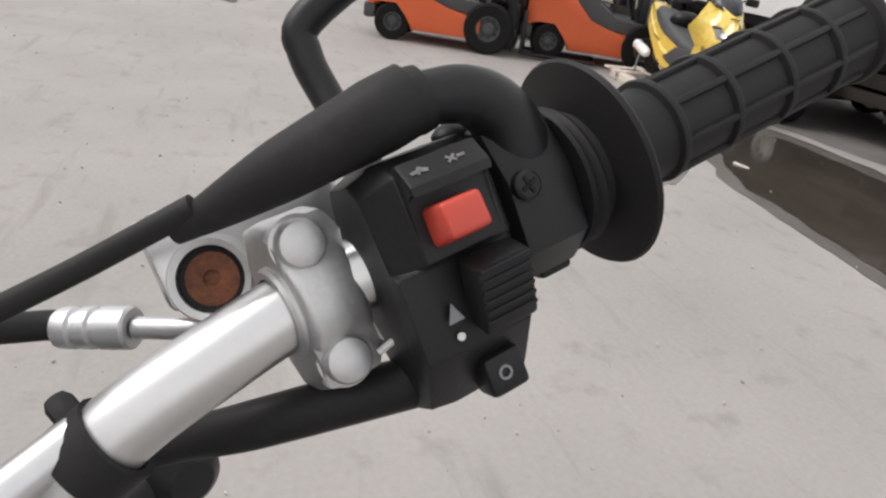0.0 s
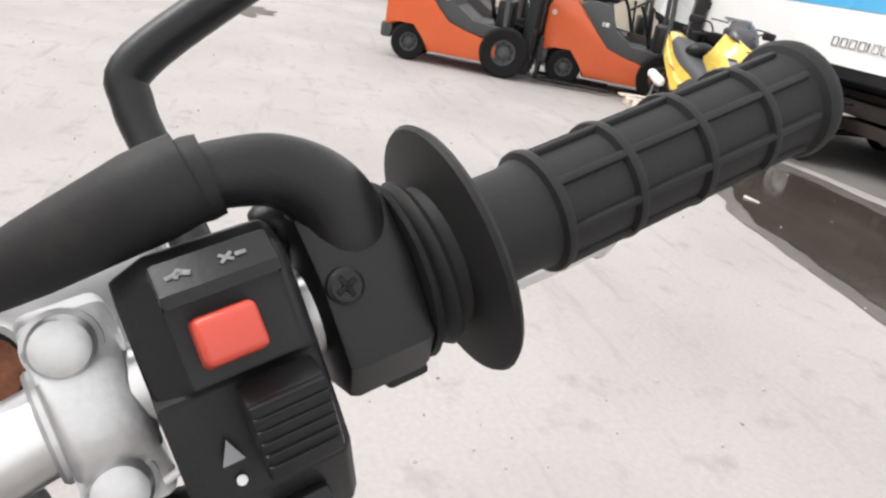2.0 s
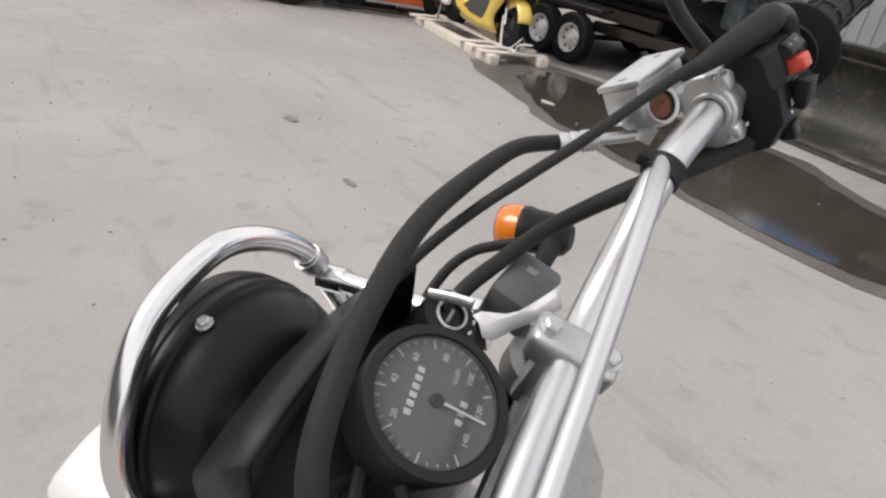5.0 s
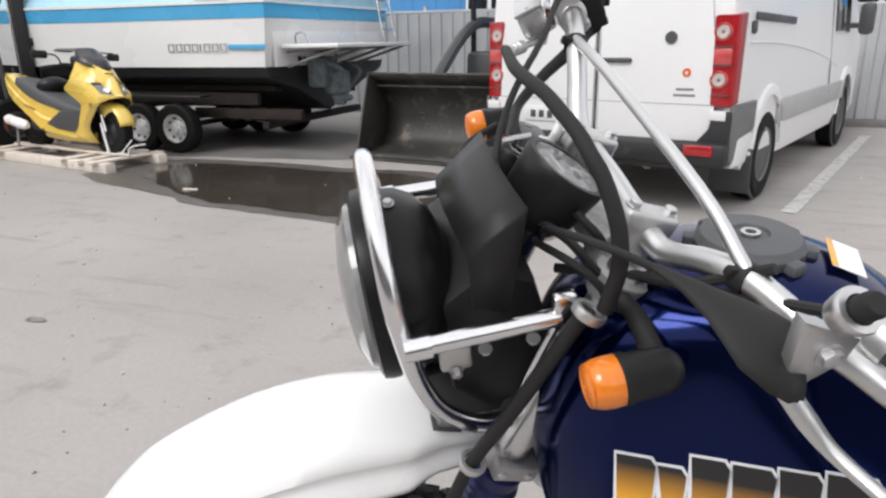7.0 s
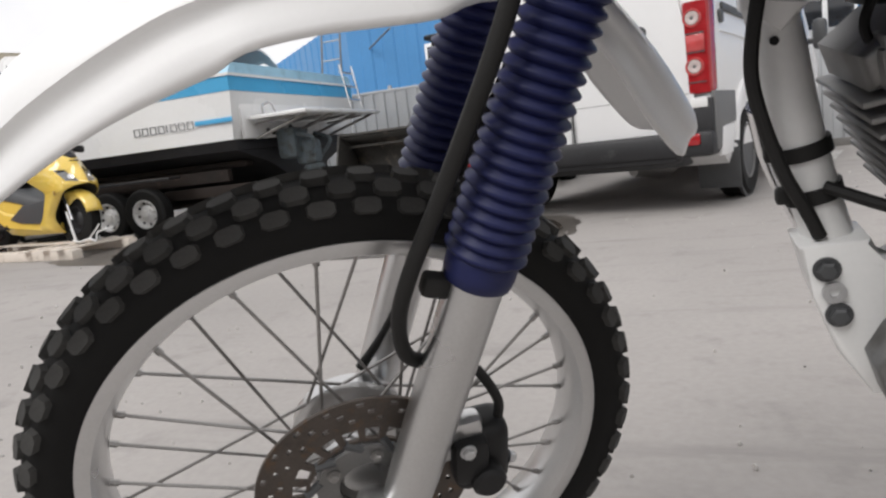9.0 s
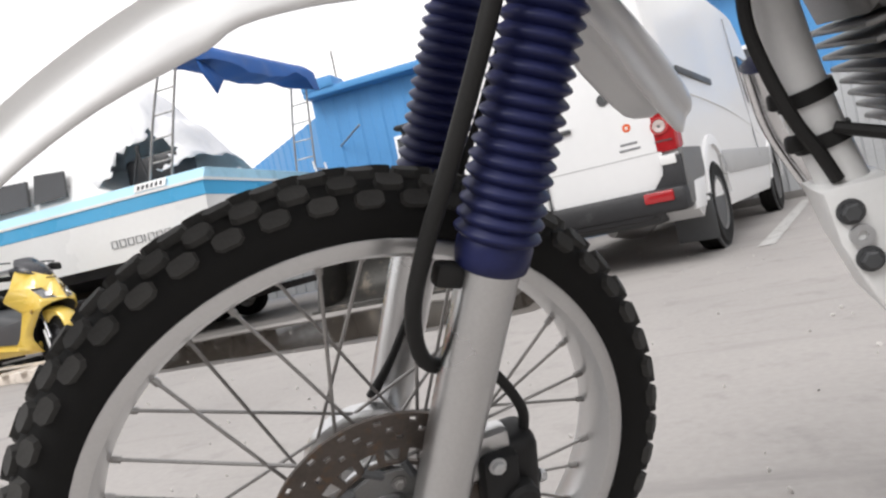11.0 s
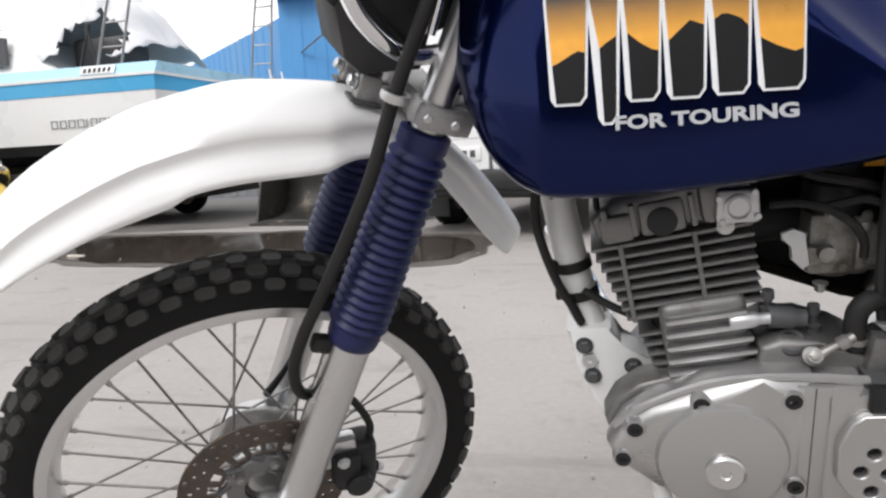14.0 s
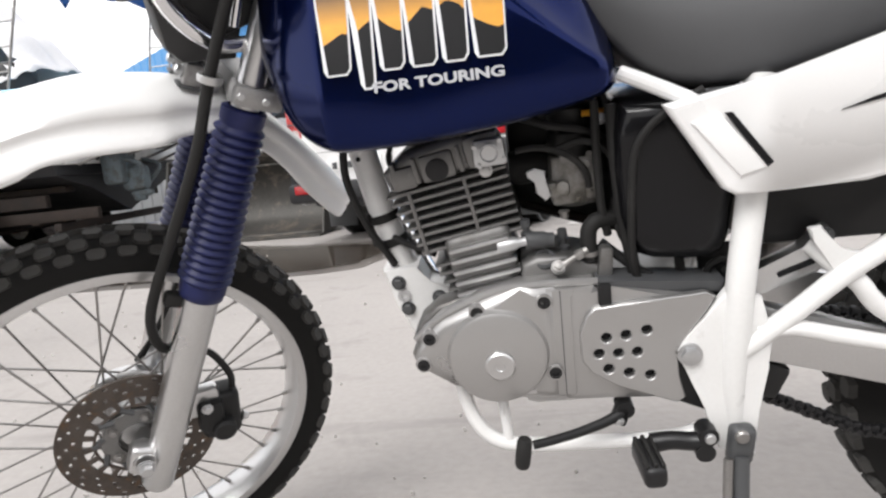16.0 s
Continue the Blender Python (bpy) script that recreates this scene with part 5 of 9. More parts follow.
bike = thing("motorcycle", "blue and white trail motorcycle leaning on its side stand", "motorcycle", Matrix.Translation(base))
F = Matrix.Translation(-base) @ FORK
K = Matrix.Translation(-base) @ FRAME

# front wheel; its axle lies along y
wheel = part("front_wheel", turn(BM(), [(0.272, -0.028), (0.2785, -0.0325), (0.290, -0.0385), (0.301, -0.0405), (0.314, -0.038), (0.322, -0.030), (0.3275, -0.016), (0.329, 0), (0.3275, 0.016), (0.322, 0.030), (0.314, 0.038), (0.301, 0.0405), (0.290, 0.0385), (0.2785, 0.0325), (0.272, 0.028)], pose(0, 0, 0, 90), 96), M_tyre, bike, "knobbly black front tyre", F @ pose(-0.009, 0, 0.0095))
rim = part("rim", turn(BM(), [(0.281, -0.0305), (0.2805, -0.0345), (0.2785, -0.0355), (0.266, -0.034), (0.261, -0.026), (0.255, -0.013), (0.254, 0), (0.255, 0.013), (0.261, 0.026), (0.266, 0.034), (0.2785, 0.0355), (0.2805, 0.0345), (0.281, 0.0305), (0.272, 0.024), (0.268, 0), (0.272, -0.024)], pose(0, 0, 0, 90), 96, True), M_alu, wheel, "bright aluminium rim")


def knob(w, l, h):
    """A tread block with cut corners, proud of the tyre along +x."""
    bm = BM()
    pts = [(-l / 2, -w * 0.28), (-l * 0.3, -w / 2), (l * 0.3, -w / 2), (l / 2, -w * 0.28), (l / 2, w * 0.28), (l * 0.3, w / 2), (-l * 0.3, w / 2), (-l / 2, w * 0.28)]
    lo = [bm.verts.new((-0.004, y * 1.12, z * 1.12)) for z, y in pts]
    hi = [bm.verts.new((h, y * 0.94, z * 0.94)) for z, y in pts]
    bm.faces.new(hi)
    for i in range(8):
        bm.faces.new((lo[i], lo[(i + 1) % 8], hi[(i + 1) % 8], hi[i]))
    return mesh_of(bm, "tread_block", M_knob, 25)


rows = [(0.0, 0.3280, 0, knob(0.018, 0.025, 0.0075)), (-0.0205, 0.3240, 0.5, knob(0.017, 0.025, 0.0078)), (0.0205, 0.3240, 0.5, knob(0.017, 0.025, 0.0078)), (-0.034, 0.3155, 0, knob(0.0145, 0.025, 0.0075)), (0.034, 0.3155, 0, knob(0.0145, 0.025, 0.0075))]
tilt = {0.0: 0, -0.0205: 24, 0.0205: -24, -0.034: 55, 0.034: -55}
N = 50
for y, r, shift, me in rows:
    for k in range(N):
        a = 360 * (k + shift) / N
        o = new("tread_block", me)
        o.parent = wheel
        o.matrix_basis = pose(0, 0, 0, 0, -a) @ pose(r, y, 0, 0, 0, -tilt[y])

part("hub", turn(BM(), [(0, -0.05), (0.02, -0.05), (0.022, -0.042), (0.047, -0.040), (0.047, -0.030), (0.03, -0.026), (0.026, 0), (0.03, 0.016), (0.062, 0.022), (0.068, 0.028), (0.066, 0.046), (0.055, 0.058), (0.02, 0.068), (0.02, 0.075), (0, 0.075)], pose(0, 0, 0, -90), 36), M_alu, wheel, "cast hub with speedometer drive")
for k in range(36):
    side = -1 if k % 2 else 1
    a0 = 2 * math.pi * k / 36
    a1 = a0 + (0.95 if (k // 2) % 2 else -0.95)
    r0, y0 = (0.044, -0.033) if side < 0 else (0.064, 0.030)
    bm = BM()
    p, q = Vector((0.262 * math.cos(a0), side * 0.004, 0.262 * math.sin(a0))), Vector((r0 * math.cos(a1), y0, r0 * math.sin(a1)))
    rod(bm, p, q, 0.0019, 6)
    rod(bm, p, p.lerp(q, 0.07), 0.0035, 6)
    part("spoke", bm, M_steel, wheel)


def disc_bm():
    """A drilled brake disc in the x-z plane."""
    bm = BM()
    n, radii = 180, [0.061, 0.065, 0.079, 0.084, 0.089, 0.094, 0.0985, 0.1035, 0.108, 0.113, 0.117]

    def hole(i, j):
        k = i % 9
        return (j == 1 and k in (1, 2, 3, 4, 5, 6)) or (j == 4 and k in (1, 2)) or (j == 6 and k in (4, 5)) or (j == 8 and k in (7, 8))

    grid = [[[bm.verts.new((r * math.cos(2 * math.pi * i / n), y, r * math.sin(2 * math.pi * i / n))) for i in range(n)] for r in radii] for y in (-0.002, 0.002)]
    m = len(radii) - 1
    solid = [[not hole(i, j) for i in range(n)] for j in range(m)]
    for j in range(m):
        for i in range(n):
            i2 = (i + 1) % n
            if solid[j][i]:
                for s, g in enumerate(grid):
                    f = (g[j][i], g[j + 1][i], g[j + 1][i2], g[j][i2])
                    bm.faces.new(f if s else f[::-1])
            here = solid[j][i]
            up = solid[j + 1][i] if j + 1 < m else False
            if here != up:
                bm.faces.new((grid[0][j + 1][i], grid[0][j + 1][i2], grid[1][j + 1][i2], grid[1][j + 1][i]))
            nxt = solid[j][i2]
            if here != nxt:
                bm.faces.new((grid[0][j][i2], grid[0][j + 1][i2], grid[1][j + 1][i2], grid[1][j][i2]))
            if j == 0 and here:
                bm.faces.new((grid[0][0][i], grid[0][0][i2], grid[1][0][i2], grid[1][0][i]))
    return bm


disc = part("brake_disc", disc_bm(), M_disc, wheel, "brown-tinged drilled brake disc", pose(0.004, -0.056, 0))
bm = BM()
for k in range(10):
    a = 2 * math.pi * k / 10
    b = a + 0.28
    part("carrier_arm", rod(BM(), (0.05 * math.cos(a), 0, 0.05 * math.sin(a)), (0.064 * math.cos(b), 0, 0.064 * math.sin(b)), 0.005, 6), M_dark, disc)
turn(bm, [(0.03, -0.004), (0.052, -0.004), (0.054, 0.003), (0.03, 0.003)], pose(0, 0, 0, 90), 30, True)
part("carrier", bm, M_engine, disc, "grey cast disc carrier")
for k in range(5):
    a = 2 * math.pi * k / 5 + 0.3
    part("carrier_bolt", hexbolt(BM(), (0.042 * math.cos(a), -0.004, 0.042 * math.sin(a)), (0, -1, 0), 0.005, 0.006), M_steel, disc)

# fork legs, gaiters, clamps
LEG = 0.028
for s in (-1, 1):
    y = 0.09 * s
    bm = BM()
    turn(bm, [(0, -0.058), (0.019, -0.058), (0.024, -0.05), (0.025, 0.02), (0.0262, 0.06), (0.0265, 0.315), (0, 0.315)], pose(LEG, y, 0), 28)
    block(bm, (0.062, 0.034, 0.05), pose(0.008, y, 0.0), 0.011, 3)
    turn(bm, [(0, -0.024), (0.0165, -0.024), (0.018, 0.02), (0, 0.02)], pose(0, y, 0, 90), 24)
    leg = part("fork_slider", bm, M_alu, bike, "satin aluminium fork slider", F)
    if s < 0:
        bm = BM()
        hexbolt(bm, (0, y - 0.026, 0), (0, -1, 0), 0.0095, 0.012)
        part("axle_nut", bm, M_zinc, leg)
        bm = BM()
        block(bm, (0.075, 0.026, 0.05), pose(0.062, y + 0.02, 0.085, 0, -20), 0.008)
        part("caliper_lug", bm, M_alu, leg)
    prof = [(0.0268, 0.285), (0.031, 0.288), (0.0325, 0.297), (0.0325, 0.308)]
    n = 19
    z0, z1 = 0.312, 0.541
    for k in range(n):
        a = z0 + (z1 - z0) * k / n
        h = (z1 - z0) / n
        big = 0.0372 - 0.004 * k / n
        prof += [(big - 0.0062, a), (big - 0.001, a + h * 0.32), (big, a + h * 0.48), (big - 0.001, a + h * 0.64), (big - 0.0062, a + h * 0.97)]
    prof += [(0.0275, 0.543), (0.0292, 0.547), (0.0292, 0.563), (0.0215, 0.566)]
    part("fork_gaiter", turn(BM(), prof, pose(LEG, y, 0), 40), M_gaiter, bike, "ribbed navy rubber fork gaiter", F, 60)
    part("fork_tube", turn(BM(), [(0.0185, 0.545), (0.0185, 0.868), (0.015, 0.874), (0, 0.874)], pose(LEG, y, 0), 28), M_tube, bike, "bright steel fork tube", F)
    bm = BM()
    turn(bm, [(0.0185, 0.570), (0.0245, 0.571), (0.0255, 0.576), (0.0255, 0.592), (0.0240, 0.597), (0.0185, 0.597)], pose(LEG, y, 0), 28, True)
    block(bm, (0.034, 0.030, 0.026), pose(LEG + 0.026, y - 0.004, 0.583), 0.005)
    block(bm, (0.052, 0.020, 0.026), pose(LEG + 0.002, y - 0.020, 0.584), 0.005)
    for q in (-0.016, 0.016):
        turn(bm, [(0, -0.012), (0.0075, -0.012), (0.0078, 0), (0, 0)], pose(LEG + q, y - 0.022, 0.584, 90), 14)
    part("clamp_end", bm, M_yoke, bike, "", F)
    for p, d, r in (((LEG + 0.016, y - 0.024, 0.584), (0, -1, 0), 0.005), ((LEG - 0.016, y - 0.024, 0.584), (0, -1, 0), 0.005), ((LEG + 0.046, y, 0.588), (1, 0, 0), 0.006)):
        part("clamp_bolt", hexbolt(BM(), p, d, r, 0.008), M_zinc, bike, "", F)
    bm = BM()
    turn(bm, [(0.0185, 0.832), (0.026, 0.833), (0.0265, 0.858), (0.0185, 0.86)], pose(LEG, y, 0), 24, True)
    part("upper_clamp_end", bm, M_yoke, bike, "", F)
bm = BM()
prism(bm, [(-0.012, -0.075), (0.03, -0.085), (0.075, -0.04), (0.085, 0), (0.075, 0.04), (0.03, 0.085), (-0.012, 0.075), (0.0, 0.0)], 0.03, Matrix.Translation((0.02, 0, 0.582)) @ pose(0, 0, 0, 90), 0.006)
part("lower_yoke", bm, M_yoke, bike, "cast lower fork yoke", F)
bm = BM()
prism(bm, [(0.0, -0.09), (0.035, -0.085), (0.07, -0.04), (0.078, 0), (0.07, 0.04), (0.035, 0.085), (0.0, 0.09), (0.01, 0.0)], 0.022, Matrix.Translation((0.02, 0, 0.846)) @ pose(0, 0, 0, 90), 0.005)
part("upper_yoke", bm, M_yoke, bike, "cast upper fork yoke", F)
part("steering_stem", turn(BM(), [(0, 0.55), (0.024, 0.56), (0.024, 0.84), (0, 0.86)], pose(0.072, 0, 0), 20), M_black, bike, "", F)

part("speedometer_cable", sweep(BM(), [(0.062, 0.052, 0.46), (0.050, 0.052, 0.36), (0.034, 0.055, 0.26), (0.024, 0.058, 0.19), (0.010, 0.060, 0.12), (-0.006, 0.058, 0.074)], [0.004, 0.004, 0.004, 0.004, 0.0046, 0.0065], 12, 6), M_rubber, bike, "black speedometer cable to the hub", F)
# caliper and hose
bm = BM()
block(bm, (0.062, 0.05, 0.088), pose(0.108, -0.058, 0.062, 0, -18), 0.014, 3)
block(bm, (0.04, 0.03, 0.06), pose(0.088, -0.082, 0.07, 0, -18), 0.01)
turn(bm, [(0, 0), (0.019, 0), (0.019, 0.014), (0.015, 0.018), (0, 0.018)], pose(0.112, -0.086, 0.05, 90), 20)
cal = part("brake_caliper", bm, M_black, bike, "black brake caliper", F)
bm = BM()
part("caliper_bolt", hexbolt(BM(), (0.148, -0.06, 0.048), (1, 0, -0.1), 0.006, 0.01), M_zinc, cal)
hexbolt(bm, (0.075, -0.098, 0.092), (0, -1, 0), 0.006, 0.007)
part("caliper_bolt", bm, M_zinc, cal)
bm = BM()
sweep(bm, [(-0.018, -0.128, 0.842), (-0.030, -0.130, 0.72), (-0.028, -0.113, 0.595), (-0.024, -0.112, 0.50), (-0.030, -0.105, 0.38), (-0.034, -0.092, 0.29), (-0.030, -0.085, 0.235), (-0.010, -0.075, 0.192), (0.018, -0.066, 0.178)], 0.0075, 12, 8)
part("brake_hose", bm, M_rubber, bike, "black brake hose down the fork leg", F)
bm = BM()
sweep(bm, [(0.018, -0.066, 0.178), (0.045, -0.06, 0.176), (0.075, -0.055, 0.165), (0.11, -0.06, 0.13), (0.118, -0.062, 0.10)], 0.0055, 10, 8)
part("caliper_hose", bm, M_rubber, bike, "", F)
bm = BM()
block(bm, (0.03, 0.02, 0.022), pose(-0.006, -0.088, 0.277), 0.006)
part("hose_clip", bm, M_rubber, bike, "", F)
for p, q in (((-0.020, -0.134, 0.842), (-0.026, -0.138, 0.807)), ((-0.027, -0.113, 0.596), (-0.026, -0.112, 0.578))):
    m = toward(p, q)
    part("hose_ring", turn(BM(), [(0.0105, -0.0045), (0.0148, -0.0045), (0.0158, 0), (0.0148, 0.0045), (0.0105, 0.0045)], m, 24, True), M_cast, bike, "pale cast hose guide ring", F)
bm = BM()
sweep(bm, [(0.0, 0.075, 0.01), (0.012, 0.085, 0.06), (0.03, 0.108, 0.14), (0.032, 0.115, 0.22), (0.02, 0.12, 0.4), (0.01, 0.122, 0.6)], 0.0045, 8, 8)
part("speedometer_cable", bm, M_rubber, bike, "", F)

# front mudguard
crown = [(-0.420, 0.185), (-0.417, 0.240), (-0.400, 0.295), (-0.365, 0.372), (-0.315, 0.432), (-0.265, 0.477), (-0.235, 0.497), (-0.205, 0.515), (-0.160, 0.539), (-0.115, 0.552), (-0.070, 0.562), (-0.030, 0.568), (0.03, 0.566), (0.113, 0.533), (0.183, 0.494), (0.235, 0.457), (0.248, 0.442)]
edge = [(-0.402, 0.205), (-0.385, 0.246), (-0.352, 0.293), (-0.312, 0.340), (-0.272, 0.379), (-0.231, 0.410), (-0.208, 0.427), (-0.190, 0.445), (-0.148, 0.464), (-0.104, 0.478), (-0.061, 0.492), (-0.028, 0.508), (0.03, 0.518), (0.099, 0.492), (0.157, 0.451), (0.217, 0.417), (0.238, 0.421)]
wide = [0.045, 0.070, 0.083, 0.088, 0.0905, 0.093, 0.0945, 0.0945, 0.091, 0.087, 0.083, 0.068, 0.058, 0.053, 0.052, 0.047, 0.026]
rows = []
shape = [(-1.0, 0.0), (-0.975, 0.10), (-0.90, 0.22), (-0.825, 0.34), (-0.782, 0.45), (-0.788, 0.53), (-0.80, 0.60), (-0.70, 0.79), (-0.50, 0.93), (-0.25, 0.985), (0, 1.0)]
shape = shape + [(-u, v) for u, v in shape[-2::-1]]


def sag(points, degrees):
    """Lets the front of the mudguard droop about its mount."""
    c, d = math.cos(radians(degrees)), math.sin(radians(degrees))
    return [(x if x > -0.03 else -0.03 + (x + 0.03) * c - (z - 0.583) * d, z if x > -0.03 else 0.583 + (x + 0.03) * d + (z - 0.583) * c) for x, z in points]


crown, edge = sag(crown, 1.7), sag(edge, 0.5)
calm = edge[:5] + [(-0.231, 0.414), (-0.210, 0.430), (-0.188, 0.445)] + edge[8:]
cs, es, fs = (smooth_curve([(x, 0, z) for x, z in c], 3) for c in (crown, edge, calm))
for i, (c, lip, flank) in enumerate(zip(cs, es, fs)):
    w = float(np.interp(i / 3, range(len(wide)), wide))
    ends = [(u, v, lip.lerp(flank, min(1.0, v / 0.22))) for u, v in shape]
    rows.append([Vector((e.x + (c.x - e.x) * v, u * w, e.z + (c.z - e.z) * v)) for u, v, e in ends])
bm = BM()
loft(bm, rows, closed=False)
fender = part("front_mudguard", bm, M_white, bike, "glossy white high front mudguard", F, 50)
fender.modifiers.new("thickness", "SOLIDIFY").thickness = 0.004
for s in (-1, 1):
    bm = block(BM(), (0.026, 0.024, 0.032), pose(-0.031, 0.034 * s, 0.580), 0.005)
    block(bm, (0.030, 0.018, 0.026), pose(-0.010, 0.034 * s, 0.578), 0.004)
    lug = part("mudguard_lug", bm, M_yoke, fender, "cast mounting lug on the mudguard")
    part("mudguard_bolt", hexbolt(BM(), (-0.044, 0.034 * s, 0.583), (-1, 0, 0.1), 0.0062, 0.010), M_zinc, lug)
    part("mudguard_washer", block(BM(), (0.036, 0.030, 0.004), pose(-0.031, 0.034 * s, 0.5655), 0.001), M_dark, lug)
    part("cable_clip", block(BM(), (0.008, 0.012, 0.022), pose(-0.022, 0.018 * s, 0.587, 0, 25), 0.002), M_dark, lug)

# headlight in its own level frame: x to the rear, z up
LAMP = F @ Matrix(((0.9026, 0, -0.4304, -0.168), (0, 1, 0, 0), (0.4304, 0, 0.9026, 0.738), (0, 0, 0, 1)))
AX = pose(0, 0, 0, 0, 90)
lamp = part("headlight", turn(BM(), [(0.090, 0.0), (0.0965, 0.003), (0.0978, 0.012), (0.0972, 0.019), (0.0952, 0.0205), (0.0948, 0.024), (0.0962, 0.026), (0.0960, 0.031), (0.0935, 0.033), (0.0920, 0.046), (0.084, 0.062), (0.066, 0.078), (0.035, 0.089), (0, 0.092)], AX, 64), M_shell, bike, "round headlight in a glossy black shell", LAMP @ pose(-0.008, 0, -0.008))
part("lens", turn(BM(), [(0.087, 0.006), (0.084, -0.006), (0.065, -0.017), (0.035, -0.022), (0, -0.024), (0, -0.019), (0.035, -0.017), (0.064, -0.012), (0.081, -0.002), (0.083, 0.006)], AX, 48, True), M_lens, lamp, "ribbed clear lens").visible_shadow = False
part("reflector", turn(BM(), [(0.085, 0.006), (0.07, 0.030), (0.04, 0.05), (0, 0.055)], AX, 40), M_reflector, lamp)
for y, z in ((0.0, 0.094), (0.082, -0.042), (-0.082, -0.042)):
    part("screw", hexbolt(BM(), (0.038, y, z), (0.0, y, z), 0.0042, 0.005), M_zinc, lamp)
bm = BM()
prism(bm, [(0.028, -0.108), (0.036, -0.098), (0.118, -0.098), (0.126, -0.150), (0.112, -0.186), (0.046, -0.180), (0.030, -0.160)], 0.118, None, 0.006, 2)
prism(bm, [(0.050, -0.080), (0.100, -0.080), (0.108, -0.100), (0.044, -0.100)], 0.09, None, 0.004)
part("lamp_bracket", bm, M_box, bike, "dark grey plastic box below the headlight", LAMP)
bm = BM()
prism(bm, [(0.055, 0.01), (0.105, 0.045), (0.150, 0.02), (0.165, -0.05), (0.150, -0.14), (0.095, -0.155), (0.060, -0.11)], 0.150, None, 0.008)
part("lamp_housing", bm, M_black, bike, "black plastic housing behind the headlight", LAMP)
# bright tubular guard
bm = BM()
half = [(0.135, 0.092, -0.165), (0.085, 0.104, -0.155), (0.045, 0.109, -0.112), (0.026, 0.116, -0.05), (0.018, 0.112, 0.008), (0.015, 0.101, 0.048), (0.015, 0.070, 0.087), (0.015, 0.03, 0.111)]
sweep(bm, [(x, 0.013 - y, z) for x, y, z in half] + [(x, 0.011 + y, z) for x, y, z in half[::-1]], 0.0098, 14, 6)
guard = part("headlight_guard", bm, M_chrome, bike, "chromed tubular headlight guard", LAMP)
for s in (-1, 1):
    bm = BM()
    rod(bm, (0.024, s * 0.118 + 0.004, 0.010), (0.160, s * 0.113, 0.010), 0.009, 14)
    turn(bm, [(0, -0.012), (0.0115, -0.012), (0.0115, 0.012), (0, 0.012)], pose(0.03, s * 0.118 + 0.004, 0.009, 0, 90), 16)
    part("guard_stay", bm, M_chrome, guard)
    bm = BM()
    rod(bm, (0.160, s * 0.112, 0.006), (0.108, s * 0.11, -0.135), 0.006, 12)
    block(bm, (0.022, 0.012, 0.05), pose(0.164, s * 0.112, 0.012), 0.004)
    part("guard_strut", bm, M_chrome, guard)
    for x in (0.09, 0.135):
        part("stay_bolt", hexbolt(BM(), (x, s * 0.114, -0.010), (0, 0, -1), 0.0045, 0.006), M_zinc, guard)
    bm = BM()
    block(bm, (0.030, 0.012, 0.036), pose(0.063, s * 0.102, -0.022), 0.003)
    hexbolt(bm, (0.062, s * 0.106, -0.040), (0, s, -0.4), 0.005, 0.008)
    part("bracket", bm, M_cast, guard)
part("guard_joint", turn(BM(), [(0.0096, -0.008), (0.0118, -0.008), (0.0126, 0), (0.0118, 0.008), (0.0096, 0.008)], toward((0.0165, 0.118, 0.030), (0.0155, 0.113, 0.044)), 18, True), M_alu, guard, "bright tube joint")
# turn signals; the one on the stand side hangs lower and further back
for s, at in ((1, (0.172, 0.205, 0.028)), (-1, (0.188, -0.190, 0.006))):
    SIG = LAMP @ pose(*at) @ Matrix.Diagonal((0.76, 0.88, 0.88, 1) if s > 0 else (1, 1, 1, 1))
    sig = part("turn_signal", turn(BM(), [(0, 0.050), (0.011, 0.0485), (0.0165, 0.043), (0.0195, 0.034), (0.0208, 0.005), (0.0222, 0.003), (0.0222, -0.005), (0, -0.005)], pose(0, 0, 0, 0, 90), 28), M_black, bike, "black turn signal with amber lens", SIG)
    lens = part("lens", turn(BM(), [(0.0218, 0.0), (0.0220, -0.008), (0.0212, -0.017), (0.0190, -0.0235), (0.015, -0.0265), (0, -0.0275)], pose(-0.005, 0, 0, 0, 90), 28), M_amber, sig, "amber lens")
    for k in range(5):
        part("lens_rib", turn(BM(), [(0.0040 * k + 0.0010, 0), (0.0040 * k + 0.0018, 0.0006), (0.0040 * k + 0.0026, 0)], pose(-0.0326 + 0.0004 * k * k * 0.35, 0, 0, 0, -90), 24, True), M_amber, lens)
    part("stalk", sweep(BM(), [(0.030, -s * 0.006, 0), (0.034, -s * 0.03, 0.004), (0.032, -s * 0.062, 0.010), (0.02, -s * 0.09, 0.014)], [0.0125, 0.010, 0.009, 0.009], 12), M_rubber, sig)
# cowl between lamp and dial
bm = BM()
rear, front, low = (0.140, 0.102), (0.086, 0.062), (0.086, 0.012)
rows = []
for y, dx, dz, wing in ((-0.090, 0.0, 0.0, 1), (-0.086, 0.0, 0.001, 0), (-0.05, -0.003, 0.004, 0), (0.0, -0.005, 0.006, 0), (0.05, -0.003, 0.004, 0), (0.086, 0.0, 0.001, 0), (0.090, 0.0, 0.0, 1)):
    if wing:
        rows.append([Vector((0.117, y, 0.0)), Vector((0.085, y, 0.014))])
    rows.append([Vector((rear[0] + dx, y * (0.98 if wing else 1), rear[1] + dz - 0.004 * wing)), Vector((front[0] + dx, y * (0.94 if wing else 0.95), front[1] + dz - 0.004 * wing))])
    if wing and y > 0:
        rows[-1], rows[-2] = rows[-2], rows[-1]
loft(bm, rows, closed=False)
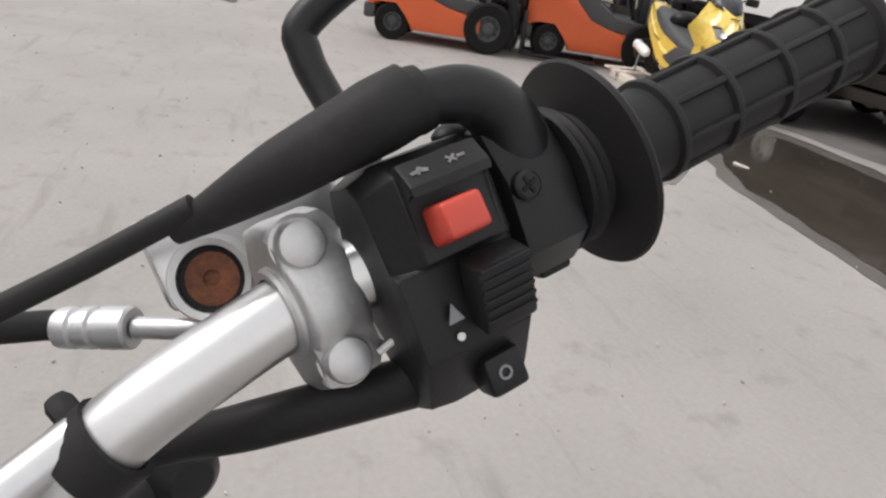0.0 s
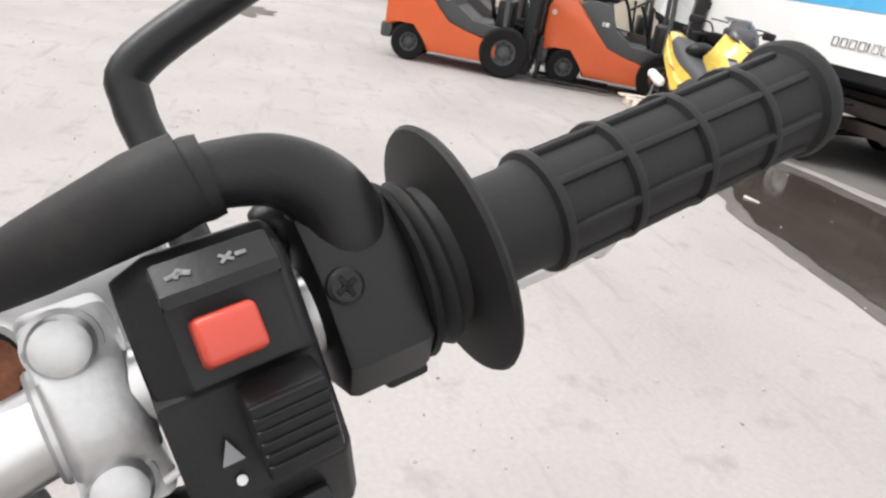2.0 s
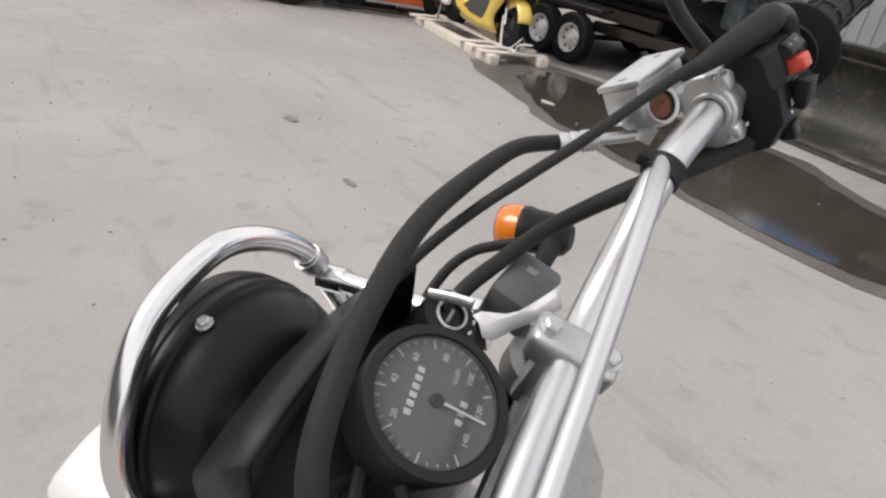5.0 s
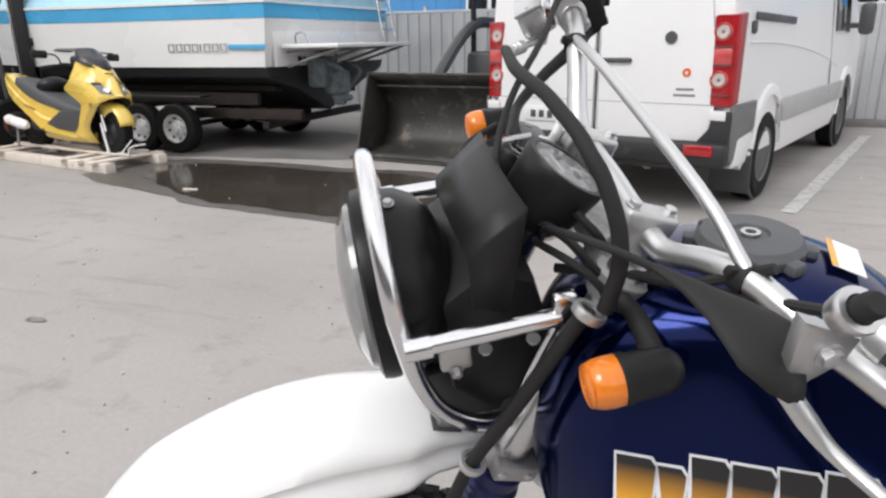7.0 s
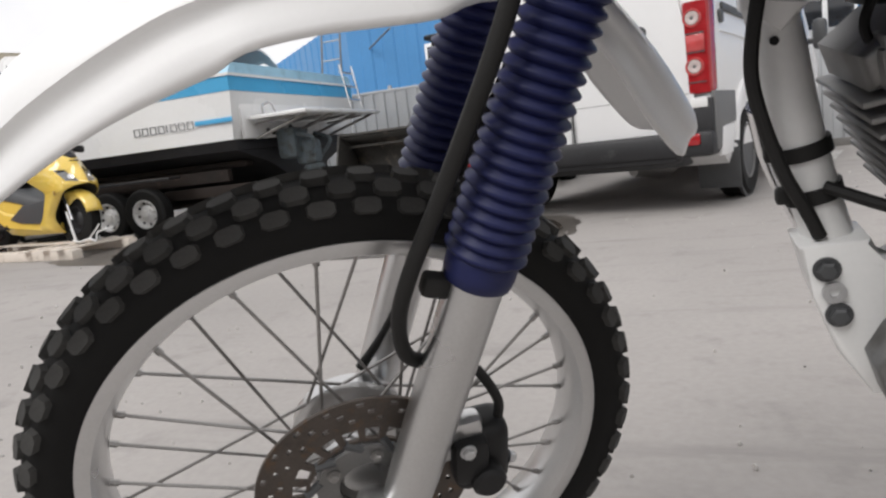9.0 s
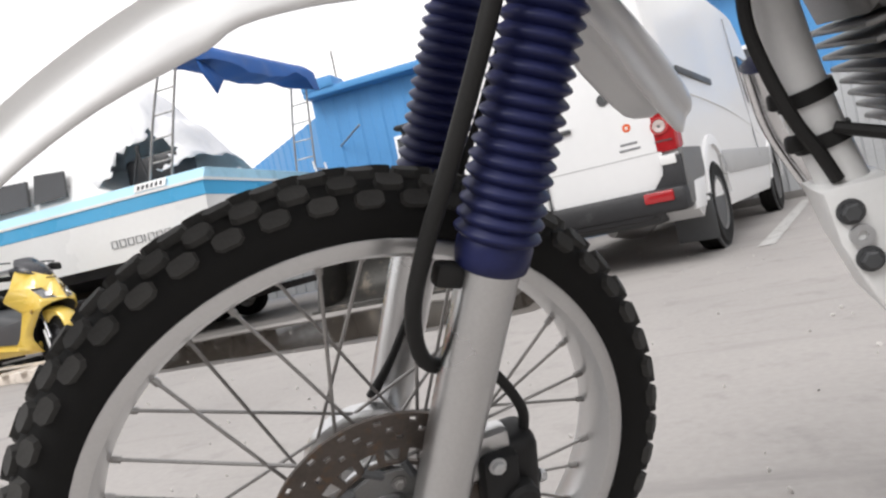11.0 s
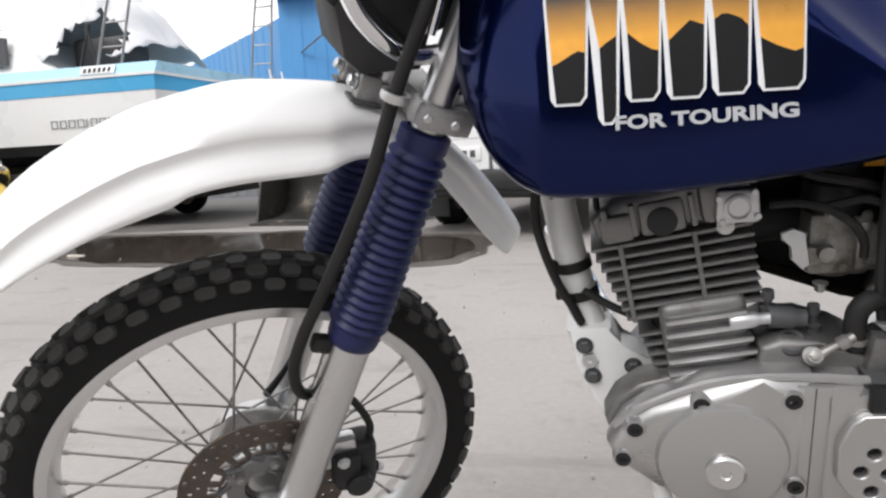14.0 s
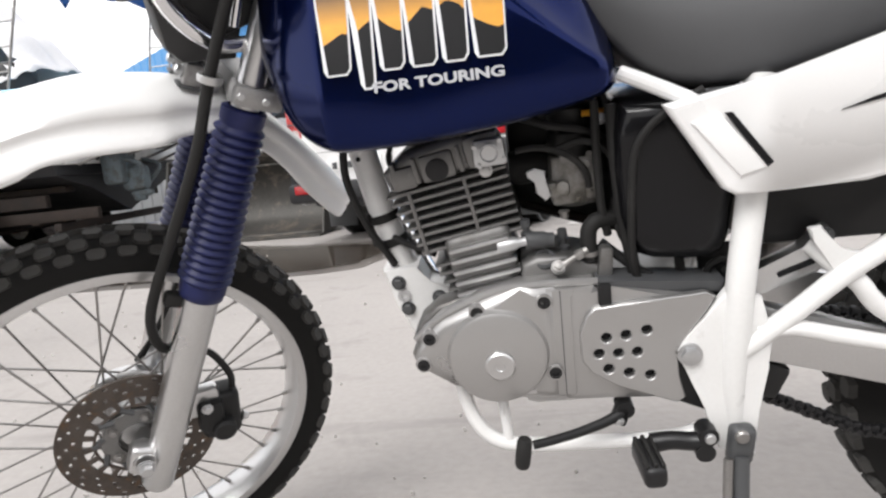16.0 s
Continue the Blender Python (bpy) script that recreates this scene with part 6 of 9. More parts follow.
cowl = part("headlight_cowl", bm, M_black, bike, "matt black folded shield behind the headlight", LAMP @ pose(0, -0.010, 0, -8), 25)
cowl.modifiers.new("thickness", "SOLIDIFY").thickness = 0.004

# dial, warning-light pod, key
DIAL = F @ toward((-0.025, -0.003, 0.903), (-0.025 + 0.22, -0.003, 0.903 + 0.975))
dial = part("speedometer", turn(BM(), [(0, -0.062), (0.03, -0.06), (0.040, -0.04), (0.0435, -0.006), (0.0445, 0.002), (0.043, 0.006), (0.0375, 0.006), (0.0365, -0.001), (0, -0.001)], None, 48), M_black, bike, "round black speedometer with white figures", DIAL)
part("dial_face", turn(BM(), [(0, 0), (0.0362, 0), (0.0362, -0.001), (0, -0.001)], pose(0, 0, 0.0005), 44), M_dial, dial)
for k in range(29):
    a = math.radians(-50 + 280 * k / 28)
    long = k % 4 == 0
    part("dial_tick", block(BM(), (0.0058 if long else 0.0022, 0.0008 if long else 0.0005, 0.0004), pose((0.0325 if long else 0.034) * math.cos(a), (0.0325 if long else 0.034) * math.sin(a), 0.001, 0, 0, math.degrees(a))), M_dialmark, dial)
part("needle", block(BM(), (0.034, 0.0016, 0.0008), pose(0.0025, -0.0135, 0.0032, 0, 0, -80), 0.0003), M_print, dial, "white needle")
part("needle_hub", turn(BM(), [(0, 0), (0.004, 0), (0.004, 0.004), (0, 0.0045)], None, 16), M_black, dial)


def words(name, text, size, parent, mat, m, depth=0.0004, shear=0.0, align="CENTER", bold=0.0):
    cu = bpy.data.curves.new(name, "FONT")
    cu.body, cu.size, cu.extrude, cu.align_x, cu.align_y, cu.shear = text, size, depth, align, "CENTER", shear
    cu.resolution_u, cu.offset = 3, bold
    tmp = new(name + "_text", cu)
    dg = bpy.context.evaluated_depsgraph_get()
    me = bpy.data.meshes.new_from_object(tmp.evaluated_get(dg))
    bpy.data.objects.remove(tmp)
    me.materials.clear()
    me.materials.append(mat)
    ob = new(name, me)
    ob.parent = parent
    ob.matrix_basis = m
    return ob


def apart(ob):
    """Gives every loose piece of a mesh an object of its own."""
    src = BM()
    src.from_mesh(ob.data)
    left = set(src.verts)
    first = True
    while left:
        seed = min(left, key=lambda v: v.index)
        island, todo = {seed}, [seed]
        while todo:
            for e in todo.pop().link_edges:
                for v in e.verts:
                    if v not in island:
                        island.add(v)
                        todo.append(v)
        left -= island
        piece = src.copy()
        keep = {v.index for v in island}
        bmesh.ops.delete(piece, geom=[v for v in piece.verts if v.index not in keep], context="VERTS")
        me = bpy.data.meshes.new(ob.name)
        piece.to_mesh(me)
        piece.free()
        me.materials.append(ob.data.materials[0])
        if first:
            old, ob.data, first = ob.data, me, False
        else:
            o = new(ob.name.split(".")[0], me)
            o.parent, o.matrix_basis = ob.parent, ob.matrix_basis.copy()
    src.free()
    return ob


for k, txt in enumerate(("20", "40", "60", "80", "100", "120", "140")):
    a = math.radians(-110 + 250 - 250 * k / 6.0)
    words("dial_number", txt, 0.0052, dial, M_dialmark, pose(0.0262 * math.cos(a), 0.0262 * math.sin(a), 0.0012, 0, 0, 12))
words("dial_number", "km/h", 0.0046, dial, M_dialmark, pose(0.0195, -0.0034, 0.0012, 0, 0, 12))
for k in range(6):
    part("odometer_window", block(BM(), (0.0034, 0.0044, 0.0006), pose(-0.0025 + (k - 2.5) * 0.0050, 0.0134 + (k - 2.5) * 0.0009, 0.0012, 0, 0, 10), 0.0002), M_dialmark, dial)
for k in range(3):
    part("trip_window", block(BM(), (0.0034, 0.0044, 0.0006), pose(0.0026 + (k - 1) * 0.0054, -0.0156 + (k - 1) * 0.0009, 0.0012, 0, 0, 10), 0.0002), M_dialmark, dial)
ring = [(0.0362, 0.0042), (0.0362, 0.0052), (0, 0.0056), (0, 0.0046)]
part("glass", turn(BM(), ring, None, 40), glass("dial_glass", (0.95, 0.96, 0.97), 0.0), dial).visible_shadow = False
KEY = F @ toward((-0.0436, 0.0688, 0.870), (-0.0436 + 0.2, 0.0688, 0.870 + 0.97))
lock = part("ignition_lock", turn(BM(), [(0, -0.05), (0.019, -0.05), (0.0195, 0.004), (0.018, 0.008), (0.0092, 0.0085), (0.009, 0.006), (0, 0.006)], None, 28), M_black, bike, "black ignition lock with key ring marks", KEY)
part("lock_ring", turn(BM(), [(0.0092, 0.0085), (0.0108, 0.009), (0.0110, 0.0100), (0.0092, 0.0104)], None, 24, True), M_zinc, lock)
part("lock_flap", sweep(BM(), [(-0.061, 0.0710, 0.8835), (-0.047, 0.0725, 0.8895), (-0.033, 0.0715, 0.8965)], 0.0036, 10, 4, flat=0.4), M_zinc, lock, "plated lock flap", KEY.inverted() @ F)
part("flap_post", rod(BM(), (-0.047, 0.0725, 0.874), (-0.047, 0.0725, 0.889), 0.003, 8), M_dark, lock, "", KEY.inverted() @ F)
part("lock_slot", block(BM(), (0.011, 0.0025, 0.0010), pose(0, 0, 0.0072), 0.0003), M_steel, lock)
for k in range(8):
    a = math.radians(170 + 30 * k)
    part("lock_mark", block(BM(), (0.0032, 0.0016, 0.0004), pose(0.0165 * math.cos(a), 0.0165 * math.sin(a), 0.0085, 0, 0, math.degrees(a) + 90)), M_print, lock)
bm = BM()
block(bm, (0.052, 0.036, 0.03), None, 0.005)
pod = part("warning_light_pod", bm, M_dial, bike, "black warning-light pod", F @ pose(-0.008, 0.122, 0.866, 0, 8, 82))
part("pod_mark", block(BM(), (0.006, 0.008, 0.0006), pose(0.008, 0.002, 0.0155), 0.0002), M_mark, pod)
bm = BM()
rows = []
for top, mid, low in (((-0.0300, 0.0630, 0.8985), (-0.0240, 0.0590, 0.9000), (-0.0180, 0.0560, 0.8930)), ((-0.0265, 0.0660, 0.9020), (-0.0200, 0.0620, 0.8960), (-0.0120, 0.0590, 0.8905)), ((-0.0200, 0.0720, 0.8985), (-0.0150, 0.0690, 0.8995), (-0.0080, 0.0650, 0.8905)), ((-0.0125, 0.0785, 0.8950), (-0.0090, 0.0770, 0.8975), (-0.0035, 0.0740, 0.8895)), ((-0.0065, 0.0850, 0.8945), (-0.0040, 0.0840, 0.8985), (0.0015, 0.0810, 0.8900)), ((0.0000, 0.0950, 0.8980), (0.0035, 0.0920, 0.8970), (0.0080, 0.0890, 0.8920)), ((0.0060, 0.1060, 0.9020), (0.0095, 0.1020, 0.9025), (0.0140, 0.0970, 0.8950)), ((0.0095, 0.1125, 0.9055), (0.0130, 0.1080, 0.9010), (0.0175, 0.1030, 0.8970))):
    rows.append([Vector(top), Vector(mid), Vector(low)])
loft(bm, rows, closed=False)
tag = part("paper_tag", bm, M_paper, bike, "crumpled white paper tag tied by the key", F, 12)
tag.modifiers.new("thickness", "SOLIDIFY").thickness = 0.0008

# handlebar
right = [(0.033, 0.0, 0.903), (0.033, 0.085, 0.903), (0.0325, 0.118, 0.914), (0.031, 0.152, 0.943), (0.031, 0.188, 0.967), (0.037, 0.222, 0.977), (0.044, 0.252, 0.983), (0.059, 0.288, 0.993), (0.076, 0.337, 1.001), (0.113, 0.466, 1.001)]


def leftward(x, y, z):
    """The stand-side half of the bar is bent back and down a little."""
    d = max(0.0, y - 0.06)
    return (x + 0.19 * d, -y + 0.010 * min(1, d / 0.06), z - 0.25 * d)


left = [leftward(*p) for p in right[:0:-1]]
part("handlebar", sweep(BM(), left + right, 0.0111, 20, 6), M_bar, bike, "satin aluminium braced handlebar", F)
part("crossbar", sweep(BM(), [(0.051, -0.178, 0.941), (0.038, -0.1, 0.962), (0.030, 0.1, 0.973), (0.027, 0.186, 0.972)], 0.0061, 14, 4), M_bar, bike, "thin aluminium crossbar", F)
for s in (-1, 1):
    bm = BM()
    block(bm, (0.056, 0.026, 0.026), pose(0.033, s * 0.070, 0.905), 0.006, 3)
    block(bm, (0.034, 0.026, 0.06), pose(0.033, s * 0.070, 0.872), 0.005)
    cl = part("bar_clamp", bm, M_cast, bike, "cast handlebar clamp", F)
    for x in (0.014, 0.052):
        part("clamp_bolt", hexbolt(BM(), (x, s * 0.070, 0.917), (0, 0, 1), 0.0055, 0.007), M_zinc, cl)
    a, b = (Vector((0.031, 0.186, 0.9655)), Vector((0.033, 0.196, 0.970))) if s > 0 else (Vector(leftward(0.031, 0.186, 0.9655)), Vector(leftward(0.033, 0.196, 0.970)))
    bm = turn(BM(), [(0.0112, -0.006), (0.0135, -0.006), (0.0135, 0.006), (0.0112, 0.006)], toward(a, b), 24, True)
    block(bm, (0.012, 0.008, 0.010), pose(a.x - 0.014, a.y, a.z + 0.0025), 0.003)
    part("cable_tie", bm, M_rubber, bike, "black rubber cable strap", F)

# right-hand controls; x runs out along the grip, z faces the rider
e1, nz = Vector((0.276, 0.961, 0.0)).normalized(), Vector((0.64, -0.184, 0.746)).normalized()
ey = nz.cross(e1)
GRIP = F @ Matrix(((e1.x, ey.x, nz.x, 0.076), (e1.y, ey.y, nz.y, 0.337), (e1.z, ey.z, nz.z, 1.001), (0, 0, 0, 1)))
XA = pose(0, 0, 0, 0, 90)
bm = turn(BM(), [(0.0115, -0.012), (0.019, -0.012), (0.0215, -0.010), (0.0225, -0.0085), (0.0215, -0.007), (0.0185, -0.006), (0.019, -0.003), (0.030, -0.0016), (0.0335, -0.0008), (0.0343, 0.0004), (0.0335, 0.0016), (0.030, 0.0018), (0.019, 0.003), (0.0152, 0.006), (0.0150, 0.022), (0.0158, 0.0265), (0.0158, 0.120), (0.0166, 0.1225), (0.0186, 0.1238), (0.0194, 0.1262), (0.0188, 0.1288), (0.0165, 0.1302), (0.010, 0.1306), (0, 0.1306)], XA, 48)
grip = part("throttle_grip", bm, M_rubber, bike, "black ribbed rubber throttle grip", GRIP @ pose(0, 0, 0, 0, -3.2, 2.86))
for x in (0.0285, 0.0525, 0.078, 0.103):
    part("grip_ring", turn(BM(), [(0.0155, x - 0.0022), (0.0176, x - 0.0013), (0.0179, x), (0.0176, x + 0.0013), (0.0155, x + 0.0022)], XA, 40), M_rubber, grip)
for k in range(8):
    a = 2 * math.pi * k / 8 + 0.35
    part("grip_rib", block(BM(), (0.093, 0.0024, 0.0024), pose(0.0750, 0, 0) @ pose(0, 0, 0, math.degrees(a)) @ pose(0, 0, 0.0163), 0.0007), M_rubber, grip)
bm = BM()
prism(bm, [(y, z) for y, z in [(-0.0235, -0.014), (-0.024, 0.006), (-0.015, 0.017), (0.006, 0.018), (0.021, 0.012), (0.0245, -0.004), (0.015, -0.018), (-0.012, -0.019)]], 0.023, pose(-0.0265, 0, 0, 0, 0, 90), 0.0028)
hous = part("throttle_housing", bm, M_black, bike, "black throttle housing", GRIP)
part("housing_band", turn(BM(), [(0.0115, -0.0155), (0.0225, -0.0155), (0.0235, -0.0145), (0.0225, -0.0135), (0.0115, -0.013)], XA, 36), M_black, hous)
bm = BM()
turn(bm, [(0, 0), (0.0042, 0), (0.0042, 0.003), (0.0034, 0.0036), (0.0012, 0.0036), (0.001, 0.0024), (0, 0.0024)], pose(-0.033, 0.004, 0.0168), 18)
part("housing_screw", bm, M_black, hous)
for a in (20, 110):
    part("screw_slot", block(BM(), (0.0052, 0.0011, 0.0006), pose(-0.033, 0.004, 0.0205, 0, 0, a), 0.0001), M_dblack, hous)
bm = BM()
block(bm, (0.012, 0.008, 0.006), pose(-0.020, -0.0245, -0.004), 0.0015)
part("housing_foot", bm, M_black, hous)
bm = BM()
sweep(bm, [(-0.0255, -0.002, 0.002), (-0.0255, 0.014, 0.0065), (-0.0285, 0.0245, 0.0095), (-0.0365, 0.0318, 0.0115), (-0.047, 0.0345, 0.0125), (-0.057, 0.035, 0.0125)], [0.0112, 0.0110, 0.0096, 0.0082, 0.0074, 0.0070], 20, 8)
part("cable_elbow", bm, M_black, hous, "curved cable elbow")
bm = sweep(BM(), [(-0.031, 0.008, -0.006), (-0.0335, 0.0175, -0.004), (-0.0395, 0.0215, -0.003), (-0.0425, 0.0205, -0.003)], [0.0066, 0.0064, 0.0058, 0.0040], 16, 6)
part("cable_stub", bm, M_black, hous, "plugged second cable outlet")
part("elbow_collar", turn(BM(), [(0.006, -0.003), (0.0088, -0.003), (0.0092, 0), (0.0088, 0.003), (0.006, 0.003)], toward((-0.0535, 0.0352, 0.0126), (-0.064, 0.0346, 0.0115)), 24, True), M_rubber, hous)
bm = BM()
sweep(bm, [(-0.054, 0.0362, 0.0130), (-0.064, 0.0345, 0.011), (-0.088, 0.0305, -0.002), (-0.104, 0.0275, -0.0125), (-0.118, 0.025, -0.0215)], [0.0096, 0.0100, 0.0085, 0.0062, 0.0036], 20, 6)
part("cable_boot", bm, M_rubber, hous, "tapered rubber cable boot")

# its cross-section in y and z; the flank beside the stop switch is cut away towards the bar
side = [(0.0235, -0.012), (0.0235, 0.012), (0.019, 0.0195), (0.0095, 0.0208), (-0.0045, 0.0212), (-0.0058, 0.0190), (-0.030, 0.0178), (-0.047, 0.004), (-0.050, -0.010), (-0.030, -0.020), (0.008, -0.020)]
cut = [(0.0205, -0.011), (0.0205, 0.005), (0.016, 0.0105), (0.0075, 0.0118), (-0.0045, 0.0124), (-0.0060, 0.0176), (-0.030, 0.0166), (-0.0455, 0.004), (-0.048, -0.009), (-0.030, -0.019), (0.008, -0.019)]
inner = [(y * 0.93 - 0.0003, z * 0.93) for y, z in side]
bm = loft(BM(), [[Vector((x, y, z)) for y, z in ring] for x, ring in ((-0.0768, cut), (-0.0690, side), (-0.0445, side), (-0.0425, inner))])
bmesh.ops.bevel(bm, geom=bm.edges[:], offset=0.0007, segments=2, affect="EDGES", profile=0.6)
box = part("switch_box", bm, M_black, bike, "black handlebar switch box", GRIP)
bm = BM()
prism(bm, [(0.0215, 0.0195), (0.0215, 0.0225), (0.0155, 0.0275), (0.013, 0.0275), (0.013, 0.0215), (-0.004, 0.0215), (-0.004, 0.0195)], 0.0235, pose(-0.0572, 0, 0, 0, 0, 90), 0.001)
part("switch_shroud", bm, M_black, box)
bm = BM()
block(bm, (0.0132, 0.0110, 0.0120), pose(-0.0592, 0.0046, 0.0262, -8), 0.0014, 3, taper=(0.9, 0.84))
part("kill_switch", bm, M_red, box, "red engine stop switch")
bm = BM()
block(bm, (0.0165, 0.020, 0.010), pose(-0.0535, -0.0165, 0.0235, 20), 0.0015)
rocker = part("light_switch", bm, M_black, box, "ribbed black light switch")
for k in range(6):
    part("switch_rib", block(BM(), (0.0155, 0.0012, 0.0016), pose(-0.0535, -0.0095 - k * 0.0028, 0.0312 - k * 0.00102, 20), 0.0004), M_black, rocker)
bm = BM()
vs = [bm.verts.new(p) for p in ((-0.0690, -0.0210, 0), (-0.0644, -0.0210, 0), (-0.0667, -0.0160, 0))]
f = bm.faces.new(vs)
ext = bmesh.ops.extrude_face_region(bm, geom=[f])["geom"]
bmesh.ops.translate(bm, verts=[g for g in ext if isinstance(g, bmesh.types.BMVert)], vec=(0, 0, 0.0005))
part("switch_mark", bm, M_mark, box, "", Matrix.Translation((0, 0, 0.0202)) @ pose(0, 0, 0, 0, 0, 0))
part("switch_dot", turn(BM(), [(0, 0), (0.0011, 0), (0.0011, 0.0006), (0, 0.0006)], pose(-0.0665, -0.0255, 0.0188), 12), M_print, box)
for x, w, d, tilt_by in ((-0.0648, 0.0036, 0.0010, 10), (-0.0632, 0.0030, 0.0012, -25), (-0.0642, 0.0024, 0.0009, 60), (-0.0548, 0.0032, 0.0008, 38), (-0.0548, 0.0032, 0.0008, -38), (-0.0520, 0.0022, 0.0010, 0)):
    part("switch_symbol", block(BM(), (w, d, 0.0003), pose(x, 0.0186, 0.0252, -38) @ pose(0, 0, 0, 0, 0, tilt_by), 0.0001), M_vmark, box)
bm = BM()
block(bm, (0.0125, 0.012, 0.011), pose(-0.0562, -0.0415, 0.011), 0.002)
stbtn = part("starter_switch", bm, M_black, box)
part("starter_mark", turn(BM(), [(0.0014, 0), (0.0021, 0), (0.0021, 0.0006), (0.0014, 0.0006)], pose(-0.0572, -0.0410, 0.0166), 18, True), M_mark, stbtn)

# master cylinder with its reservoir and lever
MC = GRIP
bm = BM()
strap_side = [(-0.0255, -0.012), (-0.0265, -0.0015), (-0.0245, 0.0095), (-0.0160, 0.0102), (-0.0125, 0.0135), (-0.007, 0.0162), (0, 0.0172), (0.007, 0.0162), (0.0125, 0.0135), (0.0160, 0.0102), (0.0245, 0.0095), (0.0265, -0.0015), (0.0255, -0.012), (0.014, -0.016), (0, -0.0195), (-0.014, -0.016)]
prism(bm, strap_side, 0.0195, pose(-0.0900, -0.0072, -0.0200, 0, 8) @ pose(0, 0, 0, 0, 0, 90), 0.0032, 3)
turn(bm, [(0.0112, -0.0125), (0.0134, -0.0125), (0.0142, -0.0115), (0.0142, 0.002), (0.0112, 0.002)], pose(-0.0895, -0.0072, -0.0205, 0, 90, 0) @ pose(0, 0, 0, 0, 8), 32, True)
block(bm, (0.016, 0.018, 0.030), pose(-0.087, 0.002, -0.042), 0.005)
BORE = toward((-0.1128, 0.0078, -0.0424), (-0.1128 - 0.35, 0.0078 + 0.15, -0.0424 + 0.92))
turn(bm, [(0.0106, 0.0), (0.0128, 0.001), (0.0138, -0.001), (0.0142, -0.006), (0.0142, -0.034), (0.0106, -0.034)], BORE, 32, True)
mc = part("master_cylinder", bm, M_cast, bike, "cast aluminium brake master cylinder", MC)
for y in (0.0104, -0.0246):
    part("clamp_bolt", turn(BM(), [(0, 0), (0.0084, 0), (0.0084, 0.0018), (0.0072, 0.0022), (0.0070, 0.0050), (0.0062, 0.0064), (0.0040, 0.0072), (0, 0.0074)], pose(-0.0905, y, -0.0108), 24), M_cast, mc)
part("wire_end", sweep(BM(), [(-0.0815, -0.0272, -0.0075), (-0.0785, -0.0262, -0.0068), (-0.0745, -0.0252, -0.0062)], 0.0011, 8), M_print, mc, "short pale wire end")
# black liner and ring paint the shade of a deep bore round the rust
part("bore_liner", turn(BM(), [(0.0098, -0.0015), (0.0105, -0.001), (0.0105, -0.02), (0.0098, -0.02)], BORE, 28, True), M_dblack, mc)
part("bore", turn(BM(), [(0, -0.0022), (0.0022, -0.0030), (0.0030, -0.0020), (0.0086, -0.0022), (0.0086, -0.008), (0, -0.008)], BORE, 24), M_rust, mc, "rusty open bore")
part("bore_seat", turn(BM(), [(0.0085, -0.0022), (0.0107, -0.0015), (0.0107, -0.008), (0.0085, -0.008)], BORE, 24, True), M_dblack, mc)
bm = BM()
block(bm, (0.065, 0.026, 0.0290), pose(-0.094, 0.0140, -0.0635), 0.003)
res = part("reservoir", bm, M_alu, mc, "square brake-fluid reservoir")
part("lid", block(BM(), (0.068, 0.005, 0.034), pose(-0.094, 0.0292, -0.0625), 0.0018), M_alu, res, "flat reservoir lid")
for dx in (-0.025, 0.025):
    part("lid_screw", turn(BM(), [(0, 0), (0.003, 0), (0.003, 0.0012), (0, 0.0016)], pose(-0.094 + dx, 0.0316, -0.0625, -90), 14), M_zinc, res)
bm = BM()
sweep(bm, [(-0.075, -0.008, -0.055), (-0.045, -0.019, -0.062), (0.0, -0.027, -0.060), (0.05, -0.028, -0.052), (0.078, -0.027, -0.050), (0.083, -0.027, -0.050), (0.089, -0.026, -0.050)], [0.007, 0.0058, 0.005, 0.0045, 0.0048, 0.0072, 0.0055], 14, 6, flat=0.6)
part("brake_lever", bm, M_bar, bike, "bright aluminium brake lever", GRIP)
bm = BM()
sweep(bm, [(-0.056, 0.015, -0.028), (-0.056, 0.046, -0.0424), (-0.0565, 0.064, -0.047), (-0.051, 0.075, -0.0465), (-0.012, 0.0885, -0.034), (0.034, 0.102, -0.02), (0.094, 0.122, -0.004)], [0.0056, 0.0056, 0.0058, 0.006, 0.0056, 0.0054, 0.0054], 14, 6)
part("mirror_stem", bm, M_black, bike, "black bent mirror stem", GRIP)

# cables and hoses across the front
bm = BM()
sweep(bm, [(0.0145, 0.2390, 1.0095), (-0.004, 0.205, 0.992), (-0.022, 0.163, 0.979), (-0.042, 0.125, 0.963), (-0.060, 0.094, 0.945), (-0.076, 0.060, 0.922), (-0.086, 0.022, 0.893), (-0.080, -0.012, 0.862)], 0.0036, 18, 8)
part("throttle_cable", bm, M_rubber, bike, "black throttle cable", F)
bm = BM()
sweep(bm, [(-0.014, 0.2187, 0.9384), (0.0, 0.229, 0.942), (0.010, 0.2365, 0.946)], 0.0040, 12, 4)
turn(bm, [(0.004, 0), (0.0072, 0), (0.0076, 0.002), (0.0076, 0.006), (0.0066, 0.007), (0.0066, 0.0085), (0.0076, 0.0095), (0.0076, 0.0135), (0.0066, 0.0145), (0.0066, 0.016), (0.0078, 0.017), (0.0078, 0.027), (0.0070, 0.028), (0.003, 0.028)], toward((-0.0365, 0.202, 0.932), (-0.014, 0.2187, 0.9384)), 20, True)
turn(bm, [(0, -0.006), (0.0068, -0.006), (0.0068, 0.006), (0, 0.006)], toward((0.013, 0.238, 0.948), (0.013, 0.26, 0.985)), 16)
part("banjo_union", bm, M_zinc, bike, "plated hose union", F)
bm = BM()
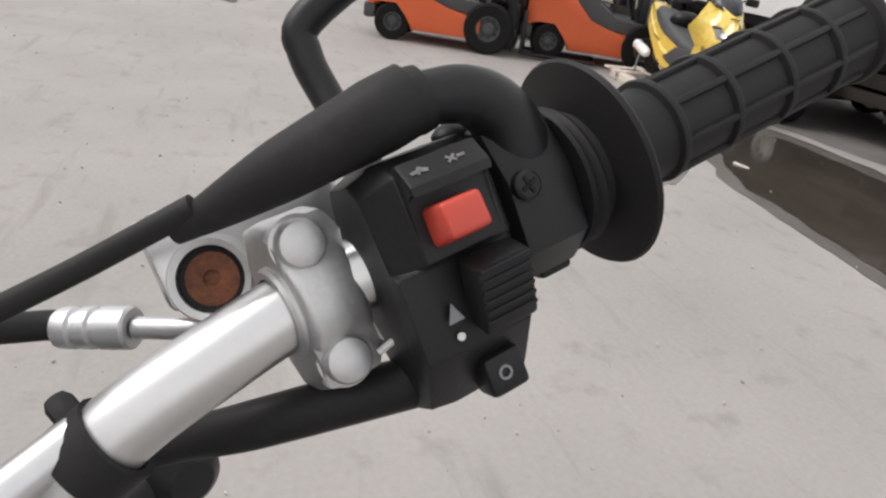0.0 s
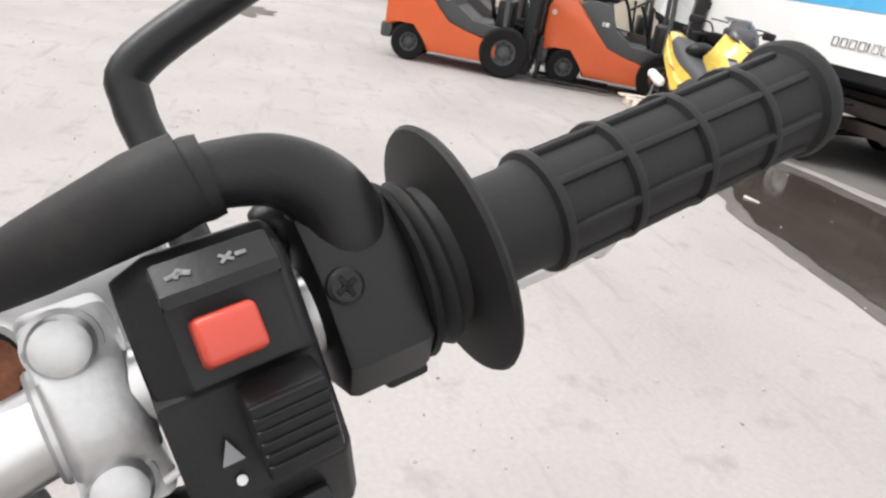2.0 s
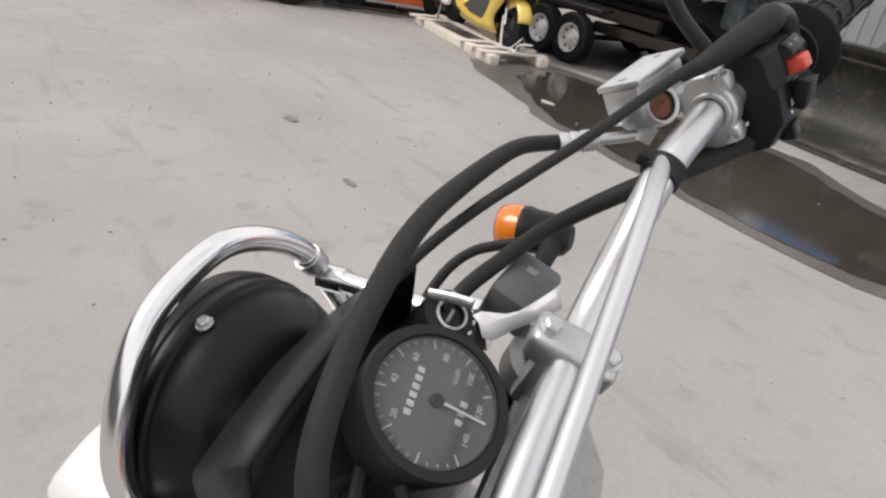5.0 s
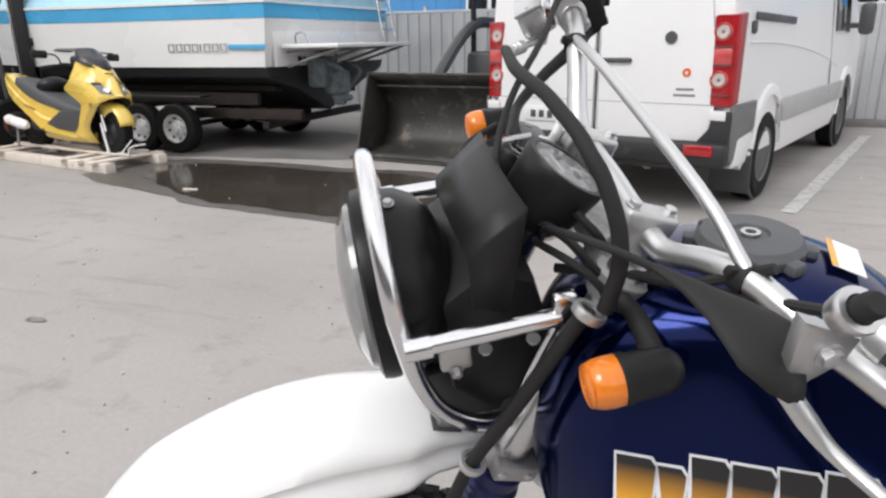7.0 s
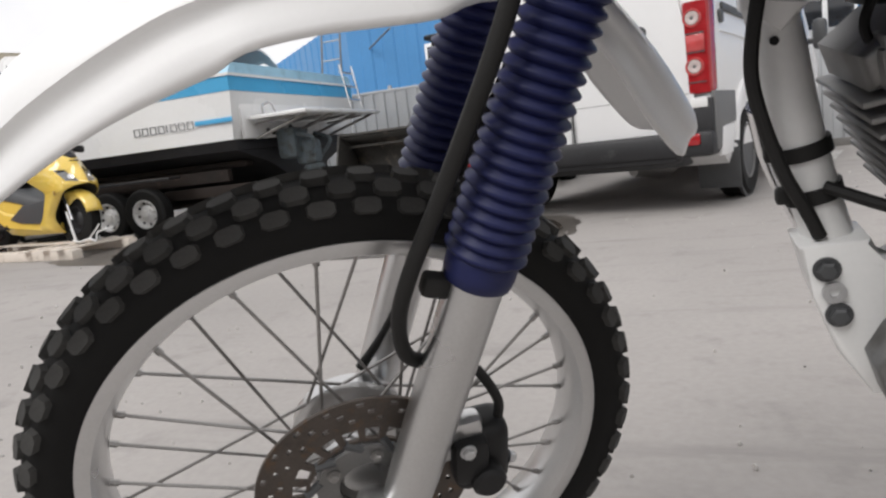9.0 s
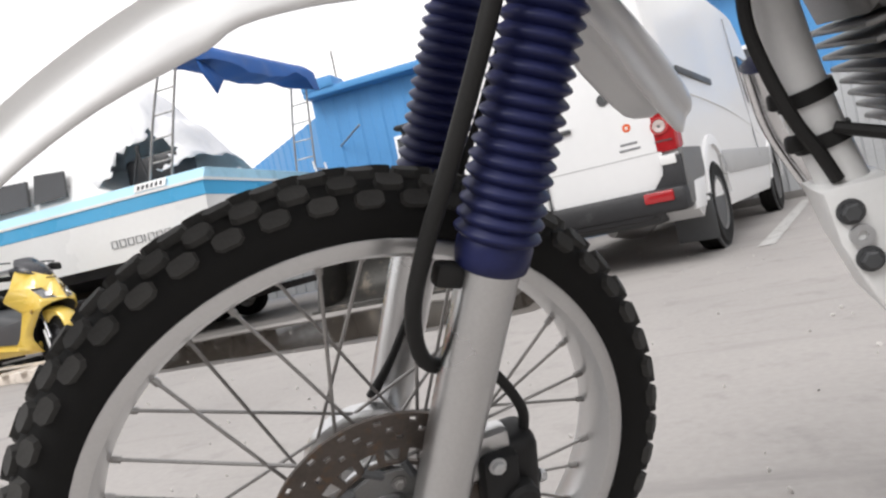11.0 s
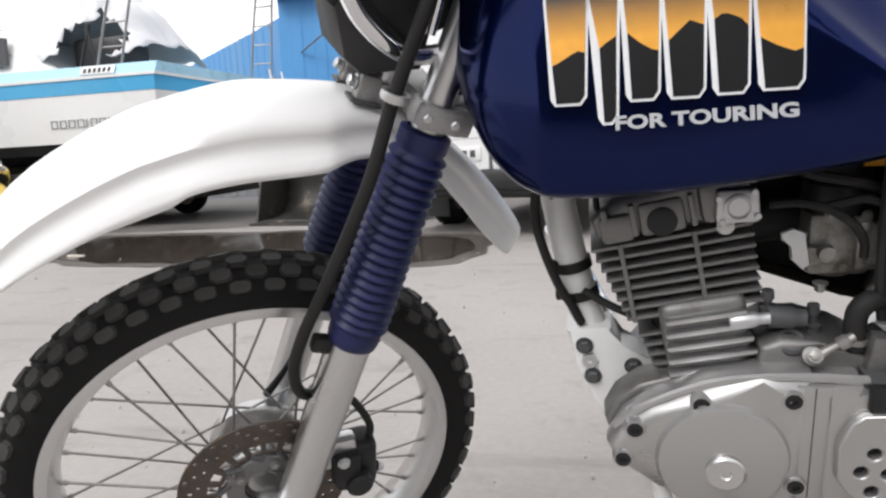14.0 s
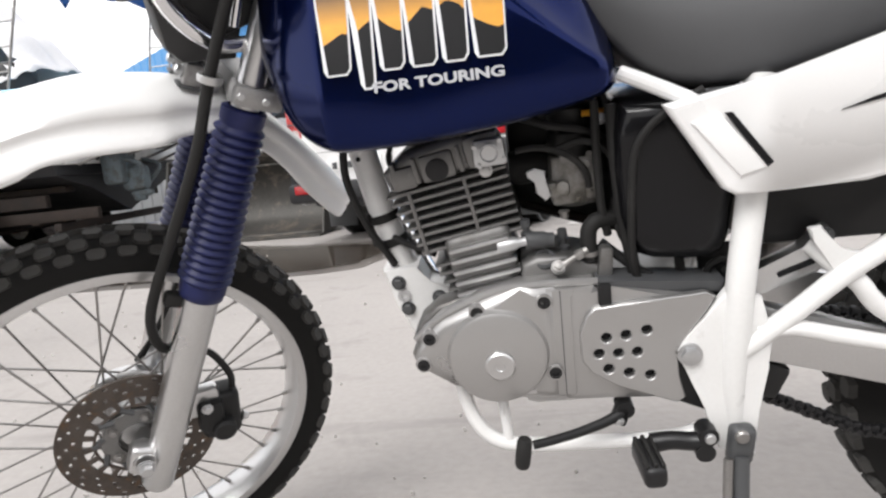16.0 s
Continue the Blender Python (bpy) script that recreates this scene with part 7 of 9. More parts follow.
sweep(bm, [(-0.033, 0.2045, 0.933), (-0.042, 0.196, 0.934), (-0.060, 0.155, 0.948), (-0.0756, 0.0846, 0.957), (-0.0785, 0.0400, 0.9640), (-0.0754, 0.0035, 0.9690), (-0.0713, -0.0320, 0.9690), (-0.0650, -0.0613, 0.9663), (-0.0582, -0.0811, 0.9595), (-0.0500, -0.0946, 0.9521), (-0.0380, -0.1117, 0.9361), (-0.0270, -0.1253, 0.9171), (-0.0180, -0.1354, 0.8913), (-0.0120, -0.1401, 0.8519)], [0.0055, 0.0055, 0.0056, 0.0064, 0.0066, 0.0067, 0.0067, 0.0068, 0.0069, 0.0070, 0.0070, 0.0071, 0.0072, 0.0074], 14, 8)
part("upper_brake_hose", bm, M_rubber, bike, "black sleeved brake hose", F)
bm = BM()
sweep(bm, [(0.082, 0.264, 0.969), (0.074, 0.256, 0.962), (0.045, 0.222, 0.944), (0.016, 0.200, 0.916), (-0.0135, 0.168, 0.888), (-0.031, 0.1255, 0.883), (-0.045, 0.08, 0.872), (-0.04, 0.03, 0.83)], [0.008, 0.008, 0.0078, 0.0068, 0.006, 0.0058, 0.0058, 0.0058], 12, 8)
part("switch_harness", bm, M_rubber, bike, "black wiring sleeve along the bar", F)
part("signal_wire", sweep(BM(), [(-0.0247, 0.1737, 0.8552), (-0.040, 0.170, 0.842), (-0.0546, 0.1645, 0.8273), (-0.064, 0.1463, 0.8174), (-0.0675, 0.1237, 0.802), (-0.066, 0.10, 0.785)], 0.0042, 10, 8), M_rubber, bike, "", F)
bm = BM()
sweep(bm, [(0.064, 0.242, 0.949), (0.058, 0.236, 0.937), (0.054, 0.233, 0.936), (0.057, 0.233, 0.944), (0.050, 0.226, 0.934), (0.046, 0.222, 0.933), (0.049, 0.221, 0.942)], 0.0009, 6, 6)
part("wire_loop", bm, M_black, bike, "", F)
for pts, r in (([(0.03, -0.07, 0.84), (0.0, -0.09, 0.855), (-0.03, -0.07, 0.87), (-0.045, -0.03, 0.86)], 0.0045), ([(0.04, -0.09, 0.83), (0.02, -0.12, 0.84), (-0.02, -0.10, 0.86), (-0.05, -0.05, 0.85)], 0.004), ([(0.05, -0.02, 0.83), (0.01, -0.06, 0.87), (-0.02, -0.045, 0.885)], 0.004), ([(0.06, -0.19, 0.955), (0.035, -0.15, 0.90), (0.02, -0.10, 0.865), (-0.02, -0.06, 0.83)], 0.0048), ([(0.085, -0.1, 0.80), (0.06, -0.11, 0.86), (0.03, -0.09, 0.87)], 0.005), ([(0.07, -0.24, 0.96), (0.055, -0.17, 0.91), (0.07, -0.10, 0.86), (0.09, -0.03, 0.80)], 0.0048)):
    part("control_cable", sweep(BM(), pts, r, 8, 8), M_rubber, bike, "", F)

# left-hand controls, seen from the front corner
LG = F @ Matrix.Translation((0.052, 0.010, -0.044)) @ Matrix(((-0.276, -0.70, 0.66, 0.076), (0.961, -0.19, 0.20, -0.337), (0.0, 0.69, 0.72, 1.001), (0, 0, 0, 1)))
LEVER = F @ pose(0.014, 0.011, -0.010)
bm = turn(BM(), [(0.0115, -0.012), (0.019, -0.012), (0.020, -0.006), (0.030, -0.0016), (0.034, 0.0004), (0.030, 0.0018), (0.017, 0.005), (0.0165, 0.12), (0.020, 0.126), (0.0195, 0.132), (0, 0.133)], pose(0, 0, 0, 0, -90), 40)
part("left_grip", bm, M_rubber, bike, "black rubber handlebar grip", LG)
bm = BM()
prism(bm, [(0.022, -0.018), (0.022, 0.016), (0.010, 0.023), (-0.026, 0.020), (-0.046, 0.006), (-0.046, -0.012), (-0.02, -0.022)], 0.034, pose(0.034, 0, 0, 0, 0, 90), 0.003)
lbox = part("left_switch_box", bm, M_black, bike, "black handlebar switch box", LG)
part("switch_lever", block(BM(), (0.012, 0.022, 0.012), pose(0.034, -0.012, 0.026), 0.003), M_black, lbox)
bm = BM()
turn(bm, [(0.0113, -0.012), (0.0185, -0.012), (0.019, 0.010), (0.0113, 0.012)], pose(0.073, 0, 0, 0, 90), 28, True)
part("clutch_clamp", bm, M_cast, bike, "cast clutch lever clamp", LG)
bm = BM()
prism(bm, [(0.004, 0.975), (0.062, 0.968), (0.066, 0.945), (0.050, 0.922), (0.030, 0.922)], 0.012, pose(0, -0.272, 0), 0.003)
perch = part("clutch_perch", bm, M_cast, bike, "pale cast clutch lever perch", F @ pose(0.0078, 0.0082, -0.0041))
boss = part("adjuster_boss", turn(BM(), [(0.0085, -0.012), (0.0125, -0.012), (0.0150, -0.002), (0.0155, 0.003), (0.0145, 0.005), (0.0100, 0.005), (0.0085, 0.002)], toward((0.0164, -0.2892, 0.9969), (0.0164 - 0.02, -0.2892 - 0.045, 0.9969 + 0.07)), 26, True), M_alu, perch, "bright round cable boss")
part("adjuster_rubber", turn(BM(), [(0, -0.01), (0.0088, -0.01), (0.0088, 0.016), (0.007, 0.019), (0, 0.019)], toward((0.0164, -0.2892, 0.9969), (0.0164 - 0.02, -0.2892 - 0.045, 0.9969 + 0.07)), 18), M_rubber, boss)
part("perch_bolt", hexbolt(BM(), (0.045, -0.278, 0.951), (0, -1, 0), 0.0068, 0.007), M_zinc, perch)
bm = BM()
sweep(bm, [(0.026, -0.283, 0.924), (0.0414, -0.300, 0.9133), (0.0545, -0.316, 0.9060), (0.066, -0.338, 0.905), (0.080, -0.375, 0.908), (0.10, -0.43, 0.915)], [0.008, 0.008, 0.0062, 0.0055, 0.005, 0.0065], 14, 6, flat=0.7)
part("clutch_lever", bm, M_bar, bike, "bright aluminium clutch lever", LEVER)
bm = BM()
rows = []
edges = (((-0.034, -0.178, 0.930), (-0.030, -0.174, 0.933), 0.003), ((-0.024, -0.205, 0.934), (-0.014, -0.195, 0.940), 0.004), ((-0.019, -0.232, 0.935), (0.000, -0.213, 0.946), 0.005), ((-0.015, -0.256, 0.932), (0.015, -0.226, 0.950), 0.006), ((-0.010, -0.273, 0.928), (0.028, -0.236, 0.952), 0.008), ((0.012, -0.288, 0.922), (0.037, -0.242, 0.951), 0.010), ((0.034, -0.295, 0.918), (0.041, -0.246, 0.949), 0.009))
for k, (a, b, h) in enumerate(edges):
    a, b = Vector(a), Vector(b)
    c, u = (a + b) / 2, (b - a) / 2
    p, q = edges[max(k - 1, 0)], edges[min(k + 1, len(edges) - 1)]
    out = u.cross(Vector(q[0]) + Vector(q[1]) - Vector(p[0]) - Vector(p[1])).normalized() * h
    rows.append([c + u * math.cos(t) + out * math.sin(t) for t in (2 * math.pi * n / 16 for n in range(16))])
loft(bm, rows)
part("lever_cover", bm, M_rubber, bike, "grey-black rubber lever boot", LEVER, 40)
part("clutch_cable", sweep(BM(), [(-0.017, -0.166, 0.921), (-0.045, -0.14, 0.915), (-0.055, -0.10, 0.895), (-0.05, -0.06, 0.87), (-0.03, -0.03, 0.84)], 0.0036, 10, 8), M_rubber, bike, "black clutch cable", F)

# ---- frame side ----
# tank
def tank_mesh():
    """Flat flanks bounded by a crease, bevelled towards the seat and the steering head."""
    bm = BM()
    rows = []
    for x, zb, w, zc, yc, yi, zi, yj, zj, zt in (
            (0.336, 0.890, 0.045, 0.930, 0.043, 0.038, 0.950, 0.028, 0.968, 0.978), (0.348, 0.846, 0.078, 0.905, 0.074, 0.062, 0.955, 0.044, 0.990, 1.005),
            (0.364, 0.808, 0.103, 0.885, 0.097, 0.080, 0.962, 0.056, 1.012, 1.030), (0.384, 0.772, 0.126, 0.872, 0.118, 0.098, 0.972, 0.070, 1.030, 1.046),
            (0.412, 0.749, 0.148, 0.876, 0.138, 0.113, 0.985, 0.083, 1.041, 1.056), (0.440, 0.742, 0.168, 0.900, 0.152, 0.121, 1.010, 0.091, 1.050, 1.065),
            (0.455, 0.741, 0.171, 0.930, 0.145, 0.118, 1.025, 0.090, 1.057, 1.070), (0.500, 0.741, 0.172, 0.975, 0.132, 0.113, 1.04, 0.090, 1.065, 1.077),
            (0.540, 0.743, 0.1725, 0.995, 0.126, 0.112, 1.045, 0.088, 1.068, 1.080), (0.595, 0.748, 0.1725, 0.953, 0.139, 0.112, 1.03, 0.085, 1.062, 1.078),
            (0.632, 0.752, 0.172, 0.920, 0.149, 0.112, 0.99, 0.085, 1.04, 1.066), (0.671, 0.757, 0.171, 0.884, 0.160, 0.120, 0.935, 0.090, 1.00, 1.045),
            (0.700, 0.761, 0.169, 0.859, 0.165, 0.131, 0.90, 0.095, 0.96, 1.01), (0.735, 0.768, 0.166, 0.828, 0.164, 0.142, 0.865, 0.105, 0.91, 0.96),
            (0.758, 0.775, 0.157, 0.815, 0.156, 0.138, 0.84, 0.100, 0.87, 0.90), (0.775, 0.790, 0.135, 0.815, 0.132, 0.120, 0.828, 0.090, 0.84, 0.85)):
        d = min(0.03, (zc - zb) * 0.5)
        if x > 0.56:
            zi = zc + (zi - zc) * 0.62
        zm = zb + d + (zc - zb - d) * 0.42
        ym = max(w + (yc - w) * 0.42, min(w - 0.002, 0.1715 - 0.30 * max(0, zm - 0.837))) if x > 0.42 else w + (yc - w) * 0.35
        half = [(0.0, zb + 0.004), (w * 0.55, zb), (w * 0.90, zb + 0.004), (w * 0.985, zb + d * 0.45), (w, zb + d), (ym, zm), (yc, zc), (yi, zi), (yj, zj), (yj * 0.5, zt - 0.003), (0.0, zt)]
        rows.append([Vector((x, -y, z)) for y, z in half] + [Vector((x, y, z)) for y, z in half[-2:0:-1]])
    loft(bm, rows)
    bm.verts.ensure_lookup_table()
    layer, n = bm.edges.layers.float.new("crease_edge"), len(rows[0])
    for r in range(4, len(rows) - 2):
        for k in (6, n - 6):
            bm.edges.get((bm.verts[r * n + k], bm.verts[(r + 1) * n + k]))[layer] = 0.65
    for k in range(2, 6):
        for a, b in ((k, k + 1), (n - k, n - k - 1)):
            bm.edges.get((bm.verts[5 * n + a], bm.verts[5 * n + b]))[layer] = 0.6
    return bm


bm = tank_mesh()
tank = part("fuel_tank", bm, M_tank, bike, "glossy deep blue fuel tank with decal", K, 60)
tank.modifiers.new("round", "SUBSURF").levels = 2
tank.modifiers["round"].render_levels = 2
bm = BM()
turn(bm, [(0, 0), (0.052, 0), (0.056, 0.006), (0.056, 0.02), (0.05, 0.028), (0.02, 0.03), (0.018, 0.027), (0, 0.027)], None, 40)
lugs = []
for k in range(8):
    a = 2 * math.pi * k / 8
    lugs.append(pose(0.056 * math.cos(a), 0.056 * math.sin(a), 0.012, 0, 0, math.degrees(a)))
cap = part("fuel_cap", bm, M_cap, tank, "large faded grey-black fuel cap with grip lugs", pose(0.540, 0, 1.066, 0, 2) @ Matrix.Diagonal((0.88, 0.88, 0.9, 1)))
for m in lugs:
    part("grip_lug", block(BM(), (0.022, 0.02, 0.018), None, 0.005), M_cap, cap, "", m)
part("cap_lock", turn(BM(), [(0.006, 0), (0.010, 0), (0.010, 0.002), (0.006, 0.002)], pose(0, 0, 0.0285), 20, True), M_zinc, cap)
sticker = part("warning_label", block(BM(), (0.030, 0.056, 0.0012), pose(0.622, 0.006, 1.0722, 0, 20), 0.0004), M_paper, tank, "white warning label with orange heading")
part("label_heading", block(BM(), (0.006, 0.056, 0.0006), pose(0.6105, 0.006, 1.0773, 0, 20), 0.0002), M_yellow, sticker)

# decal: six slab shapes, golden above black with a jagged skyline, silver-white rim
TX = K @ Matrix(((1, 0.0, 0, 0.0), (0, 0.287, -0.958, -0.1722), (0, 0.958, 0.287, 0.837), (0, 0, 0, 1)))


def slab(bm, pts, lift, thick):
    vs = [bm.verts.new((x, z, lift)) for x, z in pts]
    f = bm.faces.new(vs)
    ext = bmesh.ops.extrude_face_region(bm, geom=[f])["geom"]
    bmesh.ops.translate(bm, verts=[g for g in ext if isinstance(g, bmesh.types.BMVert)], vec=(0, 0, thick))
    bmesh.ops.triangulate(bm, faces=[f for f in bm.faces if len(f.verts) > 4])
    return bm


letters = [(0.445, 0.036, 0.098, 0.000), (0.481, 0.026, 0.112, -0.018), (0.508, 0.033, 0.108, 0.000), (0.541, 0.036, 0.108, 0.000), (0.577, 0.034, 0.110, 0.001), (0.612, 0.040, 0.113, 0.002)]
sky_line = [0.030, 0.036, 0.044, 0.040, 0.050, 0.058, 0.046, 0.038, 0.050, 0.062, 0.056, 0.066, 0.060, 0.044, 0.036, 0.030, 0.034]
for i, (x, w, h, low) in enumerate(letters):
    u = 0.004 if i != 1 else 0.008
    rim_pts = [(x + 0.0028 + u, low - 0.0023), (x + w - 0.0070, low - 0.0023), (x + w - 0.0018, low + 0.0050), (x + w + 0.0008, low + h - 0.0060), (x + w - 0.0050, low + h + 0.0020), (x - 0.0021, low + h + 0.0012), (x - 0.0010 + u, low + 0.0040)]
    rimo = part("decal_rim", slab(BM(), rim_pts, 0.0, 0.0012), M_outline, tank, "", (K.inverted() @ TX))

    def line(px):
        return float(np.interp((px - 0.445) / 0.21 * 16, range(17), sky_line))

    xs = np.linspace(x + 0.001 + u, x + w - 0.003, 6)
    top = [(float(px), line(px)) for px in xs]
    low_pts = [(x + 0.0040 + u, low), (x + w - 0.0080, low), (x + w - 0.0040, low + 0.006), *[(px, pz) for px, pz in top[::-1]]]
    part("decal_base", slab(BM(), low_pts, 0.0014, 0.0006), M_dblack, rimo)
    hi_pts = [*top, (x + w - 0.0014, low + h - 0.007), (x + w - 0.0062, low + h - 0.0005), (x, low + h - 0.001)]
    part("decal_top", slab(BM(), hi_pts, 0.0014, 0.0006), M_gold, rimo)
line_of_words = words("decal_letter", "FOR TOURING", 0.0158, tank, M_lettering, (K.inverted() @ TX) @ pose(0.5735, -0.0185, 0.0012, 0, 0, 1.2) @ Matrix.Diagonal((1.37, 1, 1, 1)), 0.0005, bold=0.00055)
apart(line_of_words)

# seat
bm = BM()
rows = []
for x, zb, zt, w in ((0.655, 1.00, 1.045, 0.07), (0.69, 0.93, 1.01, 0.092), (0.73, 0.872, 0.955, 0.105), (0.78, 0.812, 0.915, 0.118), (0.83, 0.770, 0.897, 0.126), (0.90, 0.765, 0.890, 0.130), (1.0, 0.785, 0.893, 0.132), (1.1, 0.815, 0.910, 0.130), (1.25, 0.85, 0.938, 0.122), (1.42, 0.88, 0.95, 0.105), (1.52, 0.90, 0.945, 0.08)):
    h = zt - zb
    half = [(0, zb), (w * 0.96, zb), (w * 1.02, zb + h * 0.12), (w, zb + h * 0.5), (w * 0.88, zb + h * 0.86), (w * 0.6, zt - 0.004), (0, zt)]
    rows.append([Vector((x, -y, z)) for y, z in half] + [Vector((x, y, z)) for y, z in half[-2:0:-1]])
loft(bm, rows)
seat = part("seat", bm, M_seat, bike, "long grey vinyl seat", K, 60)
seat.modifiers.new("round", "SUBSURF").levels = 2
seat.modifiers["round"].render_levels = 2
bm = BM()
sweep(bm, [(0.83, -0.133, 0.768), (0.95, -0.137, 0.775), (1.1, -0.136, 0.815), (1.25, -0.128, 0.85)], 0.004, 8)
part("seat_piping", bm, M_seat, seat)

# white side panel with its slot
SP = K @ pose(0, -0.188, 0, -4, 0, -2)
bm = BM()
prism(bm, [(0.810, 0.766), (0.872, 0.668), (0.885, 0.660), (0.93, 0.662), (1.02, 0.664), (1.14, 0.690), (1.32, 0.74), (1.40, 0.80), (1.36, 0.885), (1.2, 0.868), (1.05, 0.820), (0.93, 0.785)], 0.02, None, 0.006, 3)
panel = part("side_panel", bm, M_white, bike, "white plastic side panel with a slotted scoop", SP)
bm = BM()
prism(bm, [(0.838, 0.744), (0.868, 0.752), (0.918, 0.690), (0.888, 0.682)], 0.006, pose(0, -0.0115, 0), 0.0025)
part("scoop", bm, M_white, panel)
bm = BM()
prism(bm, [(0.872, 0.752), (0.880, 0.752), (0.922, 0.695), (0.916, 0.690)], 0.004, pose(0, -0.0145, 0), 0.0012)
part("scoop_slot", bm, M_dblack, panel, "dark slot")
bm = BM()
prism(bm, [(0.99, 0.742), (1.06, 0.756), (1.06, 0.762), (1.02, 0.752)], 0.002, pose(0, -0.011, 0))
part("panel_stripe", bm, M_dblack, panel)
bm = BM()
sweep(bm, [(0.775, -0.125, 0.80), (0.80, -0.140, 0.788), (0.835, -0.150, 0.770), (0.87, -0.152, 0.752)], 0.009, 10)
part("seat_rail", bm, M_white, bike, "", K)

# air box and carburettor
bm = BM()
rows = []
for y, k in ((-0.143, 0.45), (-0.142, 0.70), (-0.137, 0.84), (-0.127, 0.94), (-0.112, 0.985), (-0.095, 1.0), (0.0, 1.0), (0.10, 0.95)):
    c = Vector((0.835, 0, 0.668))
    rows.append([Vector((c.x + (x - c.x) * k, y, c.z + (z - c.z) * k)) for x, z in ((0.770, 0.772), (0.763, 0.735), (0.762, 0.69), (0.767, 0.63), (0.776, 0.592), (0.788, 0.577), (0.805, 0.570), (0.845, 0.565), (0.876, 0.565), (0.890, 0.573), (0.897, 0.59), (0.903, 0.64), (0.910, 0.70), (0.914, 0.772))])
loft(bm, rows)
part("air_box", bm, M_gloss, bike, "glossy black plastic air box", K, 50)
part("air_box", block(BM(), (0.22, 0.2, 0.13), pose(1.03, 0, 0.625), 0.03), M_black, bike, "black battery case", K)
bm = BM()
block(bm, (0.060, 0.064, 0.066), pose(0.722, -0.037, 0.668), 0.007)
turn(bm, [(0, -0.055), (0.018, -0.053), (0.027, -0.045), (0.027, 0.004), (0, 0.004)], pose(0.722, -0.042, 0.684), 24)
block(bm, (0.03, 0.03, 0.02), pose(0.70, -0.065, 0.66), 0.005)
block(bm, (0.022, 0.012, 0.05), pose(0.745, -0.07, 0.668), 0.004)
turn(bm, [(0, 0), (0.008, 0), (0.008, 0.012), (0, 0.014)], pose(0.705, -0.078, 0.665, 90), 12)
part("inlet_boot", turn(BM(), [(0, -0.075), (0.022, -0.075), (0.024, -0.06), (0.020, -0.03), (0.020, 0.03), (0.026, 0.05), (0.028, 0.075), (0, 0.075)], pose(0.715, -0.02, 0.682, 0, 90), 22), M_rubber, bike, "black inlet rubber", K)
carb = part("carburettor", bm, M_carb, bike, "oily cast carburettor", K)
for p in ((0.71, -0.07, 0.70), (0.742, -0.072, 0.70), (0.725, -0.072, 0.645)):
    part("screw", hexbolt(BM(), p, (0, -1, 0), 0.0035, 0.004), M_carb, carb)
part("carburettor_cap", turn(BM(), [(0, 0), (0.031, 0), (0.033, 0.004), (0.033, 0.03), (0.030, 0.034), (0.030, 0.060), (0.02, 0.068), (0, 0.070)], pose(0.724, -0.04, 0.698), 24), M_black, carb, "black carburettor top")
part("brass_fitting", rod(BM(), (0.735, -0.07, 0.752), (0.762, -0.072, 0.752), 0.0045, 8), M_yellow, carb)

# engine: head, finned cylinder, crankcase, covers
CY = K @ pose(0.575, -0.01, 0.60, 0, -10)
for k in range(8):
    z = 0.003 + k * 0.0119
    me = BM()
    fore = -0.060 - 0.0032 * k
    block(me, (0.078 - fore, 0.150, 0.0046), None, 0.002)
    part("cooling_fin", me, M_engine, bike, "", CY @ pose((0.078 + fore) / 2, 0, z))
# oily core in flat black; shade between the fins is in its colour too
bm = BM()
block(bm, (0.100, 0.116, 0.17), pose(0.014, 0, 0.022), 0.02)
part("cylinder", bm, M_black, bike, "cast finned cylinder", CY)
for x in (-0.052, 0.022):
    part("fin_web", block(BM(), (0.005, 0.006, 0.090), pose(x, -0.0740, 0.044), 0.0015), M_engine, bike, "", CY)
for k in range(5):
    z = -0.074 + k * 0.0125
    part("cooling_fin", block(BM(), (0.100 + 0.003 * k, 0.125, 0.004), None, 0.0018), M_engine, bike, "", CY @ pose(0.009 - 0.001 * k, 0, z))
part("chain_tower", block(BM(), (0.088, 0.026, 0.084), pose(0.017, -0.070, -0.026), 0.012, 4), M_engine, bike, "cast cam-chain tower", CY)
for k in range(5):
    part("tower_rib", block(BM(), (0.092 - 0.003 * k, 0.022, 0.0062), pose(0.018, -0.083, -0.060 + 0.0150 * k), 0.0028), M_alu, bike, "", CY)
bm = BM()
prism(bm, [(-0.074, 0.092), (0.074, 0.092), (0.078, 0.108), (0.066, 0.136), (0.02, 0.142), (-0.045, 0.137), (-0.078, 0.118)], 0.145, None, 0.012, 3)
head = part("cylinder_head", bm, M_engine, bike, "cast cylinder head", CY)
for sx, sy, sz, px, py, pz, r in ((0.05, 0.03, 0.044, 0.055, -0.066, 0.115, 0.010), (0.034, 0.02, 0.030, -0.052, -0.070, 0.106, 0.006), (0.046, 0.024, 0.036, -0.006, -0.066, 0.110, 0.006)):
    part("head_boss", block(BM(), (sx, sy, sz), pose(px, py, pz), r), M_engine, head)
for q in (-0.062, -0.034, 0.024):
    part("head_rib", block(BM(), (0.006, 0.030, 0.034), pose(q, -0.064, 0.112), 0.002), M_engine, head)
part("inspection_plug", turn(BM(), [(0, 0), (0.0150, 0), (0.0150, 0.004), (0.012, 0.005), (0, 0.005)], pose(-0.0067, -0.0765, 0.1065, 90), 24), M_mast, head, "dark round plug")
bm = BM()
block(bm, (0.042, 0.018, 0.034), pose(0.063, -0.088, 0.112, 0, 8), 0.005, taper=(0.92, 0.92))
turn(bm, [(0, 0), (0.0135, 0), (0.0135, 0.003), (0.011, 0.004), (0.009, 0.0015), (0, 0.0015)], pose(0.063, -0.097, 0.112, 90), 24)
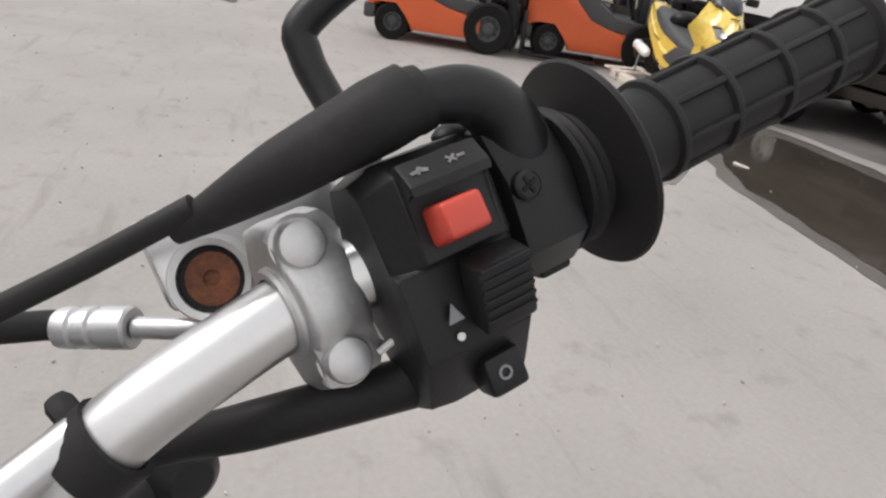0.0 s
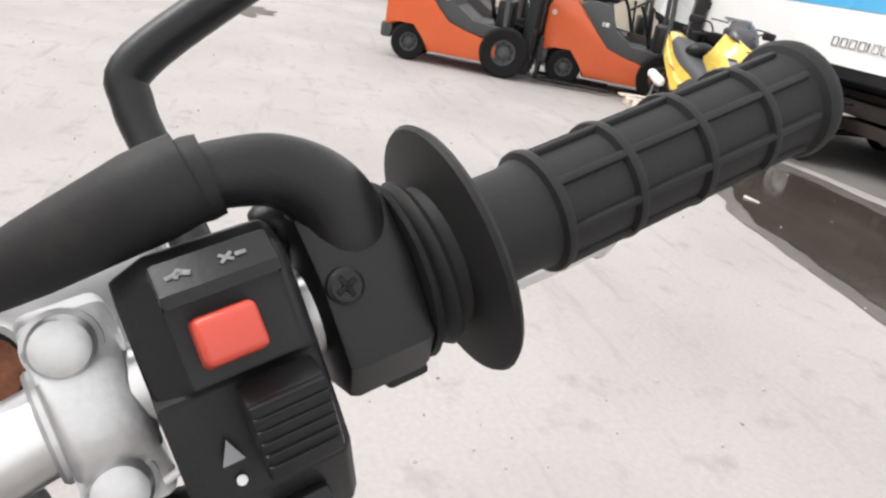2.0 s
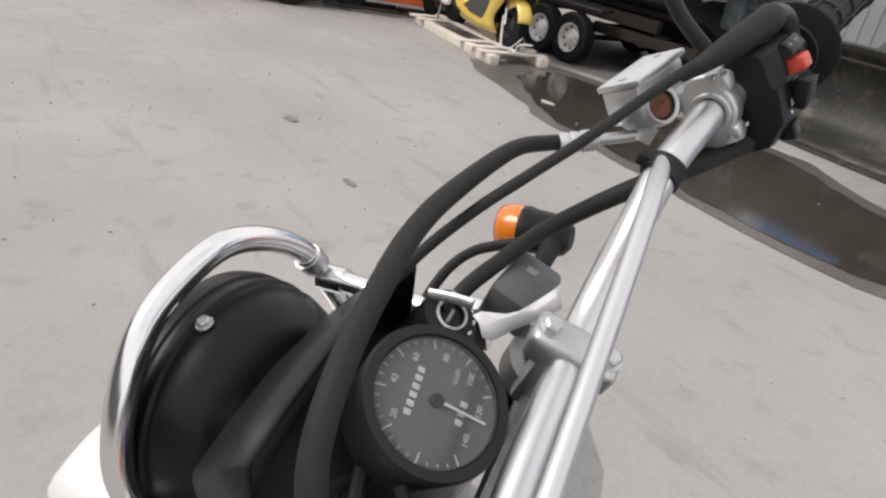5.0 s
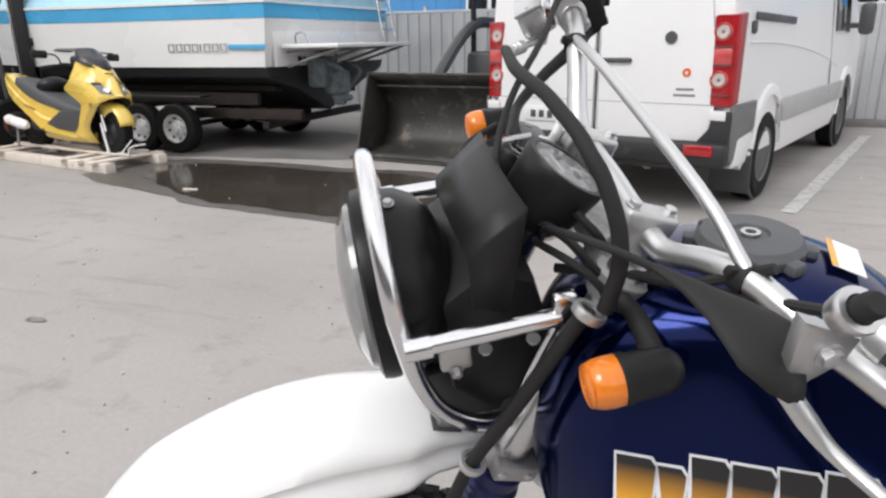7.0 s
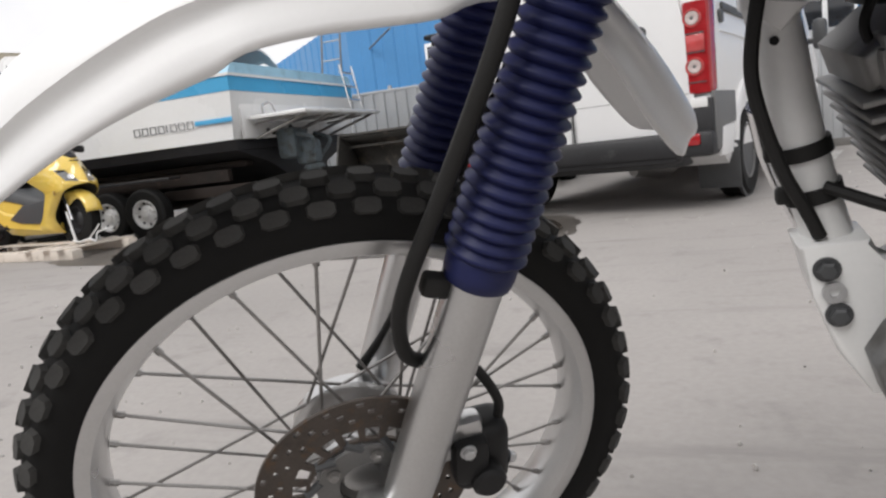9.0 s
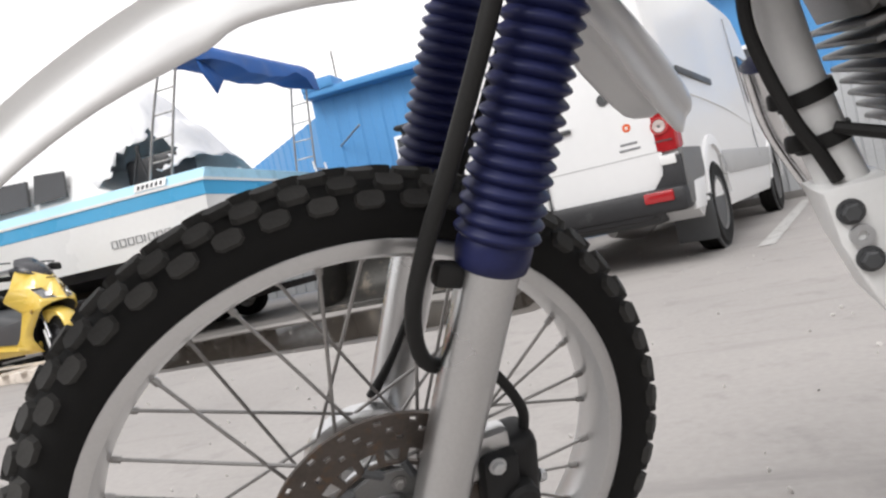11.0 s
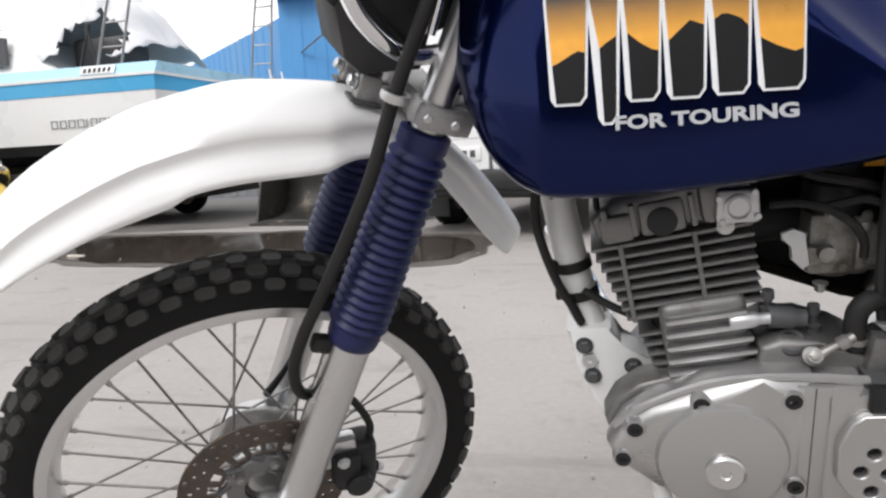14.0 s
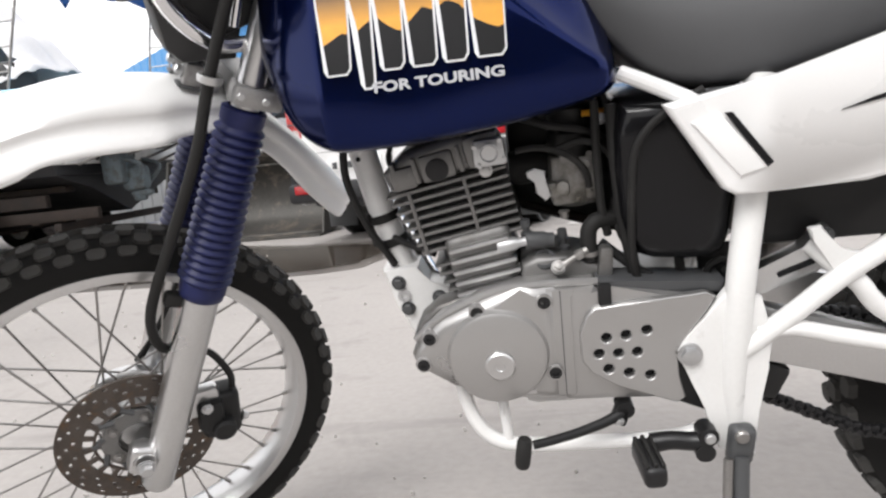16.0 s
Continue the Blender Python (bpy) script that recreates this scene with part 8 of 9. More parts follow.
part("valve_cap", bm, M_zinc, head, "plated valve inspection cap")
for dx, dz in ((-0.016, -0.012), (0.016, -0.012), (-0.016, 0.012), (0.016, 0.012)):
    part("cap_bolt", turn(BM(), [(0, 0), (0.003, 0), (0.003, 0.003), (0, 0.0035)], pose(0.063 + dx, -0.0965, 0.112 + dz, 90), 10), M_zinc, head)
part("head_bolt", hexbolt(BM(), (0.052, -0.074, 0.088), (0, -1, 0), 0.006, 0.006), M_cast, head)
bm = BM()
sweep(bm, [(-0.03, -0.04, 0.132), (0.0, -0.05, 0.15), (0.05, -0.055, 0.155), (0.09, -0.05, 0.15)], 0.006, 10)
part("breather_hose", bm, M_rubber, head)

bm = BM()
prism(bm, [(0.505, 0.465), (0.535, 0.505), (0.575, 0.53), (0.64, 0.53), (0.70, 0.515), (0.78, 0.512), (0.86, 0.505), (0.885, 0.49), (0.875, 0.42), (0.83, 0.385), (0.70, 0.372), (0.60, 0.385), (0.53, 0.42)], 0.20, pose(0, 0.0, 0), 0.015, 3)
part("crankcase", bm, M_engine, bike, "cast crankcase", K)
part("crankcase_front", prism(BM(), [(0.4905, 0.476), (0.503, 0.500), (0.528, 0.520), (0.58, 0.535), (0.58, 0.41), (0.545, 0.424), (0.500, 0.446)], 0.046, pose(0, -0.071, 0), 0.007, 3), M_engine, bike, "cast front edge of the crankcase", K)
bm = BM()
prism(bm, [(0.492, 0.470), (0.508, 0.500), (0.535, 0.522), (0.590, 0.547), (0.640, 0.556), (0.688, 0.558), (0.688, 0.394), (0.66, 0.392), (0.60, 0.402), (0.545, 0.430), (0.50, 0.452)], 0.059, pose(0, -0.118, 0), 0.021, 3)
cover = part("generator_cover", bm, M_case, bike, "silver painted generator cover", K)
part("rotor_bulge", turn(BM(), [(0, 0.011), (0.057, 0.0105), (0.062, 0.008), (0.0655, 0.0), (0.0655, -0.004)], pose(0.605, -0.1465, 0.467, 90), 48), M_case, cover)
part("filler_cap", turn(BM(), [(0, 0.0), (0.0195, 0.0), (0.0195, 0.004), (0.017, 0.006), (0.006, 0.006), (0.005, 0.0045), (0, 0.0045)], pose(0.607, -0.1575, 0.459, 90), 32), M_alu, cover, "bright round inspection cap")
part("cover_joint", block(BM(), (0.036, 0.05, 0.150), pose(0.6885, -0.1190, 0.4755), 0.003), M_case, cover)
part("cover_seam", block(BM(), (0.0012, 0.004, 0.146), pose(0.6885, -0.1425, 0.4755), 0.0), M_dark, cover)
part("cover_mark", block(BM(), (0.07, 0.002, 0.007), pose(0.615, -0.1478, 0.412, 0, -1), 0.0008), M_alu, cover)
part("cover_edge", sweep(BM(), [(0.50, -0.132, 0.492), (0.535, -0.134, 0.520), (0.59, -0.135, 0.5455), (0.64, -0.135, 0.554), (0.685, -0.135, 0.5555), (0.712, -0.135, 0.5550), (0.736, -0.135, 0.5535)], 0.005, 8), M_case, cover)
for x, z in ((0.520, 0.498), (0.584, 0.529), (0.668, 0.536), (0.676, 0.438), (0.508, 0.462)):
    bm = BM()
    turn(bm, [(0.0078, 0.002), (0.0098, 0.002), (0.0108, 0.0), (0.0108, -0.032)], pose(x, -0.1470, z, 90), 20)
    part("bolt_boss", bm, M_case, cover)
    # bolt discs near black: the shade of their recesses is in the colour
    part("cover_bolt", turn(BM(), [(0, 0.0), (0.0082, 0.0), (0.0082, 0.003), (0.004, 0.0032), (0.0035, 0.001), (0, 0.001)], pose(x, -0.1465, z, 90), 16), M_mast, cover)


def plate_with_holes(outline, holes, r, depth):
    """A flat plate with real round holes: a fan-filled grid cut by rings."""
    cu = bpy.data.curves.new("plate", "CURVE")
    cu.dimensions, cu.fill_mode, cu.extrude, cu.bevel_depth, cu.bevel_resolution = "2D", "BOTH", depth / 2, 0.0022, 1
    for pts in [outline] + [[(hx + r * math.cos(2 * math.pi * k / 18), hz + r * math.sin(2 * math.pi * k / 18)) for k in range(18)] for hx, hz in holes]:
        sp = cu.splines.new("POLY")
        sp.points.add(len(pts) - 1)
        for p, (x, z) in zip(sp.points, pts):
            p.co = (x, z, 0, 1)
        sp.use_cyclic_u = True
    tmp = new("plate_curve", cu)
    me = bpy.data.meshes.new_from_object(tmp.evaluated_get(bpy.context.evaluated_depsgraph_get()))
    bpy.data.objects.remove(tmp)
    bm = BM()
    bm.from_mesh(me)
    bmesh.ops.remove_doubles(bm, verts=bm.verts, dist=0.00002)
    bm.to_mesh(me)
    bm.free()
    return me


holes = [(0.741, 0.485), (0.765, 0.487), (0.790, 0.492), (0.731, 0.464), (0.755, 0.463), (0.778, 0.463), (0.742, 0.442), (0.767, 0.435), (0.793, 0.430)]
me = plate_with_holes([(0.721, 0.516), (0.730, 0.524), (0.860, 0.534), (0.869, 0.529), (0.862, 0.515), (0.840, 0.486), (0.824, 0.458), (0.826, 0.425), (0.833, 0.396), (0.826, 0.390), (0.79, 0.404), (0.754, 0.418), (0.722, 0.440), (0.712, 0.456), (0.711, 0.492)], holes, 0.0088, 0.008)
me.materials.clear()
me.materials.append(M_case)
sc = new("sprocket_cover", me)
sc.parent = bike
sc.matrix_basis = K @ pose(0, -0.150, 0, 90)
tagged(sc, "silver sprocket cover drilled with nine holes")
bm = BM()
prism(bm, [(0.6885, 0.552), (0.732, 0.553), (0.742, 0.538), (0.87, 0.530), (0.875, 0.515), (0.86, 0.40), (0.82, 0.385), (0.6885, 0.392)], 0.052, pose(0, -0.118, 0), 0.012)
# thin black sheet behind the holes puts their shade into colour
part("cover_inside", prism(BM(), [(0.720, 0.502), (0.806, 0.506), (0.806, 0.418), (0.752, 0.424), (0.720, 0.444)], 0.001, pose(0, -0.1449, 0), 0.0), M_dblack, sc, "", (K @ pose(0, -0.150, 0, 90)).inverted() @ K)
part("cover_back", bm, M_case, sc, "", (K @ pose(0, -0.150, 0, 90)).inverted() @ K)
part("case_top", prism(BM(), [(0.735, 0.555), (0.766, 0.553), (0.83, 0.5475), (0.888, 0.543), (0.884, 0.528), (0.74, 0.532)], 0.05, pose(0, -0.116, 0), 0.005), M_dark, bike, "dark oily casing behind the cover", K)
part("gearbox_top", prism(BM(), [(0.640, 0.53), (0.646, 0.572), (0.664, 0.582), (0.700, 0.578), (0.735, 0.570), (0.760, 0.556), (0.772, 0.53)], 0.105, pose(0, -0.055, 0), 0.008, 3), M_engine, bike, "oily cast gearbox top", K)
part("case_post", block(BM(), (0.020, 0.026, 0.046), pose(0.750, -0.106, 0.566, 0, 6), 0.004, taper=(0.8, 0.9)), M_engine, bike, "", K)
part("chain_rub", sweep(BM(), [(0.747, -0.092, 0.590), (0.775, -0.100, 0.566), (0.807, -0.112, 0.543), (0.83, -0.115, 0.538)], 0.0065, 10), M_black, bike, "black rubbing strip", K)
part("cover_plug", block(BM(), (0.016, 0.012, 0.028), pose(0.7425, -0.1455, 0.540), 0.003), M_black, bike, "", K)
# clutch release: bright barrel, dark return cylinder, arm and clevis
release = part("clutch_release", turn(BM(), [(0, 0), (0.0105, 0), (0.0115, 0.004), (0.0115, 0.024), (0.0095, 0.027), (0.0095, 0.036), (0, 0.036)], toward((0.653, -0.090, 0.600), (0.690, -0.090, 0.598)), 18), M_dark, bike, "dark clutch release cylinder", K)
part("barrel", turn(BM(), [(0, -0.006), (0.006, -0.006), (0.0085, 0), (0.0085, 0.018), (0.006, 0.022), (0.006, 0.032), (0, 0.032)], toward((0.622, -0.098, 0.5985), (0.655, -0.098, 0.602)), 16), M_zinc, release, "bright adjuster barrel", Matrix())
for x, y, z, h, r in ((0.656, -0.080, 0.602, 0.024, 0.0055), (0.703, -0.070, 0.578, 0.028, 0.0055)):
    part("stud", turn(BM(), [(0, 0), (r * 1.5, 0), (r * 1.5, 0.006), (r * 0.8, 0.007), (r * 0.8, h * 0.6), (r * 1.2, h * 0.62), (r * 1.1, h), (0, h)], pose(x, y, z, 6, -4), 12), M_dark, bike, "", K)
part("seal_ring", turn(BM(), [(0.010, 0.002), (0.0125, 0.0042), (0.0150, 0.002), (0.0150, -0.003), (0.010, -0.003)], pose(0.675, -0.098, 0.5755, 38), 22, True), M_dark, bike, "", K)
banjo = part("banjo_fitting", turn(BM(), [(0, 0.010), (0.006, 0.010), (0.0075, 0.008), (0.0075, 0.004), (0.0115, 0.003), (0.0115, -0.006), (0.009, -0.012), (0, -0.012)], pose(0.691, -0.116, 0.5685, 55) @ Matrix.Diagonal((0.85, 0.85, 0.85, 1)), 16), M_engine, bike, "cast banjo fitting on the casing", K)
part("banjo_bolt", hexbolt(BM(), (0.691, -0.1225, 0.5730), (0, -0.82, 0.57), 0.0052, 0.005), M_carb, banjo)
part("clutch_arm", sweep(BM(), [(0.696, -0.119, 0.572), (0.708, -0.116, 0.5785), (0.718, -0.112, 0.582), (0.728, -0.108, 0.586)], [0.0050, 0.0038, 0.0040, 0.0055], 10), M_carb, bike, "", K)
part("clevis", block(BM(), (0.012, 0.012, 0.012), pose(0.7185, -0.113, 0.583, 0, -30), 0.003), M_carb, bike, "", K)
part("breather_tube", sweep(BM(), [(0.7335, -0.100, 0.570), (0.7315, -0.100, 0.594), (0.7335, -0.100, 0.611), (0.744, -0.098, 0.6205), (0.765, -0.090, 0.619), (0.79, -0.08, 0.615)], 0.0105, 14, 8), M_rubber, bike, "black breather tube", K)
part("breather_clip", turn(BM(), [(0.0105, -0.003), (0.0122, -0.003), (0.0122, 0.003), (0.0105, 0.003)], pose(0.7328, -0.100, 0.580), 18, True), M_steel, bike, "", K)
part("drain_hose", sweep(BM(), [(0.86, -0.150, 0.775), (0.825, -0.148, 0.757), (0.797, -0.148, 0.735), (0.783, -0.146, 0.705), (0.779, -0.140, 0.633), (0.782, -0.126, 0.567), (0.79, -0.12, 0.545)], 0.0048, 10, 8), M_rubber, bike, "thin black drain hose", K)
part("air_duct_seal", sweep(BM(), [(0.766, -0.108, 0.765), (0.768, -0.112, 0.70), (0.774, -0.112, 0.63), (0.783, -0.110, 0.57), (0.786, -0.108, 0.548)], 0.0085, 12, 6), M_rubber, bike, "", K)
part("drain_tube", sweep(BM(), [(0.842, -0.10, 0.570), (0.844, -0.10, 0.552), (0.847, -0.10, 0.530)], 0.0065, 10), M_rubber, bike, "", K)
part("lead_loop", sweep(BM(), [(0.872, -0.105, 0.538), (0.879, -0.112, 0.555), (0.892, -0.115, 0.562), (0.901, -0.114, 0.553), (0.895, -0.110, 0.543)], 0.0045, 8, 8), M_rubber, bike, "", K)

# ignition coil, hoses and leads under the tank
part("ignition_coil", block(BM(), (0.10, 0.05, 0.045), pose(0.53, -0.03, 0.752, 0, 4), 0.012), M_black, bike, "black ignition coil under the tank", K)
for pts, r, mt in (([(0.57, -0.06, 0.745), (0.60, -0.085, 0.735), (0.62, -0.08, 0.70), (0.60, -0.06, 0.68)], 0.0042, M_rubber), ([(0.50, -0.05, 0.755), (0.485, -0.06, 0.72), (0.50, -0.07, 0.70), (0.535, -0.075, 0.71)], 0.0035, M_rubber), ([(0.655, -0.06, 0.755), (0.69, -0.085, 0.745), (0.745, -0.085, 0.73), (0.775, -0.07, 0.70)], 0.0055, M_rubber), ([(0.70, -0.09, 0.715), (0.735, -0.095, 0.722), (0.765, -0.09, 0.70), (0.775, -0.085, 0.65)], 0.0045, M_rubber), ([(0.76, -0.08, 0.78), (0.772, -0.09, 0.70), (0.768, -0.095, 0.62), (0.78, -0.10, 0.58)], 0.004, M_rubber), ([(0.650, -0.086, 0.717), (0.675, -0.09, 0.719), (0.70, -0.092, 0.713), (0.722, -0.092, 0.699), (0.735, -0.09, 0.680), (0.738, -0.085, 0.662)], 0.0045, M_rubber), ([(0.747, -0.10, 0.77), (0.7475, -0.10, 0.70), (0.750, -0.10, 0.64), (0.757, -0.095, 0.60)], 0.0055, M_rubber)):
    part("hose", sweep(BM(), pts, r, 8, 8), mt, bike, "", K)
for p, d, r, h, mt in (((0.706, -0.072, 0.630), (0, 0, -1), 0.005, 0.010, M_carb), ((0.757, -0.085, 0.745), (0, -1, 0.3), 0.005, 0.010, M_zinc), ((0.747, -0.076, 0.655), (0, -1, 0), 0.0045, 0.006, M_carb), ((0.738, -0.078, 0.69), (0, -1, 0), 0.006, 0.006, M_carb)):
    part("carburettor_fitting", hexbolt(BM(), p, d, r, h), mt, bike, "", K)
part("throttle_quadrant", prism(BM(), [(0.661, 0.689), (0.672, 0.693), (0.685, 0.688), (0.683, 0.673), (0.691, 0.657), (0.683, 0.650), (0.671, 0.662), (0.673, 0.676), (0.662, 0.681)], 0.006, pose(0, -0.088, 0), 0.002), M_zinc, bike, "plated throttle quadrant", K)

part("chain_case", prism(BM(), [(0.80, 0.50), (0.852, 0.512), (0.850, 0.47), (0.832, 0.45), (0.852, 0.40), (0.864, 0.367), (0.825, 0.385), (0.812, 0.44)], 0.02, pose(0, -0.137, 0), 0.004), M_black, bike, "black plastic chain case", K)
part("inner_cover", prism(BM(), [(0.640, 0.76), (0.640, 0.612), (0.655, 0.606), (0.767, 0.566), (0.80, 0.552), (0.83, 0.56), (0.83, 0.76)], 0.05, pose(0, 0.07, 0), 0.01), M_black, bike, "black cover behind the carburettor", K)
part("cover_rim", sweep(BM(), [(0.645, 0.044, 0.618), (0.70, 0.044, 0.600), (0.767, 0.044, 0.576), (0.80, 0.044, 0.565)], 0.006, 8), M_rusty, bike, "rust-brown lower rim", K)

# frame tubes
bm = BM()
sweep(bm, [(0.42, 0.0, 0.90), (0.425, 0.0, 0.80), (0.440, 0.0, 0.72), (0.452, 0.0, 0.65), (0.468, 0.0, 0.58), (0.488, 0.0, 0.51), (0.498, 0.0, 0.47)], 0.0195, 18, 6)
part("down_tube", bm, M_frame, bike, "white painted frame down tube", K)
part("tube_hole", turn(BM(), [(0, 0), (0.0035, 0), (0.0035, 0.001), (0, 0.001)], pose(0.436, -0.0195, 0.716, 90), 12), M_dblack, bike, "", K)
bm = BM()
prism(bm, [(0.44, 0.90), (0.40, 0.86), (0.415, 0.74), (0.44, 0.72), (0.46, 0.74), (0.475, 0.80)], 0.05, None, 0.008)
part("head_gusset", bm, M_frame, bike, "white frame gusset below the tank", K)
bm = BM()
prism(bm, [(0.448, 0.555), (0.500, 0.558), (0.512, 0.530), (0.555, 0.515), (0.560, 0.495), (0.53, 0.455), (0.535, 0.42), (0.505, 0.42), (0.478, 0.46), (0.460, 0.51)], 0.05, pose(0, -0.005, 0), 0.004)
gus = part("engine_bracket", bm, M_frame, bike, "white engine mounting bracket", K)
for x, z in ((0.469, 0.535), (0.478, 0.495), (0.525, 0.509)):
    part("bracket_bolt", hexbolt(BM(), (x, -0.031, z), (0, -1, 0), 0.0072, 0.008), M_dark, gus)
part("bracket_boss", turn(BM(), [(0.004, 0), (0.009, 0), (0.009, 0.003), (0.004, 0.003)], pose(0.4745, -0.031, 0.515, 90), 18, True), M_zinc, gus)
for z, name in ((0.628, "cable_tie"), (0.592, "cable_tie")):
    bm = turn(BM(), [(0.0198, -0.006), (0.0225, -0.006), (0.0225, 0.006), (0.0198, 0.006)], toward((0.457 + (0.628 - z) * 0.22, 0, z), (0.457 + (0.628 - z) * 0.22 - 0.02, 0, z + 0.09)), 24, True)
    block(bm, (0.014, 0.012, 0.014), pose(0.435 + (0.628 - z) * 0.22, -0.008, z), 0.003)
    part(name, bm, M_rubber, bike, "black strap round the down tube", K)
bm = BM()
sweep(bm, [(0.435, -0.03, 0.80), (0.424, -0.035, 0.75), (0.418, -0.034, 0.70), (0.425, -0.033, 0.66), (0.440, -0.030, 0.615), (0.455, -0.026, 0.585), (0.466, -0.022, 0.56)], 0.0055, 10, 8)
part("down_tube_cable", bm, M_rubber, bike, "black cable along the down tube", K)
bm = BM()
sweep(bm, [(0.47, -0.02, 0.60), (0.50, -0.04, 0.59), (0.53, -0.05, 0.58)], 0.005, 8)
part("engine_stay", bm, M_rubber, bike, "", K)
bm = BM()
sweep(bm, [(0.44, 0.05, 0.66), (0.455, 0.075, 0.60), (0.49, 0.08, 0.52), (0.53, 0.09, 0.42), (0.62, 0.10, 0.36), (0.85, 0.11, 0.35)], 0.019, 14)
part("exhaust_pipe", bm, M_chrome, bike, "", K)
bm = BM()
sweep(bm, [(0.40, 0, 0.96), (0.55, 0, 0.955), (0.72, 0, 0.86), (0.85, 0, 0.80), (1.0, 0, 0.79)], 0.022, 14)
part("backbone_tube", bm, M_frame, bike, "white frame backbone", K)
for s in (-1, 1):
    y = 0.155 * s
    bm = BM()
    sweep(bm, [(0.93, y * 0.75, 0.78), (0.918, y * 0.9, 0.67), (0.902, y, 0.56), (0.896, y, 0.48), (0.893, y * 0.985, 0.40), (0.897, y * 0.97, 0.335)], [0.0175, 0.0175, 0.0175, 0.0172, 0.015, 0.011], 14)
    part("frame_tube", bm, M_frame, bike, "white rear frame upright", K)
    bm = BM()
    sweep(bm, [(0.895, y, 0.45), (0.961, y, 0.499), (1.014, y, 0.542), (1.10, y * 0.98, 0.60), (1.22, y * 0.9, 0.69)], 0.0125, 14)
    part("frame_tube", bm, M_frame, bike, "", K)
    bm = BM()
    sweep(bm, [(0.990, y * 0.80, 0.575), (1.005, y * 0.9, 0.560), (1.035, y * 0.97, 0.532), (1.075, y * 0.98, 0.487), (1.2, y, 0.42)], 0.0118, 14)
    part("frame_tube", bm, M_frame, bike, "", K)
    bm = BM()
    sweep(bm, [(0.92, y, 0.478), (0.96, y, 0.481), (1.007, y, 0.468), (1.071, y, 0.451), (1.22, y, 0.41)], 0.0105, 14)
    part("frame_tube", bm, M_frame, bike, "", K)
    bm = BM()
    prism(bm, [(0.885, 0.540), (0.858, 0.502), (0.836, 0.478), (0.827, 0.464), (0.826, 0.452), (0.834, 0.438), (0.845, 0.410), (0.857, 0.382), (0.868, 0.345), (0.876, 0.318), (0.921, 0.305), (0.924, 0.371), (0.934, 0.430), (0.939, 0.470), (0.925, 0.525)], 0.016, pose(0, y * 0.98, 0), 0.004)
    br = part("footrest_plate", bm, M_frame, bike, "white footrest plate", K)
    part("pivot_bolt", hexbolt(BM(), (0.840, y * 0.98 + 0.008 * s, 0.457), (0, s, 0), 0.0105, 0.010), M_zinc, br)
    part("swing_arm", block(BM(), (0.56, 0.03, 0.075), pose(1.18, y * 0.70, 0.385, 0, 17), 0.008), M_alu, bike, "aluminium swing arm", K)
bm = BM()
sweep(bm, [(0.545, -0.085, 0.45), (0.556, -0.11, 0.375), (0.585, -0.12, 0.330), (0.64, -0.122, 0.316), (0.75, -0.122, 0.314), (0.83, -0.125, 0.318), (0.87, -0.13, 0.335)], 0.010, 14)
part("engine_guard", bm, M_frame, bike, "white tubular engine guard", K)
bm = BM()
sweep(bm, [(0.60, -0.10, 0.42), (0.605, -0.118, 0.36), (0.607, -0.122, 0.325)], 0.007, 10)
part("guard_leg", bm, M_frame, bike, "", K)
bm = BM()
block(bm, (0.14, 0.12, 0.05), pose(0.70, -0.02, 0.372), 0.02)
part("sump", bm, M_cast, bike, "", K)
bm = BM()
sweep(bm, [(0.757, -0.140, 0.368), (0.735, -0.148, 0.361), (0.70, -0.160, 0.356), (0.665, -0.173, 0.355), (0.640, -0.181, 0.355)], [0.0075, 0.0068, 0.0062, 0.006, 0.006], 14, 6)
shift = part("gear_lever", bm, M_black, bike, "black gear lever with rubber tip", K)
part("toe_rubber", turn(BM(), [(0, -0.002), (0.008, -0.002), (0.0098, 0.003), (0.0102, 0.018), (0.0098, 0.033), (0.008, 0.038), (0, 0.038)], toward((0.629, -0.186, 0.3665), (0.6225, -0.190, 0.3285)), 18), M_rubber, shift)
bm = turn(BM(), [(0, -0.014), (0.0118, -0.014), (0.0118, 0.012), (0, 0.012)], pose(0.762, -0.134, 0.374, 90), 18)
block(bm, (0.020, 0.020, 0.030), pose(0.757, -0.136, 0.366, 0, 20), 0.004)
part("lever_boss", bm, M_black, shift)
part("lever_bolt", hexbolt(BM(), (0.7535, -0.147, 0.360), (0, -1, 0), 0.0042, 0.004), M_zinc, shift)
# folding footrest: rubber block, hinge arm, pin and return spring
bm = block(BM(), (0.029, 0.074, 0.030), pose(0.781, -0.191, 0.327, 0, 0, 4), 0.009, 3)
rest = part("footrest", bm, M_mast, bike, "black folding footrest with a ribbed rubber", K)
for q in (-0.0095, 0.0, 0.0095):
    part("footrest_rib", block(BM(), (0.0055, 0.064, 0.007), pose(0.781 + q, -0.191, 0.3435 - abs(q) * 0.2, 0, 0, 4), 0.002), M_rubber, rest)
bm = sweep(BM(), [(0.790, -0.158, 0.332), (0.815, -0.160, 0.336), (0.838, -0.163, 0.335), (0.856, -0.166, 0.336)], [0.013, 0.012, 0.012, 0.013], 14, 4)
for x, z in ((0.858, 0.348), (0.854, 0.325)):
    turn(bm, [(0, -0.014), (0.0125, -0.014), (0.0125, 0.012), (0, 0.012)], pose(x, -0.166, z, 90), 18)
part("footrest_arm", bm, M_mast, rest)
part("footrest_pin", turn(BM(), [(0, 0), (0.0068, 0), (0.0068, 0.004), (0.0055, 0.005), (0, 0.005)], pose(0.8585, -0.179, 0.3485, 90), 16), M_zinc, rest)
bm = BM()
